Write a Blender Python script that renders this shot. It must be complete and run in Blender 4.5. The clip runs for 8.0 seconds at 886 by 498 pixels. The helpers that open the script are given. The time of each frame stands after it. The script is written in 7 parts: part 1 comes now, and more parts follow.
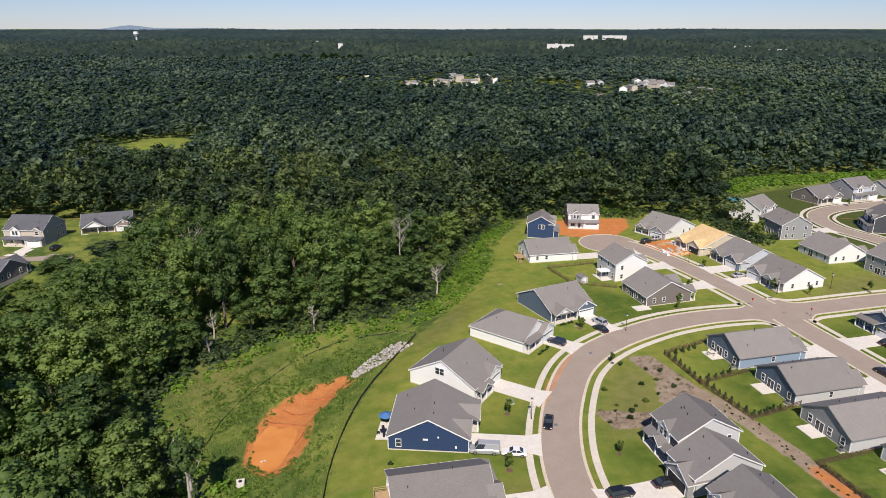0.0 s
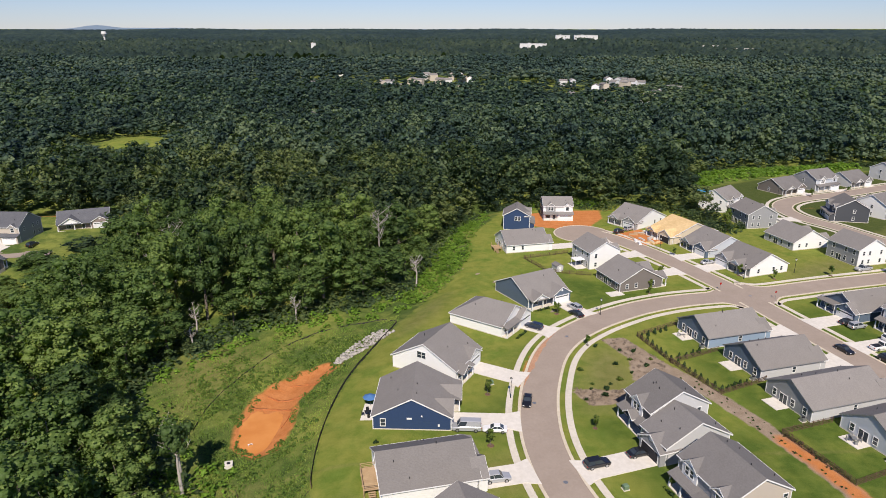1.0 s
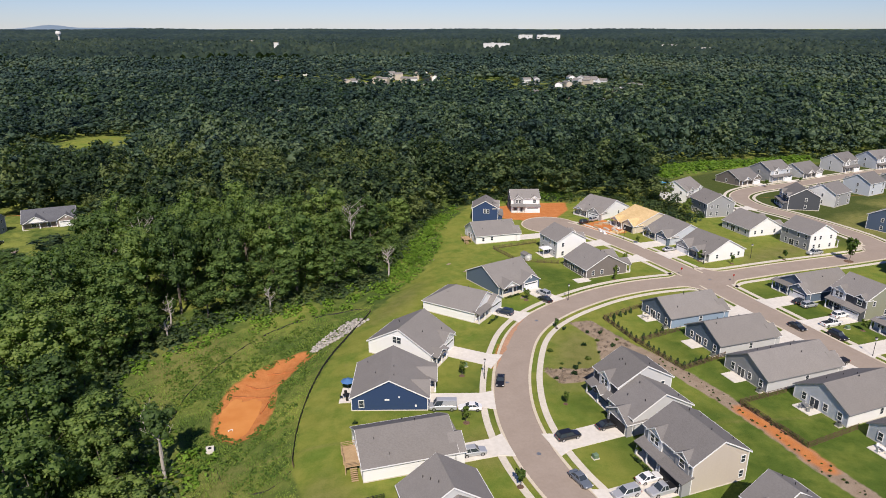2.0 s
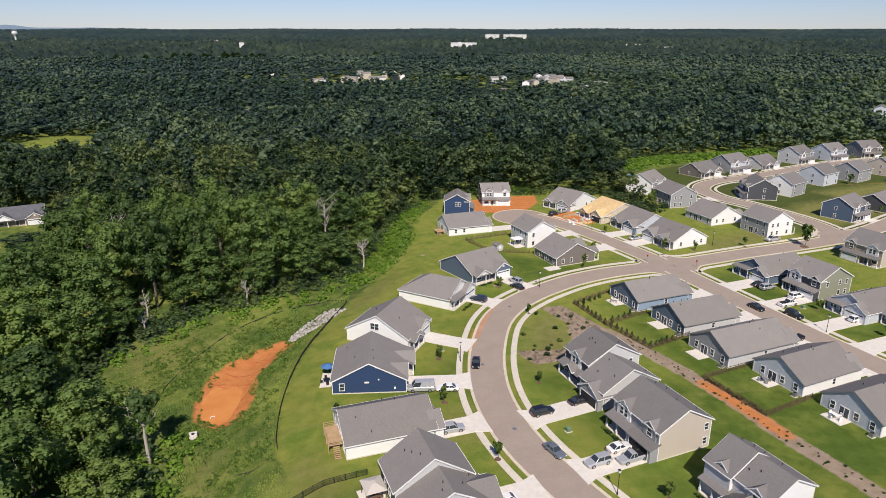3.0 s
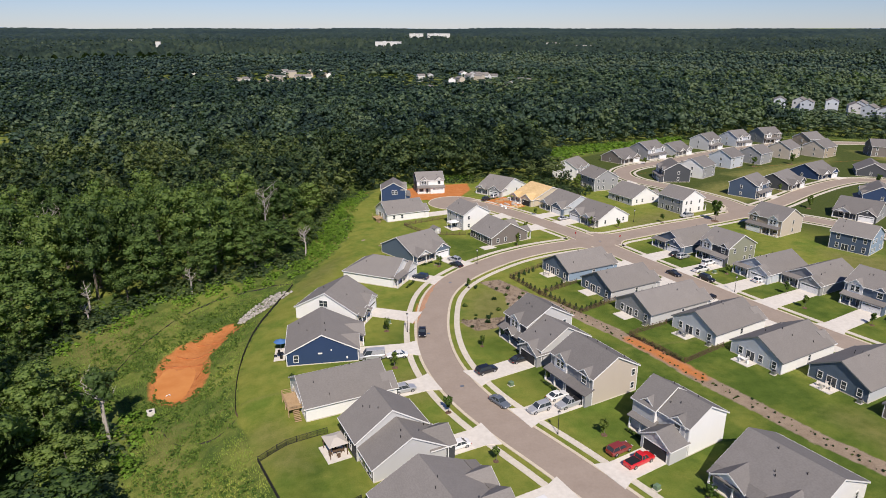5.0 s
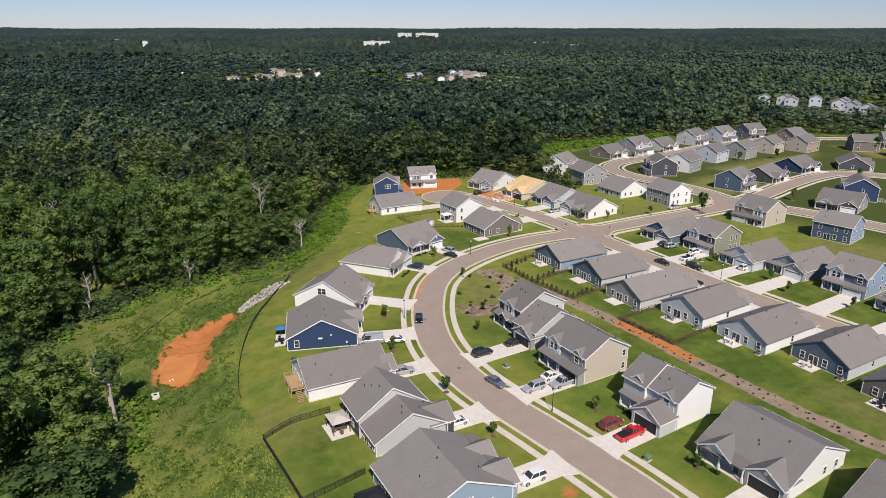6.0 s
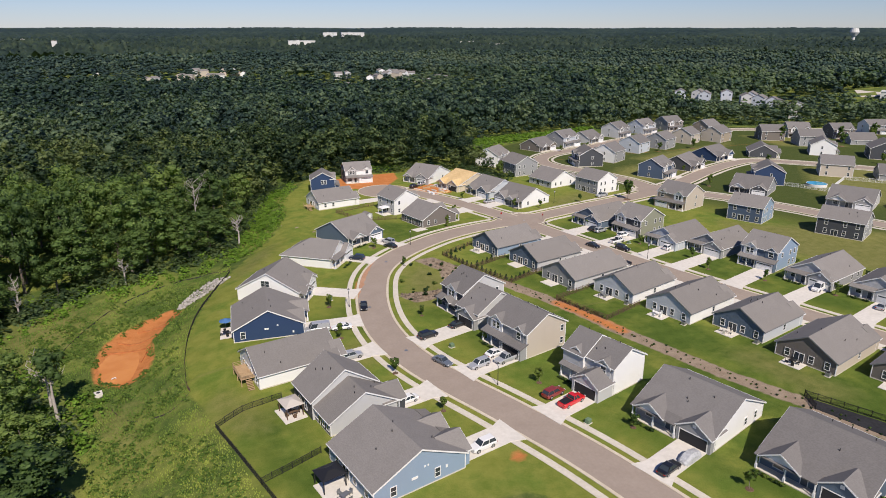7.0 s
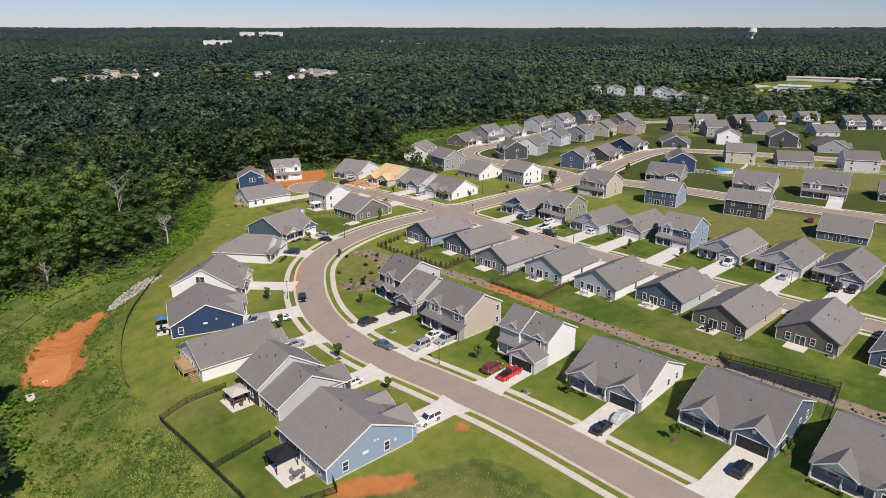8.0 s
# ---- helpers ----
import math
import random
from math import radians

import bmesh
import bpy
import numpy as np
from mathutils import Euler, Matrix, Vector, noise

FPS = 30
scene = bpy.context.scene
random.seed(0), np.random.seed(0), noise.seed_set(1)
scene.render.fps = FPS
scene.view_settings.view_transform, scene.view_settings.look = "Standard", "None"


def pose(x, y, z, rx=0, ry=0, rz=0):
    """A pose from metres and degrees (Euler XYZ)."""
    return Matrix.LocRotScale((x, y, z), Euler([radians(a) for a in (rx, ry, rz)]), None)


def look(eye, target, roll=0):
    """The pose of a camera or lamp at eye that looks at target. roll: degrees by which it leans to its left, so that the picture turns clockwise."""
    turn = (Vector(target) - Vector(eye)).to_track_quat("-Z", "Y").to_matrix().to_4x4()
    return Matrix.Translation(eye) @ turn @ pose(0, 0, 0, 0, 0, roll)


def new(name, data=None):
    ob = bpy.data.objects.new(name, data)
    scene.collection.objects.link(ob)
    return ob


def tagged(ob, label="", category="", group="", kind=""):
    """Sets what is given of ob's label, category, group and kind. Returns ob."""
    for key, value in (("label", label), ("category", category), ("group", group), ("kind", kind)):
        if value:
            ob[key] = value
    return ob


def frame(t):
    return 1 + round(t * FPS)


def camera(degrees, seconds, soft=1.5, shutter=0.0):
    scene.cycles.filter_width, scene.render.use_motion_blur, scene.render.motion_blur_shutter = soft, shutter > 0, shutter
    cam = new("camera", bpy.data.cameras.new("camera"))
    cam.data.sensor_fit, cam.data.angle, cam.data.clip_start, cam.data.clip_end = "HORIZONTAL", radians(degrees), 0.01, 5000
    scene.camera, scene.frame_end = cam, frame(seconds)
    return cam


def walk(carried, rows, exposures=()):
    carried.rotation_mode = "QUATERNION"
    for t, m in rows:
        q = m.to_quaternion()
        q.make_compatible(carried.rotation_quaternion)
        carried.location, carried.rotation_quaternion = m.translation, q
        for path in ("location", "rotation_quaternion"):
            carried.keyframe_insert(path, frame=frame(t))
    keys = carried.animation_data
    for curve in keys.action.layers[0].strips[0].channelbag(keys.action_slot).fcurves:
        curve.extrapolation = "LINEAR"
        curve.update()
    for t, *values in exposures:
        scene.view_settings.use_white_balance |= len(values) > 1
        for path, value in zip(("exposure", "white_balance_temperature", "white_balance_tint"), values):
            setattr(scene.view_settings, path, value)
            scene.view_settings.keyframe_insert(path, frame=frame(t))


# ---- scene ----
cam = camera(68.22, 8.0, 0.9)
PATH = [
    (0, pose(0.00, 0.00, 75.09, 71.35, 0, -0.00)),
    (0.5, pose(-0.45, -2.52, 74.41, 71.36, 0, -1.21)),
    (1, pose(-1.04, -4.89, 73.63, 71.36, 0, -2.25)),
    (1.5, pose(-1.80, -7.37, 72.90, 71.37, 0, -3.67)),
    (1.7, pose(-2.14, -8.35, 72.64, 71.37, 0, -4.33)),
    (2.8, pose(-4.03, -13.74, 71.18, 71.38, 0, -7.55)),
    (3, pose(-4.37, -14.72, 70.92, 71.38, 0, -8.05)),
    (3.5, pose(-5.43, -17.23, 70.29, 71.37, 0, -9.56)),
    (4, pose(-6.52, -19.56, 69.59, 71.39, 0, -11.74)),
    (4.5, pose(-7.66, -21.81, 69.06, 71.38, 0, -13.42)),
    (4.7, pose(-8.22, -22.68, 68.78, 71.38, 0, -14.05)),
    (5.8, pose(-11.30, -27.45, 67.26, 71.37, 0, -14.87)),
    (6, pose(-11.86, -28.32, 66.99, 71.37, 0, -15.45)),
    (6.5, pose(-13.54, -30.42, 66.21, 71.37, 0, -18.41)),
    (7, pose(-15.47, -32.37, 65.41, 71.36, 0, -21.64)),
    (7.5, pose(-17.37, -34.22, 64.65, 71.35, 0, -24.49)),
    (8, pose(-19.34, -36.19, 63.93, 71.36, 0, -28.28)),
]
walk(cam, PATH, [(0.0, 0.22, 6700, 15), (8.0, 0.07, 6700, 15)])

# ---- world and sun ----
SUN_AZ, SUN_EL = radians(-93), radians(46)
sun_dir = Vector((math.cos(SUN_AZ) * math.cos(SUN_EL), math.sin(SUN_AZ) * math.cos(SUN_EL), math.sin(SUN_EL)))
world = bpy.data.worlds.new("sky")
scene.world = world
world.use_nodes = True
wn = world.node_tree.nodes
sky = wn.new("ShaderNodeTexSky")
sky.sky_type, sky.sun_disc = "NISHITA", False
sky.sun_elevation, sky.sun_rotation = SUN_EL, math.pi / 2 - SUN_AZ
sky.altitude, sky.air_density, sky.dust_density, sky.ozone_density = 200, 1.0, 0.0, 3.0
tinted = wn.new("ShaderNodeMixRGB")
tinted.blend_type = "MULTIPLY"
tinted.inputs[0].default_value, tinted.inputs[2].default_value = 1.0, (0.76, 0.90, 1.30, 1)
world.node_tree.links.new(sky.outputs[0], tinted.inputs[1])
world.node_tree.links.new(tinted.outputs[0], wn["Background"].inputs[0])
wn["Background"].inputs[1].default_value = 0.066
sun = new("sun", bpy.data.lights.new("sun", "SUN"))
sun.data.energy, sun.data.angle, sun.data.color = 4.9, radians(0.53), (1.0, 0.94, 0.82)
sun.matrix_world = look(sun_dir * 200, (0, 0, 0))

# ---- materials ----
def hexmix(c, k):
    return tuple(min(1, v * k) for v in c)


class Mat:
    """A small helper round one node material."""

    def __init__(self, name, rough=0.8, metal=0.0, spec=0.3):
        self.m = bpy.data.materials.new(name)
        self.m.use_nodes = True
        self.t = self.m.node_tree
        self.b = self.t.nodes["Principled BSDF"]
        self.b.inputs["Roughness"].default_value = rough
        self.b.inputs["Metallic"].default_value = metal
        self.b.inputs["Specular IOR Level"].default_value = spec
        self._pos = None

    def node(self, kind, **ins):
        n = self.t.nodes.new(kind)
        for k, v in ins.items():
            key = int(k[1:]) if k[0] == "i" and k[1:].isdigit() else k
            if hasattr(v, "is_output"):
                self.t.links.new(v, n.inputs[key])
            else:
                n.inputs[key].default_value = v
        return n

    def pos(self, local=False):
        n = self.t.nodes.new("ShaderNodeTexCoord" if local else "ShaderNodeNewGeometry")
        return n.outputs["Object" if local else "Position"]

    def noise(self, scale, detail=4.0, rough=0.6, vec=None, stretch=None):
        v = vec or self.pos()
        if stretch:
            v = self.node("ShaderNodeVectorMath", i0=v, i1=stretch)
            v.operation = "MULTIPLY"
            v = v.outputs[0]
        n = self.node("ShaderNodeTexNoise", Vector=v, Scale=scale, Detail=detail, Roughness=rough)
        return n.outputs["Fac"]

    def ramp(self, fac, *stops):
        n = self.t.nodes.new("ShaderNodeValToRGB")
        self.t.links.new(fac, n.inputs[0])
        el = n.color_ramp.elements
        while len(el) < len(stops):
            el.new(0.5)
        for e, (p, c) in zip(el, stops):
            e.position, e.color = p, (*c, 1) if len(c) == 3 else c
        return n.outputs[0]

    def math(self, op, a, b=0.0):
        n = self.t.nodes.new("ShaderNodeMath")
        n.operation = op
        for k, v in ((0, a), (1, b)):
            if hasattr(v, "is_output"):
                self.t.links.new(v, n.inputs[k])
            else:
                n.inputs[k].default_value = v
        return n.outputs[0]

    def mix(self, fac, a, b, blend="MIX"):
        n = self.t.nodes.new("ShaderNodeMixRGB")
        n.blend_type = blend
        for k, v in ((0, fac), (1, a), (2, b)):
            if hasattr(v, "is_output"):
                self.t.links.new(v, n.inputs[k])
            elif k == 0:
                n.inputs[0].default_value = v
            else:
                n.inputs[k].default_value = (*v, 1)
        return n.outputs[0]

    def attr(self, name):
        n = self.t.nodes.new("ShaderNodeAttribute")
        n.attribute_name = name
        return n.outputs["Fac"]

    def rand(self):
        return self.t.nodes.new("ShaderNodeObjectInfo").outputs["Random"]

    def color(self, c):
        if hasattr(c, "is_output"):
            self.t.links.new(c, self.b.inputs["Base Color"])
        else:
            self.b.inputs["Base Color"].default_value = (*c, 1)
        return self

    def bump(self, h, strength=0.4, dist=0.05):
        n = self.node("ShaderNodeBump", Height=h, Strength=strength, Distance=dist)
        self.t.links.new(n.outputs[0], self.b.inputs["Normal"])
        return self


def mottled(name, a, b, scale=3.0, rough=0.85, bump=0.3, dist=0.03, spec=0.25, vary=0.0):
    """Two tones at two scales, with a fine relief."""
    m = Mat(name, rough, 0, spec)
    f = m.math("ADD", m.math("MULTIPLY", m.noise(scale, 6), 0.6), m.math("MULTIPLY", m.noise(scale * 0.12, 3), 0.4))
    c = m.ramp(f, (0.36, a), (0.64, b))
    if vary:
        k = m.math("ADD", m.math("MULTIPLY", m.rand(), vary), 1 - vary / 2)
        c = m.mix(1.0, c, m.node("ShaderNodeCombineColor", i0=k, i1=k, i2=k).outputs[0], "MULTIPLY")
    m.color(c)
    m.bump(m.noise(scale * 6, 4), bump, dist)
    return m.m


def plain(name, c, rough=0.5, metal=0.0, spec=0.4):
    m = Mat(name, rough, metal, spec)
    m.color(m.mix(m.math("MULTIPLY", m.noise(5.0, 4), 0.25), c, hexmix(c, 0.75)))
    return m.m


SIDING = {}


def siding(key):
    """Lapped boards, 15 cm apart, in one of the house colours."""
    if key in SIDING:
        return SIDING[key]
    c = dict(white=(0.78, 0.78, 0.77), slate=(0.105, 0.145, 0.20), navy=(0.028, 0.055, 0.125), gray=(0.30, 0.305, 0.31), palegray=(0.50, 0.505, 0.51),
             skyblue=(0.25, 0.335, 0.44), palebl=(0.50, 0.535, 0.58), brown=(0.175, 0.155, 0.14), beige=(0.50, 0.44, 0.37), tan=(0.36, 0.30, 0.23), olive=(0.26, 0.27, 0.20),
             charcoal=(0.065, 0.07, 0.08), darkblue=(0.075, 0.11, 0.17), brick=(0.26, 0.21, 0.19), osb=(0.60, 0.52, 0.40))[key]
    m = Mat("siding_" + key, 0.62, 0, 0.3)
    z = m.node("ShaderNodeSeparateXYZ", Vector=m.pos()).outputs[2]
    saw = m.math("FRACT", m.math("MULTIPLY", z, 1 / 0.16))
    dirt = m.noise(0.8, 5, stretch=(1, 1, 0.25))
    m.color(m.mix(m.math("MULTIPLY", dirt, 0.22), c, hexmix(c, 0.7)))
    m.bump(saw, 0.6, 0.02)
    SIDING[key] = m.m
    return m.m


def shingles(name, a, b):
    m = Mat(name, 0.92, 0, 0.15)
    p = m.pos(True)
    s = m.node("ShaderNodeSeparateXYZ", Vector=p)
    row = m.math("FRACT", m.math("MULTIPLY", s.outputs[2], 1 / 0.11))
    tabs = m.noise(3.2, 2, 0.5, p, (1, 1, 3.5))
    grain = m.noise(0.35, 3, 0.5, p)
    f = m.math("ADD", m.math("MULTIPLY", tabs, 0.72), m.math("MULTIPLY", grain, 0.28))
    c = m.ramp(f, (0.38, a), (0.62, b))
    k = m.math("ADD", m.math("MULTIPLY", m.rand(), 0.22), 0.89)
    m.color(m.mix(1.0, c, m.node("ShaderNodeCombineColor", i0=k, i1=k, i2=k).outputs[0], "MULTIPLY"))
    m.bump(m.math("ADD", row, m.math("MULTIPLY", tabs, 1.5)), 0.5, 0.02)
    return m.m


ROOF = shingles("roof_shingles", (0.186, 0.174, 0.165), (0.220, 0.206, 0.196))
# the same shingles a tone darker, for the inner row and the coarser houses
ROOF_MID = shingles("roof_shingles_mid", (0.160, 0.151, 0.146), (0.190, 0.180, 0.175))
ROOF_DARK = shingles("roof_shingles_dark", (0.085, 0.088, 0.10), (0.125, 0.128, 0.14))
OSB = mottled("roof_boards", (0.52, 0.36, 0.17), (0.68, 0.50, 0.27), 1.2)
TRIM = plain("white_trim", (0.74, 0.74, 0.73), 0.5)
DOORWHITE = plain("garage_white", (0.74, 0.75, 0.76), 0.45)
DARK_SHEET = plain("painted_dark_interior", (0.025, 0.025, 0.027), 0.9)
GLASS = Mat("window_glass", 0.06, 0, 0.6).color((0.035, 0.045, 0.055)).m
GREYTRIM = plain("grey_trim", (0.20, 0.205, 0.21), 0.5)
BLACK = plain("black_metal", (0.018, 0.018, 0.02), 0.45)
GREYMETAL = plain("grey_metal", (0.32, 0.33, 0.34), 0.4, 0.6)
CONCRETE = mottled("concrete", (0.51, 0.465, 0.39), (0.63, 0.58, 0.50), 1.5, 0.9, 0.2)
PATIO = mottled("patio_concrete", (0.57, 0.535, 0.48), (0.68, 0.64, 0.585), 1.2, 0.9, 0.2)
KERB = mottled("kerb_concrete", (0.50, 0.43, 0.33), (0.62, 0.55, 0.44), 0.9, 0.9, 0.3)
STONE = mottled("veneer_stone", (0.16, 0.14, 0.13), (0.36, 0.33, 0.31), 4, 0.9, 0.8, 0.06)
WOOD = mottled("deck_wood", (0.33, 0.22, 0.12), (0.48, 0.34, 0.20), 5, 0.8)
DARKWOOD = mottled("dark_wood", (0.09, 0.055, 0.035), (0.15, 0.10, 0.065), 5, 0.8)
MULCH = mottled("mulch", (0.12, 0.07, 0.045), (0.20, 0.125, 0.085), 5, 1.0, 1.0, 0.1)
BLACKMULCH = mottled("black_sheet", (0.015, 0.015, 0.017), (0.035, 0.035, 0.038), 2, 0.8, 0.6)
RIPRAP = mottled("broken_stone", (0.27, 0.25, 0.225), (0.43, 0.405, 0.37), 2.5, 0.95, 0.6, 0.1, vary=0.5)
BRUSHPILE = mottled("dead_brush", (0.16, 0.12, 0.09), (0.30, 0.24, 0.18), 3, 1.0, 1.0, 0.1)
RUBBER = plain("tyre_rubber", (0.02, 0.02, 0.02), 0.85)
RIM = plain("wheel_rim", (0.5, 0.5, 0.52), 0.3, 0.8)
CANVAS = plain("canvas", (0.50, 0.46, 0.41), 0.9)
BLUECLOTH = plain("blue_cloth", (0.06, 0.16, 0.36), 0.8)
REDLAMP = plain("red_lamp", (0.35, 0.01, 0.01), 0.25)
LAMPCLEAR = plain("clear_lamp", (0.6, 0.6, 0.6), 0.15)
POOLWATER = Mat("pool_water", 0.05, 0, 0.5).color((0.05, 0.35, 0.55)).m
WHITEWALL = mottled("far_white_wall", (0.50, 0.50, 0.485), (0.62, 0.62, 0.605), 0.5, 0.7, 0.1)
REDROOF = plain("red_metal_roof", (0.55, 0.03, 0.06), 0.5)
YELLOW = plain("yellow_paint", (0.75, 0.42, 0.03), 0.5)


def asphalt():
    m = Mat("asphalt", 0.9, 0, 0.25)
    f = m.math("ADD", m.math("MULTIPLY", m.noise(0.22, 5, 0.6), 0.55), m.math("MULTIPLY", m.noise(1.7, 5), 0.45))
    c = m.ramp(f, (0.36, (0.308, 0.248, 0.203)), (0.66, (0.366, 0.300, 0.249)))
    m.color(m.mix(m.math("MULTIPLY", m.noise(26, 2), 0.2), c, (0.12, 0.11, 0.10)))
    m.bump(m.noise(40, 2), 0.4, 0.01)
    return m.m


ASPHALT = asphalt()


def leaves(name, a, b, c, transl=0.35, tree=True, fine=3.0, fleck=1.3, relief=0.0):
    """Foliage: tint by tree and by clump, with light that passes through the leaves."""
    m = Mat(name, 0.6, 0, 0.25)
    t = m.attr("tint")
    if tree:
        t = m.math("ADD", m.math("MULTIPLY", t, 0.56), m.math("MULTIPLY", m.rand(), 0.52))
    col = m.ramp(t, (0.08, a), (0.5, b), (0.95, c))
    k = m.math("ADD", m.math("MULTIPLY", m.noise(fine, 3, 0.7), fleck), 1 - fleck / 2)
    col = m.mix(1.0, col, m.node("ShaderNodeCombineColor", i0=k, i1=k, i2=k).outputs[0], "MULTIPLY")
    m.color(col)
    if relief:
        m.bump(m.noise(fine * 0.8, 4, 0.75), 1.0, relief)
    tr = m.node("ShaderNodeBsdfTranslucent", Color=m.mix(1.0, col, (1.35, 1.5, 0.55), "MULTIPLY"))
    mx = m.node("ShaderNodeMixShader", i0=transl)
    m.t.links.new(m.b.outputs[0], mx.inputs[1])
    m.t.links.new(tr.outputs[0], mx.inputs[2])
    m.t.links.new(mx.outputs[0], m.t.nodes["Material Output"].inputs[0])
    return m.m


LEAF = leaves("oak_leaves", (0.053, 0.096, 0.034), (0.124, 0.198, 0.055), (0.250, 0.323, 0.091), 0.45, fine=3.6)
# distance haze is put into this leaf colour as extra blue
LEAF_FAR_HAZED = leaves("hazed_forest_leaves", (0.028, 0.056, 0.048), (0.071, 0.120, 0.079), (0.158, 0.213, 0.114), 0.4, False, 0.7, 1.1, 0.55)
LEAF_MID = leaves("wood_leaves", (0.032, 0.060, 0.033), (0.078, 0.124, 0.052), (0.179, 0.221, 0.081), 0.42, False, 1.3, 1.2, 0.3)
# colour darkened for shade between crowns and blued for distance haze
LEAF_CANOPY_HAZED = leaves("hazed_canopy_leaves", (0.018, 0.034, 0.027), (0.037, 0.061, 0.042), (0.070, 0.096, 0.056), 0.25, False, 0.22, 0.8, 1.6)
# blued too: haze of the distance painted into the leaves
LEAF_BACK_HAZED = leaves("hazed_back_leaves", (0.028, 0.054, 0.048), (0.057, 0.098, 0.074), (0.120, 0.161, 0.099), 0.3, False, 0.4, 0.9, 0.8)
LEAF_VINE = leaves("vine_leaves", (0.098, 0.184, 0.023), (0.155, 0.270, 0.034), (0.218, 0.345, 0.055), 0.4, False)
LEAF_YOUNG = leaves("young_leaves", (0.05, 0.10, 0.02), (0.085, 0.14, 0.025), (0.16, 0.20, 0.04))
LEAF_WEED = leaves("weed_leaves", (0.072, 0.137, 0.026), (0.117, 0.195, 0.036), (0.221, 0.280, 0.058), 0.4, False)
LEAF_HEDGE = leaves("hedge_leaves", (0.02, 0.045, 0.015), (0.032, 0.065, 0.02), (0.05, 0.085, 0.025))
MEADOW = leaves("meadow_grass", (0.104, 0.177, 0.032), (0.177, 0.262, 0.049), (0.311, 0.366, 0.076), 0.3, False)
BARK = mottled("bark", (0.10, 0.08, 0.065), (0.22, 0.19, 0.16), 3, 0.95, 0.8)
DEADBARK = mottled("dead_bark", (0.30, 0.27, 0.24), (0.47, 0.43, 0.39), 3, 0.95, 0.6)


def ground_mat():
    """Wild ground, lawn, dry grass and red clay, told apart by where each was sown or dug."""
    m = Mat("ground_cover", 0.95, 0, 0.1)
    n1, n2, n3 = m.noise(0.05, 5, 0.65), m.noise(0.4, 5), m.noise(4.5, 4, 0.7)
    f = m.math("ADD", m.math("MULTIPLY", n2, 0.5), m.math("MULTIPLY", n3, 0.5))
    wild = m.mix(m.ramp(n1, (0.42, (0, 0, 0)), (0.6, (1, 1, 1))), m.ramp(f, (0.35, (0.05, 0.085, 0.018)), (0.65, (0.10, 0.145, 0.036))), m.ramp(f, (0.35, (0.145, 0.180, 0.034)), (0.65, (0.235, 0.250, 0.062))))
    n4 = m.math("ADD", m.math("MULTIPLY", n1, 0.5), m.math("MULTIPLY", m.noise(0.16, 4, 0.6), 0.5))
    lawn = m.mix(m.ramp(n4, (0.38, (0, 0, 0)), (0.56, (1, 1, 1))), m.ramp(f, (0.36, (0.090, 0.143, 0.020)), (0.64, (0.146, 0.205, 0.036))), m.ramp(f, (0.36, (0.155, 0.182, 0.030)), (0.64, (0.238, 0.245, 0.056))))
    dry = m.ramp(f, (0.36, (0.125, 0.138, 0.034)), (0.64, (0.225, 0.215, 0.075)))
    clay = m.ramp(f, (0.34, (0.42, 0.140, 0.040)), (0.66, (0.57, 0.235, 0.085)))
    mulch = m.ramp(f, (0.36, (0.22, 0.165, 0.115)), (0.64, (0.36, 0.285, 0.215)))

    def edge(name, soft=0.12):
        v = m.math("ADD", m.attr(name), m.math("MULTIPLY", m.math("SUBTRACT", n2, 0.5), 0.35))
        return m.ramp(v, (0.5 - soft, (0, 0, 0)), (0.5 + soft, (1, 1, 1)))
    c = m.mix(edge("lawn", 0.06), wild, lawn)
    c = m.mix(m.math("MULTIPLY", edge("lush", 0.3), m.ramp(m.noise(0.09, 5, 0.65), (0.36, (0.25, 0.25, 0.25)), (0.55, (1, 1, 1)))), c, m.ramp(f, (0.36, (0.054, 0.093, 0.014)), (0.64, (0.098, 0.145, 0.026))))
    c = m.mix(edge("worn", 0.3), c, m.ramp(f, (0.36, (0.042, 0.066, 0.015)), (0.64, (0.086, 0.104, 0.029))))
    c = m.mix(edge("dry", 0.25), c, dry)
    c = m.mix(edge("mulch", 0.05), c, mulch)
    c = m.mix(edge("clay", 0.1), c, clay)
    m.color(c)
    m.bump(m.noise(7, 4, 0.7), 0.8, 0.15)
    return m.m


GROUND = ground_mat()
CLAYWATER = Mat("muddy_water", 0.14, 0, 0.4)
CLAYWATER.color(CLAYWATER.ramp(CLAYWATER.noise(0.15, 4), (0.35, (0.55, 0.205, 0.045)), (0.65, (0.63, 0.265, 0.070))))
CLAYWATER = CLAYWATER.m

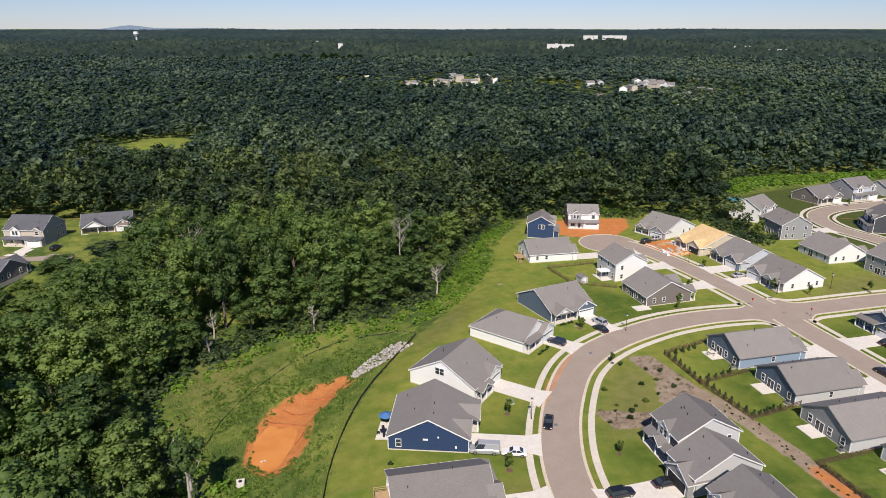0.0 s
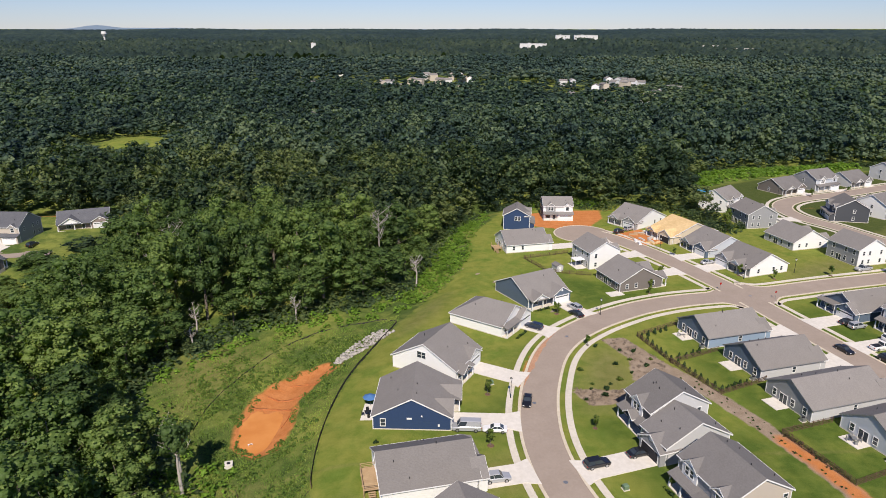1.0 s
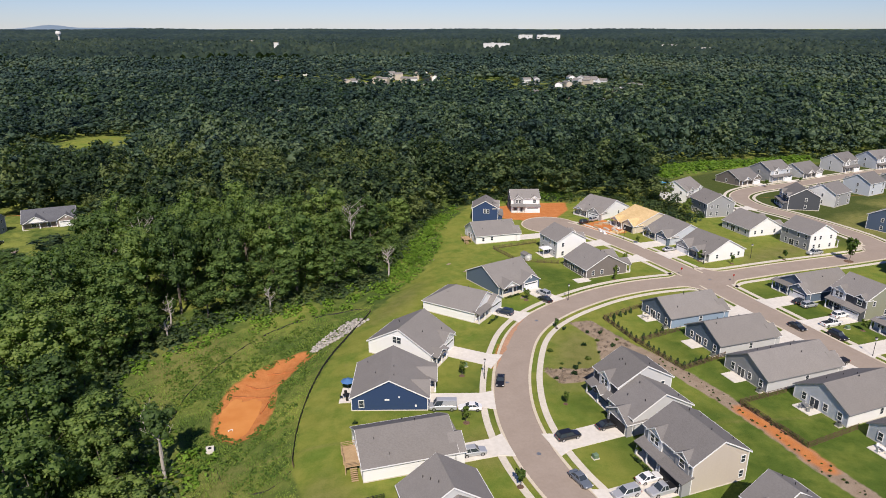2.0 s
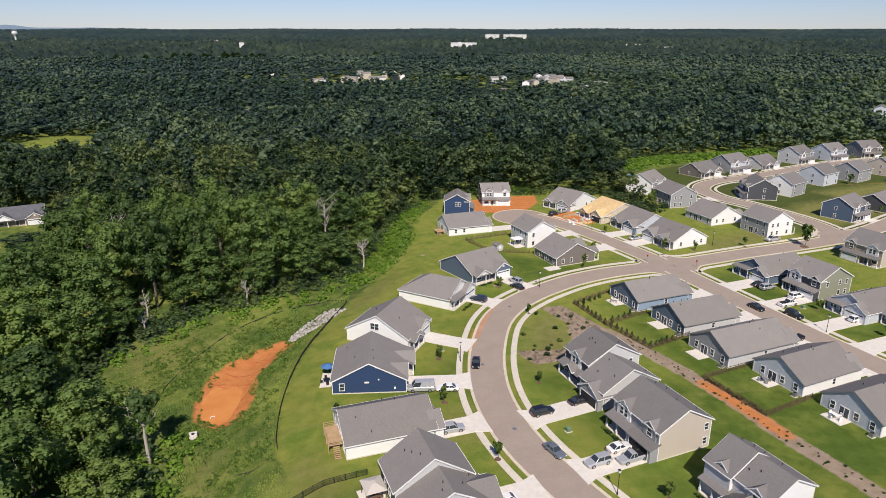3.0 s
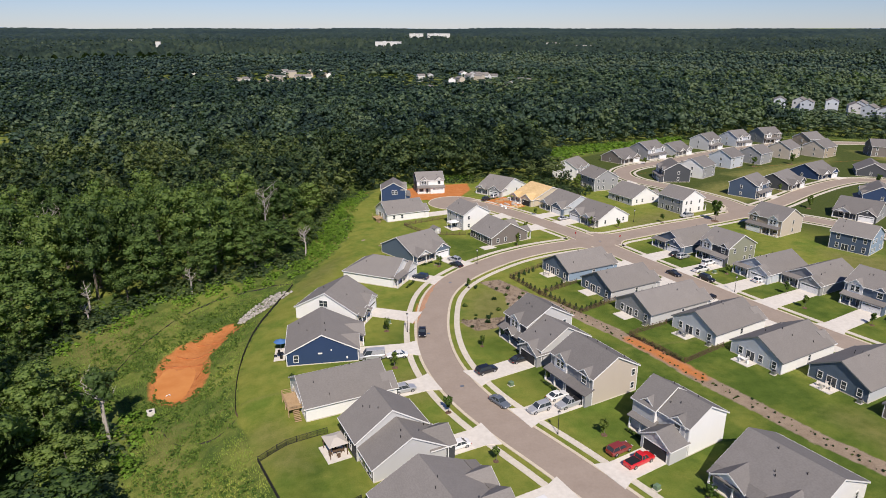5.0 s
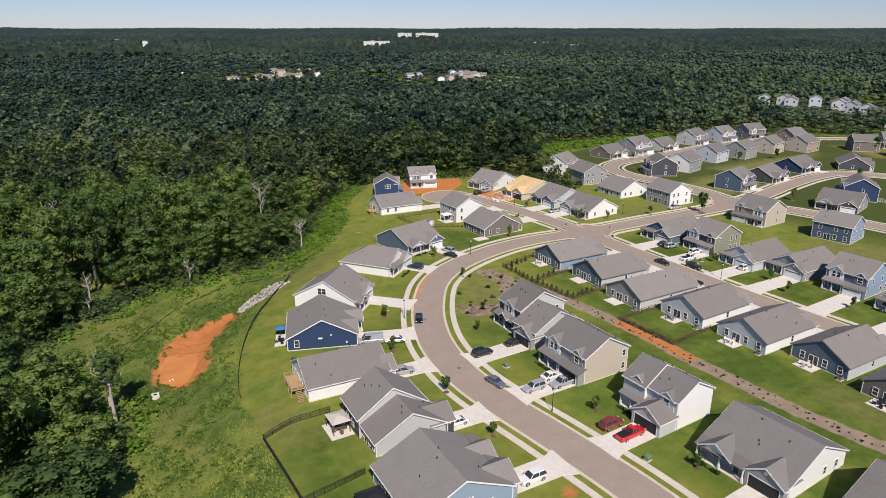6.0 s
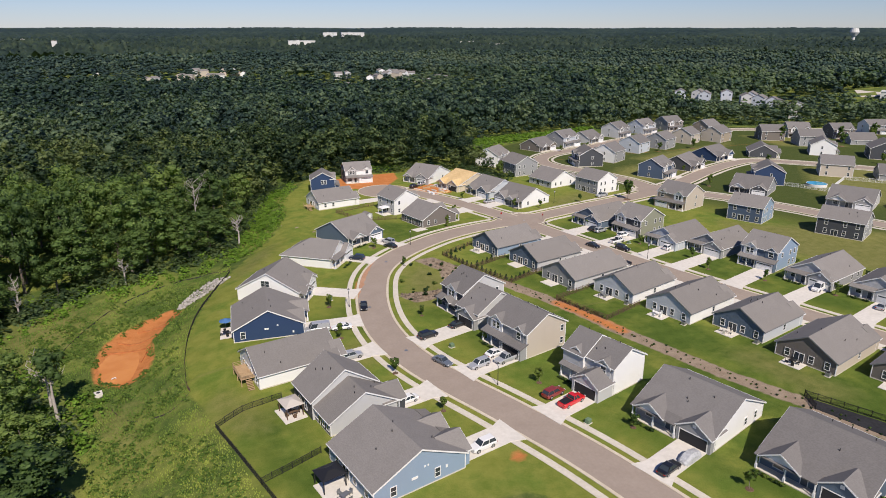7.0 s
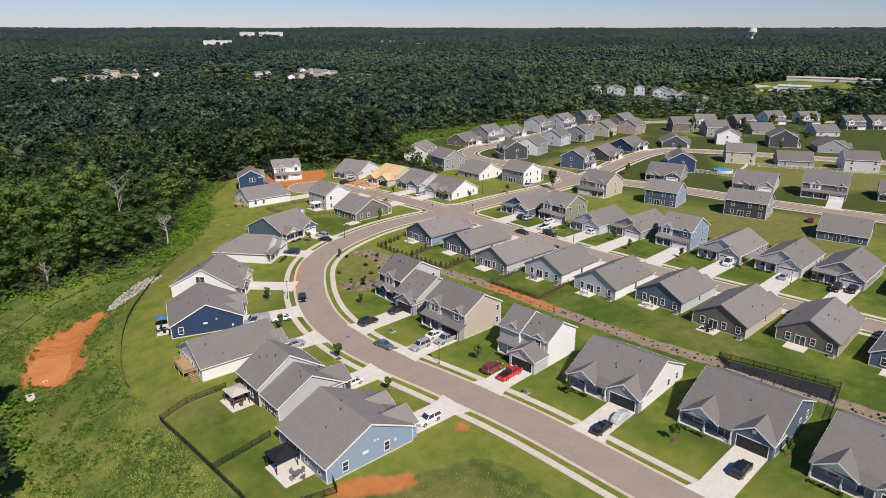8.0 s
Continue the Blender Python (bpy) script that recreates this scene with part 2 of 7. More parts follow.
# ---- mesh building ----
class Mesh:
    """Vertices and faces of one part."""

    def __init__(self):
        self.v, self.f = [], []

    def add(self, vs, fs):
        n = len(self.v)
        self.v += [tuple(p) for p in vs]
        self.f += [tuple(n + i for i in f) for f in fs]
        return self

    def box(self, x0, x1, y0, y1, z0, z1):
        return self.add([(x0, y0, z0), (x1, y0, z0), (x1, y1, z0), (x0, y1, z0), (x0, y0, z1), (x1, y0, z1), (x1, y1, z1), (x0, y1, z1)],
                        [(3, 2, 1, 0), (4, 5, 6, 7), (0, 1, 5, 4), (1, 2, 6, 5), (2, 3, 7, 6), (3, 0, 4, 7)])

    def loft(self, a, b):
        """Two rings of as many points, joined and closed."""
        n = len(a)
        return self.add(list(a) + list(b), [tuple(range(n))[::-1], tuple(range(n, 2 * n))] + [(i, (i + 1) % n, n + (i + 1) % n, n + i) for i in range(n)])

    def tube(self, p, q, r0, r1, n=8):
        p, q = Vector(p), Vector(q)
        u = (q - p).normalized()
        s = u.orthogonal().normalized()
        w = u.cross(s)
        ring = lambda c, r: [c + (s * math.cos(2 * math.pi * i / n) + w * math.sin(2 * math.pi * i / n)) * r for i in range(n)]
        return self.loft(ring(p, r0), ring(q, r1))

    def turned(self, m):
        self.v = [tuple(m @ Vector(p)) for p in self.v]
        return self

    def data(self, name, mat):
        me = bpy.data.meshes.new(name)
        me.from_pydata(self.v, [], self.f)
        me.materials.append(mat)
        return me


def part(name, mesh, mat, parent=None, label=""):
    ob = new(name, mesh.data(name, mat) if isinstance(mesh, Mesh) else mesh)
    ob.parent = parent
    return tagged(ob, label)


def thing(name, m, label, category, group="", kind=""):
    ob = new(name)
    ob.matrix_basis = m
    ob.empty_display_size = 0.5
    return tagged(ob, label, category, group, kind)


def raw(name, verts, quads, mat, tint=None, smooth=False, normal=None):
    """A large mesh from arrays: all faces have as many corners. normal: the way each vertex of a leaf spray faces."""
    k = quads.shape[1]
    me = bpy.data.meshes.new(name)
    me.vertices.add(len(verts))
    me.vertices.foreach_set("co", np.asarray(verts, np.float32).ravel())
    me.loops.add(quads.size)
    me.loops.foreach_set("vertex_index", quads.astype(np.int32).ravel())
    me.polygons.add(len(quads))
    me.polygons.foreach_set("loop_start", np.arange(0, quads.size, k, dtype=np.int32))
    me.polygons.foreach_set("loop_total", np.full(len(quads), k, np.int32))
    if tint is not None:
        a = me.attributes.new("tint", "FLOAT", "POINT")
        a.data.foreach_set("value", np.asarray(tint, np.float32))
    if normal is not None:
        a = me.attributes.new("custom_normal", "FLOAT_VECTOR", "POINT")
        a.data.foreach_set("vector", np.asarray(normal, np.float32).ravel())
    me.update(calc_edges=True)
    if smooth:
        me.polygons.foreach_set("use_smooth", np.ones(len(quads), bool))
    me.materials.append(mat)
    return me


# ---- the lie of the land ----
BANK = np.array([(-9, -400), (-9, 40), (-9, 78), (-12, 100), (-9, 125), (2, 150), (18, 178), (22, 205), (24, 235), (40, 262), (80, 272), (125, 300), (160, 330), (300, 360), (900, 400)], float)


def off_line(x, y, line):
    """Distance to a line of points; positive on its left, as it runs."""
    x, y = np.asarray(x, float), np.asarray(y, float)
    best = np.full(x.shape, 1e9)
    sign = np.ones(x.shape)
    for (ax, ay), (bx, by) in zip(line[:-1], line[1:]):
        dx, dy = bx - ax, by - ay
        t = np.clip(((x - ax) * dx + (y - ay) * dy) / (dx * dx + dy * dy), 0, 1)
        ex, ey = x - ax - t * dx, y - ay - t * dy
        d = np.hypot(ex, ey)
        near = d < best
        best = np.where(near, d, best)
        sign = np.where(near, np.sign(dx * ey - dy * ex), sign)
    return best * sign


def step(a, b, v):
    t = np.clip((v - a) / (b - a), 0, 1)
    return t * t * (3 - 2 * t)


def inside(x, y, poly):
    """How far inside a ring of points (negative outside)."""
    poly = np.asarray(poly, float)
    ring = np.vstack([poly, poly[:1]])
    d = np.abs(off_line(x, y, ring))
    c = np.zeros(np.shape(x), bool)
    for (ax, ay), (bx, by) in zip(ring[:-1], ring[1:]):
        hit = ((ay > y) != (by > y)) & (x < (bx - ax) * (y - ay) / (by - ay + 1e-12) + ax)
        c ^= hit
    return np.where(c, d, -d)


OTHER_STREET = [(-200, 188), (-152, 186), (-146, 206), (-128, 212), (-104, 232), (-108, 250), (-120, 257), (-145, 256), (-200, 254)]
POND = [(-39, 113), (-38, 107.5), (-33.4, 103.6), (-29.8, 105.2), (-28, 112.7), (-28.8, 123), (-24.4, 132), (-21.4, 138.5), (-23.8, 139.6), (-30, 135.6), (-34, 131), (-37.8, 124), (-39.1, 116)]


KNOLLS = [(-195, 452, 90, 11), (460, 430, 120, 2), (700, 430, 190, 20), (500, 2230, 420, 20), (-330, 1950, 400, 12), (15, 1105, 230, 13), (215, 900, 170, 10), (275, 780, 150, 8), (300, 950, 170, 10), (-102, 672, 90, 8), (-690, 1215, 160, 8)]


def height(x, y):
    """The ground's height: level under the streets, falling to the pond and the creek woods, rising far off."""
    x, y = np.asarray(x, float), np.asarray(y, float)
    b = off_line(x, y, BANK)
    near = -5.0 * step(0, 24, b) - 2.5 * step(30, 120, b)
    near = near * (1 - step(-35, -4, inside(x, y, OTHER_STREET))) - 1.0 * step(-4, 5, inside(x, y, POND))
    d = np.hypot(x, y)
    roll = 4 * np.sin(x / 170 + 1) * np.cos(y / 210) * step(250, 700, d)
    far = -8 * step(400, 800, d) * (1 - step(1000, 2200, d)) + 70 * step(1500, 6000, d)
    for kx, ky, kr, kh in KNOLLS:
        far = far + kh * (1 - step(0, 1, np.hypot(x - kx, y - ky) / kr))
    return near * (1 - step(900, 2000, d)) + roll + far


def h1(x, y):
    return float(height(np.array([x]), np.array([y]))[0])

# ---- ground ----
def spaced(lo, hi, stepsize, far):
    core = np.arange(lo, hi + stepsize / 2, stepsize)
    out, k = [], stepsize
    v = core[-1]
    while v < far:
        k *= 1.22
        v += k
        out.append(v)
    back, k = [], stepsize
    v = core[0]
    while v > -far:
        k *= 1.22
        v -= k
        back.append(v)
    return np.array(back[::-1] + list(core) + out)


LAWN = [(44, -60), (30, 34), (26, 38), (2, 39), (-8, 45), (-16, 74), (-20.5, 90), (-20.4, 105), (-18.7, 120), (-14.4, 136), (-7.6, 154), (-2, 168), (12, 192), (19, 230), (32, 258), (46, 268), (78, 268), (120, 280), (135, 300),
        (170, 318), (250, 338), (330, 340), (390, 300), (430, 288), (470, 272), (500, 250), (600, 180), (600, -60)]
CLAYS = [[(44, 240), (45, 258), (60, 262), (76, 262), (74, 250), (66, 238), (56, 234)], [(73, 228), (77, 214), (87, 216), (90, 228), (84, 234)], [(2, 41), (6, 42.5), (9, 42), (16, 39), (15.5, 36.5), (11, 36.8), (5, 38.5)],
         [(-39.8, 113), (-38.8, 106.8), (-33.8, 102.8), (-29, 104.6), (-27.2, 112.7), (-28, 122.6), (-23.4, 131.4), (-19.6, 138), (-23.6, 140.8), (-30.6, 136.6), (-35.4, 131.4), (-38.8, 124.4), (-39.9, 116)],
         [(-152, 262), (-136, 262), (-137, 270), (-151, 271)], [(20.2, 119), (22.6, 127), (25, 133), (24.5, 128), (21.6, 119)], [(26.8, 46.6), (29.6, 47.4), (30.4, 45.6), (28.2, 44.8)]]
DRIES = [[(34, 110), (40, 110), (48, 122), (46, 136), (40, 134), (35, 122)], [(-6, 148), (-4, 158), (1, 168), (7, 174), (5, 164), (-1, 152)], [(-58, 118), (-50, 132), (-40, 146), (-34, 150), (-40, 140), (-48, 126), (-54, 116)], [(112, 178), (128, 184), (150, 192), (140, 198), (118, 188)], [(-37, 92), (-34, 80), (-29, 70), (-27, 74), (-31, 84), (-33, 94)], [(-14, 84), (-10, 78), (-9, 70), (-13, 72), (-17, 82)], [(0, 10), (26, 10), (24, 36), (2, 36)], [(-62, 132), (-50, 125), (-42, 140), (-48, 152), (-60, 146)],
         [(88, 60), (92, 60), (96, 40), (90, 40)], [(165, 195), (190, 205), (230, 222), (225, 240), (185, 232), (168, 220)], [(160, 140), (200, 110), (215, 80), (170, 70), (150, 110)], [(240, 120), (300, 100), (330, 160), (270, 200), (230, 160)], [(4, 94), (16, 94), (16, 86), (6, 85)], [(210, 235), (262, 250), (290, 270), (250, 262), (205, 250)], [(310, 250), (345, 235), (345, 275), (320, 290)]]
SWALE = np.array([(52, 131), (58, 121), (62, 112), (65.1, 103.7), (69.1, 91.7), (71.8, 79.9), (75.9, 66.3), (79.4, 54.7), (85, 42), (90, 27), (97, 5), (104, -20)], float)
BEDS = [[(31, 118), (34, 111), (43, 112), (47, 117), (40, 117)], [(44, 141), (50, 142), (56, 128), (52, 119), (46, 121), (48, 131)]]
gx, gy = spaced(-110, 340, 1.5, 4950), spaced(-20, 360, 1.5, 4950)
X, Y = np.meshgrid(gx, gy)
Z = height(X, Y)
bumpy = (1 - step(-4, 2, inside(X, Y, POND))) * step(2, 14, off_line(X, Y, BANK)) * (1 - step(300, 500, np.hypot(X, Y)))
Z = Z + bumpy * 0.35 * (np.sin(X * 0.9 + 2 * np.sin(Y * 0.21)) * np.cos(Y * 0.77 + np.sin(X * 0.3)))
nx, ny = len(gx), len(gy)
idx = np.arange(nx * ny).reshape(ny, nx)
quads = np.stack([idx[:-1, :-1], idx[:-1, 1:], idx[1:, 1:], idx[1:, :-1]], -1).reshape(-1, 4)
me = raw("ground", np.stack([X, Y, Z], -1).reshape(-1, 3), quads, GROUND, None, True)


def mask(name, value):
    a = me.attributes.new(name, "FLOAT", "POINT")
    a.data.foreach_set("value", value.astype(np.float32).ravel())


soft = lambda d, w=3.0: np.clip(0.5 + d / w * 0.5, 0, 1)
FIELD = [(-208, 428), (-163, 408), (-174, 455), (-190, 470), (-212, 462)]
mask("lawn", np.maximum(soft(inside(X, Y, LAWN)), soft(inside(X, Y, FIELD), 30)))
mask("clay", np.maximum.reduce([soft(inside(X, Y, p), 2.5) for p in CLAYS] + [0.68 * soft(2.7 - np.abs(off_line(X, Y, [(67.2, 97.8), (69.3, 91.2), (72.6, 78.6)])), 2.5)]))
mask("worn", np.maximum(0.8 * step(-14, 30, off_line(X, Y, np.array([(118, 330), (128, 230), (150, 180), (172, 120), (196, 60), (214, -60)]))) * soft(inside(X, Y, LAWN)), 0))
LUSH = [(30, 112), (38, 84), (48, 52), (58, 20), (72, -30), (150, -30), (140, 20), (124, 70), (112, 110), (104, 150), (70, 152), (62, 128), (66, 100)]
YARDS = [[(40, 188), (84, 168), (92, 160), (60, 163), (44, 160), (34, 175), (38, 190)], [(-4, 104), (20, 98), (20, 132), (34, 150), (28, 140), (12, 112)], [(-14, 74), (-10, 55), (-6, 42), (3, 44), (0, 60), (-3, 76)], [(97, 158), (116, 98), (136, 50), (160, -10), (180, 10), (152, 90), (120, 160)]]
mask("lush", 0.9 * np.maximum.reduce([soft(inside(X, Y, p), 6) for p in [LUSH] + YARDS]))
mask("dry", np.maximum.reduce([soft(inside(X, Y, p), 8) for p in DRIES]))
mask("mulch", np.maximum.reduce([soft(2.0 - np.abs(off_line(X, Y, SWALE)), 2.5)] + [soft(inside(X, Y, p), 2.5) for p in BEDS]))
tagged(new("ground", me), "rolling green ground with lawns, meadow and red clay", "ground", kind="structure")

shore = [(-38.6, 112.6), (-37.4, 108), (-34, 105), (-31.2, 105.6), (-29.8, 109), (-29.6, 113.6), (-30.4, 117.6), (-32.2, 120), (-34.4, 119.2), (-36.6, 120.4), (-38.3, 117)]
water = []
for k in range(len(shore)):
    (ax, ay), (bx, by), (cx, cy), (dx, dy) = [shore[(k + i) % len(shore)] for i in (-1, 0, 1, 2)]
    for i in range(6):
        u = i / 6
        f0, f1, f2, f3 = -u + 2 * u * u - u ** 3, 2 - 5 * u * u + 3 * u ** 3, u + 4 * u * u - 3 * u ** 3, -u * u + u ** 3
        wob = 0.22 * math.sin(k * 2.7 + i * 1.9)
        water.append(((ax * f0 + bx * f1 + cx * f2 + dx * f3) / 2 + wob, (ay * f0 + by * f1 + cy * f2 + dy * f3) / 2 + wob * 0.6, -5.46))
n = len(water)
tagged(part("water", Mesh().add(water + [(x, y, z - 0.3) for x, y, z in water], [tuple(range(n)), tuple(range(2 * n - 1, n - 1, -1))] + [(i, (i + 1) % n, n + (i + 1) % n, n + i)[::-1] for i in range(n)]), CLAYWATER),
       "shallow orange muddy water in a clay basin", "pond", kind="structure")


# ---- streets ----
def smooth(pts, n=8):
    """A smooth line through the points."""
    p = [np.array(q, float) for q in pts]
    p = [2 * p[0] - p[1]] + p + [2 * p[-1] - p[-2]]
    out = []
    for a, b, c, d in zip(p, p[1:], p[2:], p[3:]):
        for i in range(n):
            t = i / n
            out.append(0.5 * (2 * b + (c - a) * t + (2 * a - 5 * b + 4 * c - d) * t * t + (3 * b - a - 3 * c + d) * t ** 3))
    return np.array(out + [p[-2]])


def normals(line):
    t = np.gradient(line, axis=0)
    t /= np.linalg.norm(t, axis=1, keepdims=True)
    return np.stack([-t[:, 1], t[:, 0]], -1)


STREET_A = smooth([(62, -45), (52, -5), (46, 17), (39.5, 41.5), (33, 59), (28.2, 70.5), (24.6, 80.5), (22.6, 90), (22.0, 100), (23.0, 110), (25.4, 120.5), (29.8, 133), (35.5, 142), (43, 149.2), (51, 154.8), (60.5, 160), (72, 164), (84, 166.2), (95, 167)])
STREET_B = smooth([(66, 229), (70, 224), (76.6, 212), (84.2, 194), (91, 174), (95, 157), (99.5, 138), (105, 115), (110.2, 97), (115.7, 79.5), (124.5, 53), (131.5, 33), (140, 8), (148, -20)])
STREET_C = smooth([(93, 168), (104, 170), (124, 175), (151, 181), (168, 186), (189, 195), (215, 208.5), (240, 219), (258, 222), (272, 213), (290, 194), (310, 168), (335, 138), (370, 100)])
STREET_D = smooth([(169, 187), (170, 205), (163, 231), (155.5, 249), (157.5, 265), (171, 277), (198, 286), (234, 301), (275, 314), (320, 318), (370, 305), (420, 285), (500, 250)])
STREET_E = smooth([(171, 188), (186, 169), (197, 146), (208, 118), (224, 86), (238, 55), (250, 25)])
STREETS = [STREET_A, STREET_B, STREET_C, STREET_D, STREET_E]


def strip(name, line, left, right, z, mat, thick=0.0, keep=None, flare=None):
    """A band along a line, from the offset left to the offset right; thick: a raised slab."""
    n = normals(line)
    k = flare if flare is not None else np.zeros(len(line))
    s = lambda o: np.sign(o) * k
    a, b = line + n * (left + s(left))[:, None], line + n * (right + s(right))[:, None]
    m = Mesh()
    za, zb = height(a[:, 0], a[:, 1]), height(b[:, 0], b[:, 1])
    ok = keep if keep is not None else np.ones(len(line), bool)
    for i in range(len(line) - 1):
        if not (ok[i] and ok[i + 1]):
            continue
        p, q, r, t = (*a[i], za[i] + z), (*b[i], zb[i] + z), (*b[i + 1], zb[i + 1] + z), (*a[i + 1], za[i + 1] + z)
        if thick:
            lo = [(x, y, zz - thick) for x, y, zz in (p, q, r, t)]
            m.add([p, q, r, t] + lo, [(3, 2, 1, 0), (0, 1, 5, 4), (1, 2, 6, 5), (2, 3, 7, 6), (3, 0, 4, 7)])
        else:
            m.add([p, q, r, t], [(3, 2, 1, 0)])
    return part(name, m, mat)


def clear_of(line, offset, others, gap):
    q = line + normals(line) * np.broadcast_to(np.asarray(offset, float), (len(line),))[:, None]
    ok = np.ones(len(line), bool)
    for o in others:
        ok &= np.abs(off_line(q[:, 0], q[:, 1], o)) > gap
    return ok


HALF = 3.65
for k, line in enumerate(STREETS):
    others = [o for j, o in enumerate(STREETS) if j != k]
    along = np.concatenate([[0], np.cumsum(np.linalg.norm(np.diff(line, axis=0), axis=1))])
    fl = np.zeros(len(line))
    if k in (0, 2, 3, 4):
        for j in range(len(line)):
            dmin = min(abs(float(off_line(line[j:j + 1, 0], line[j:j + 1, 1], o)[0])) for o in (others if k else [STREET_B]))
            fl[j] = 4.5 * max(0.0, 1 - (dmin - 3.6) / 5.5) ** 2 if dmin < 9.1 else 0
            fl[j] = min(fl[j], 4.5)
    tagged(strip("road", line, HALF + 0.02, -HALF - 0.02, 0.05 + 0.006 * k, ASPHALT, 0, None, fl), "sun-bleached tan asphalt street with a smooth surface", "road", kind="structure")
    for side in (1, -1):
        ok = clear_of(line, side * (HALF + 0.25 + fl), others, HALF + 0.2)
        kb = strip("kerb", line, side * (HALF + 0.6), side * HALF, 0.13, KERB, 0.16, ok, fl) if side > 0 else strip("kerb", line, side * HALF, side * (HALF + 0.6), 0.13, KERB, 0.16, ok, fl)
        tagged(kb, "low rolled concrete kerb along the street", "kerb", kind="structure")
        ok = clear_of(line, side * (6.1 + fl * 0.6), others, HALF + 0.9)
        w0, w1 = 5.4, 6.75
        sw = strip("sidewalk", line, side * w1, side * w0, 0.075, CONCRETE, 0.1, ok, fl * 0.6) if side > 0 else strip("sidewalk", line, side * w0, side * w1, 0.075, CONCRETE, 0.1, ok, fl * 0.6)
        tagged(sw, "pale concrete sidewalk beside the verge", "sidewalk", kind="structure")

# the turning circle at the end of the north street
disc = lambda cx, cy, r, n=40: [(cx + r * math.cos(2 * math.pi * i / n), cy + r * math.sin(2 * math.pi * i / n)) for i in range(n)]
CUL = (61, 229)
ring = disc(*CUL, 10.5)
tagged(part("road", Mesh().add([(x, y, 0.084) for x, y in ring], [tuple(range(40))]), ASPHALT), "round asphalt turning circle at the street's end", "road", kind="structure")
m = Mesh()
inner, outer = disc(*CUL, 10.5), disc(*CUL, 10.95)
for i in range(40):
    j = (i + 1) % 40
    if abs(float(off_line(np.array([outer[i][0]]), np.array([outer[i][1]]), STREET_B)[0])) > 4.2:
        a, b, c, d = inner[i], outer[i], outer[j], inner[j]
        m.add([(*a, 0.14), (*b, 0.14), (*c, 0.14), (*d, 0.14), (*a, -0.02), (*b, -0.02), (*c, -0.02), (*d, -0.02)], [(0, 1, 2, 3), (3, 7, 4, 0), (1, 5, 6, 2)])
tagged(part("kerb", m, KERB), "low concrete kerb round the turning circle", "kerb", kind="structure")

for x, y in [(23.6, 87.5), (22.5, 112.6), (95, 167), (36, 143)]:
    tagged(part("manhole_cover", Mesh().tube((x, y, 0.05), (x, y, 0.075), 0.42, 0.42, 16), GREYMETAL), "round grey iron manhole cover in the street", "manhole cover")

# ---- houses ----
FRAMES = {}


def window_meshes(w, h):
    key = (round(w, 2), round(h, 2))
    if key not in FRAMES:
        f = Mesh()
        t = 0.11
        f.box(-w / 2 - t, -w / 2, -0.07, 0.02, -h / 2 - t, h / 2 + t).box(w / 2, w / 2 + t, -0.07, 0.02, -h / 2 - t, h / 2 + t)
        f.box(-w / 2, w / 2, -0.07, 0.02, h / 2, h / 2 + t).box(-w / 2, w / 2, -0.09, 0.02, -h / 2 - t, -h / 2)
        f.box(-w / 2, w / 2, -0.05, 0.02, -0.03, 0.03)
        FRAMES[key] = (f.data("window", TRIM), Mesh().box(-w / 2, w / 2, -0.02, 0.02, -h / 2, h / 2).data("pane", GLASS))
    return FRAMES[key]


def window(parent, x, y, z, face, w=0.9, h=1.5):
    """face: 0 front (-y), 1 right (+x), 2 rear (+y), 3 left (-x)."""
    a, b = window_meshes(w, h)
    ob = part("window", a, None, parent)
    ob.matrix_basis = pose(x, y, z, 0, 0, 90 * face)
    part("pane", b, None, ob)


def chevron(a, y0, y1, he, s, over=0.35, t=0.17, drop=0.0, cx=0.0):
    A, ze, zr = a + over, he - s * over - drop, he + s * a - drop
    r = lambda y: [(cx - A, y, ze), (cx, y, zr), (cx + A, y, ze), (cx + A, y, ze + t), (cx, y, zr + t), (cx - A, y, ze + t)]
    return r(y0), r(y1)


def gable_roof(parent, a, y0, y1, he, s, roof, cx=0.0, turn=None, ends=(True, True), over=0.35, trim=None):
    """Two slopes with the ridge along y, white rake boards at the gables and gutters at the eaves."""
    tm = turn or Matrix.Identity(4)
    part("roof", Mesh().loft(*chevron(a, y0, y1, he, s, over, cx=cx)).turned(tm), roof, parent)
    tr = Mesh()
    for on, y, e in ((ends[0], y0, -0.05), (ends[1], y1, 0.05)):
        if on:
            lo, hi = sorted((y, y + e))
            tr.loft(*chevron(a, lo, hi, he, s, over + 0.02, 0.26, 0.12, cx))
    A, ze = a + over, he - s * over
    for sx in (-1, 1):
        x0, x1 = sorted((cx + sx * A, cx + sx * (A + 0.1)))
        tr.box(x0, x1, y0, y1, ze - 0.02, ze + 0.15)
    part("fascia", tr.turned(tm), trim or TRIM, parent)


def gable_body(a, y0, y1, he, s, cx=0.0, z0=-0.5):
    r = lambda y: [(cx - a, y, z0), (cx + a, y, z0), (cx + a, y, he), (cx, y, he + s * a), (cx - a, y, he)]
    return Mesh().loft(r(y0), r(y1))


GARAGE = {}


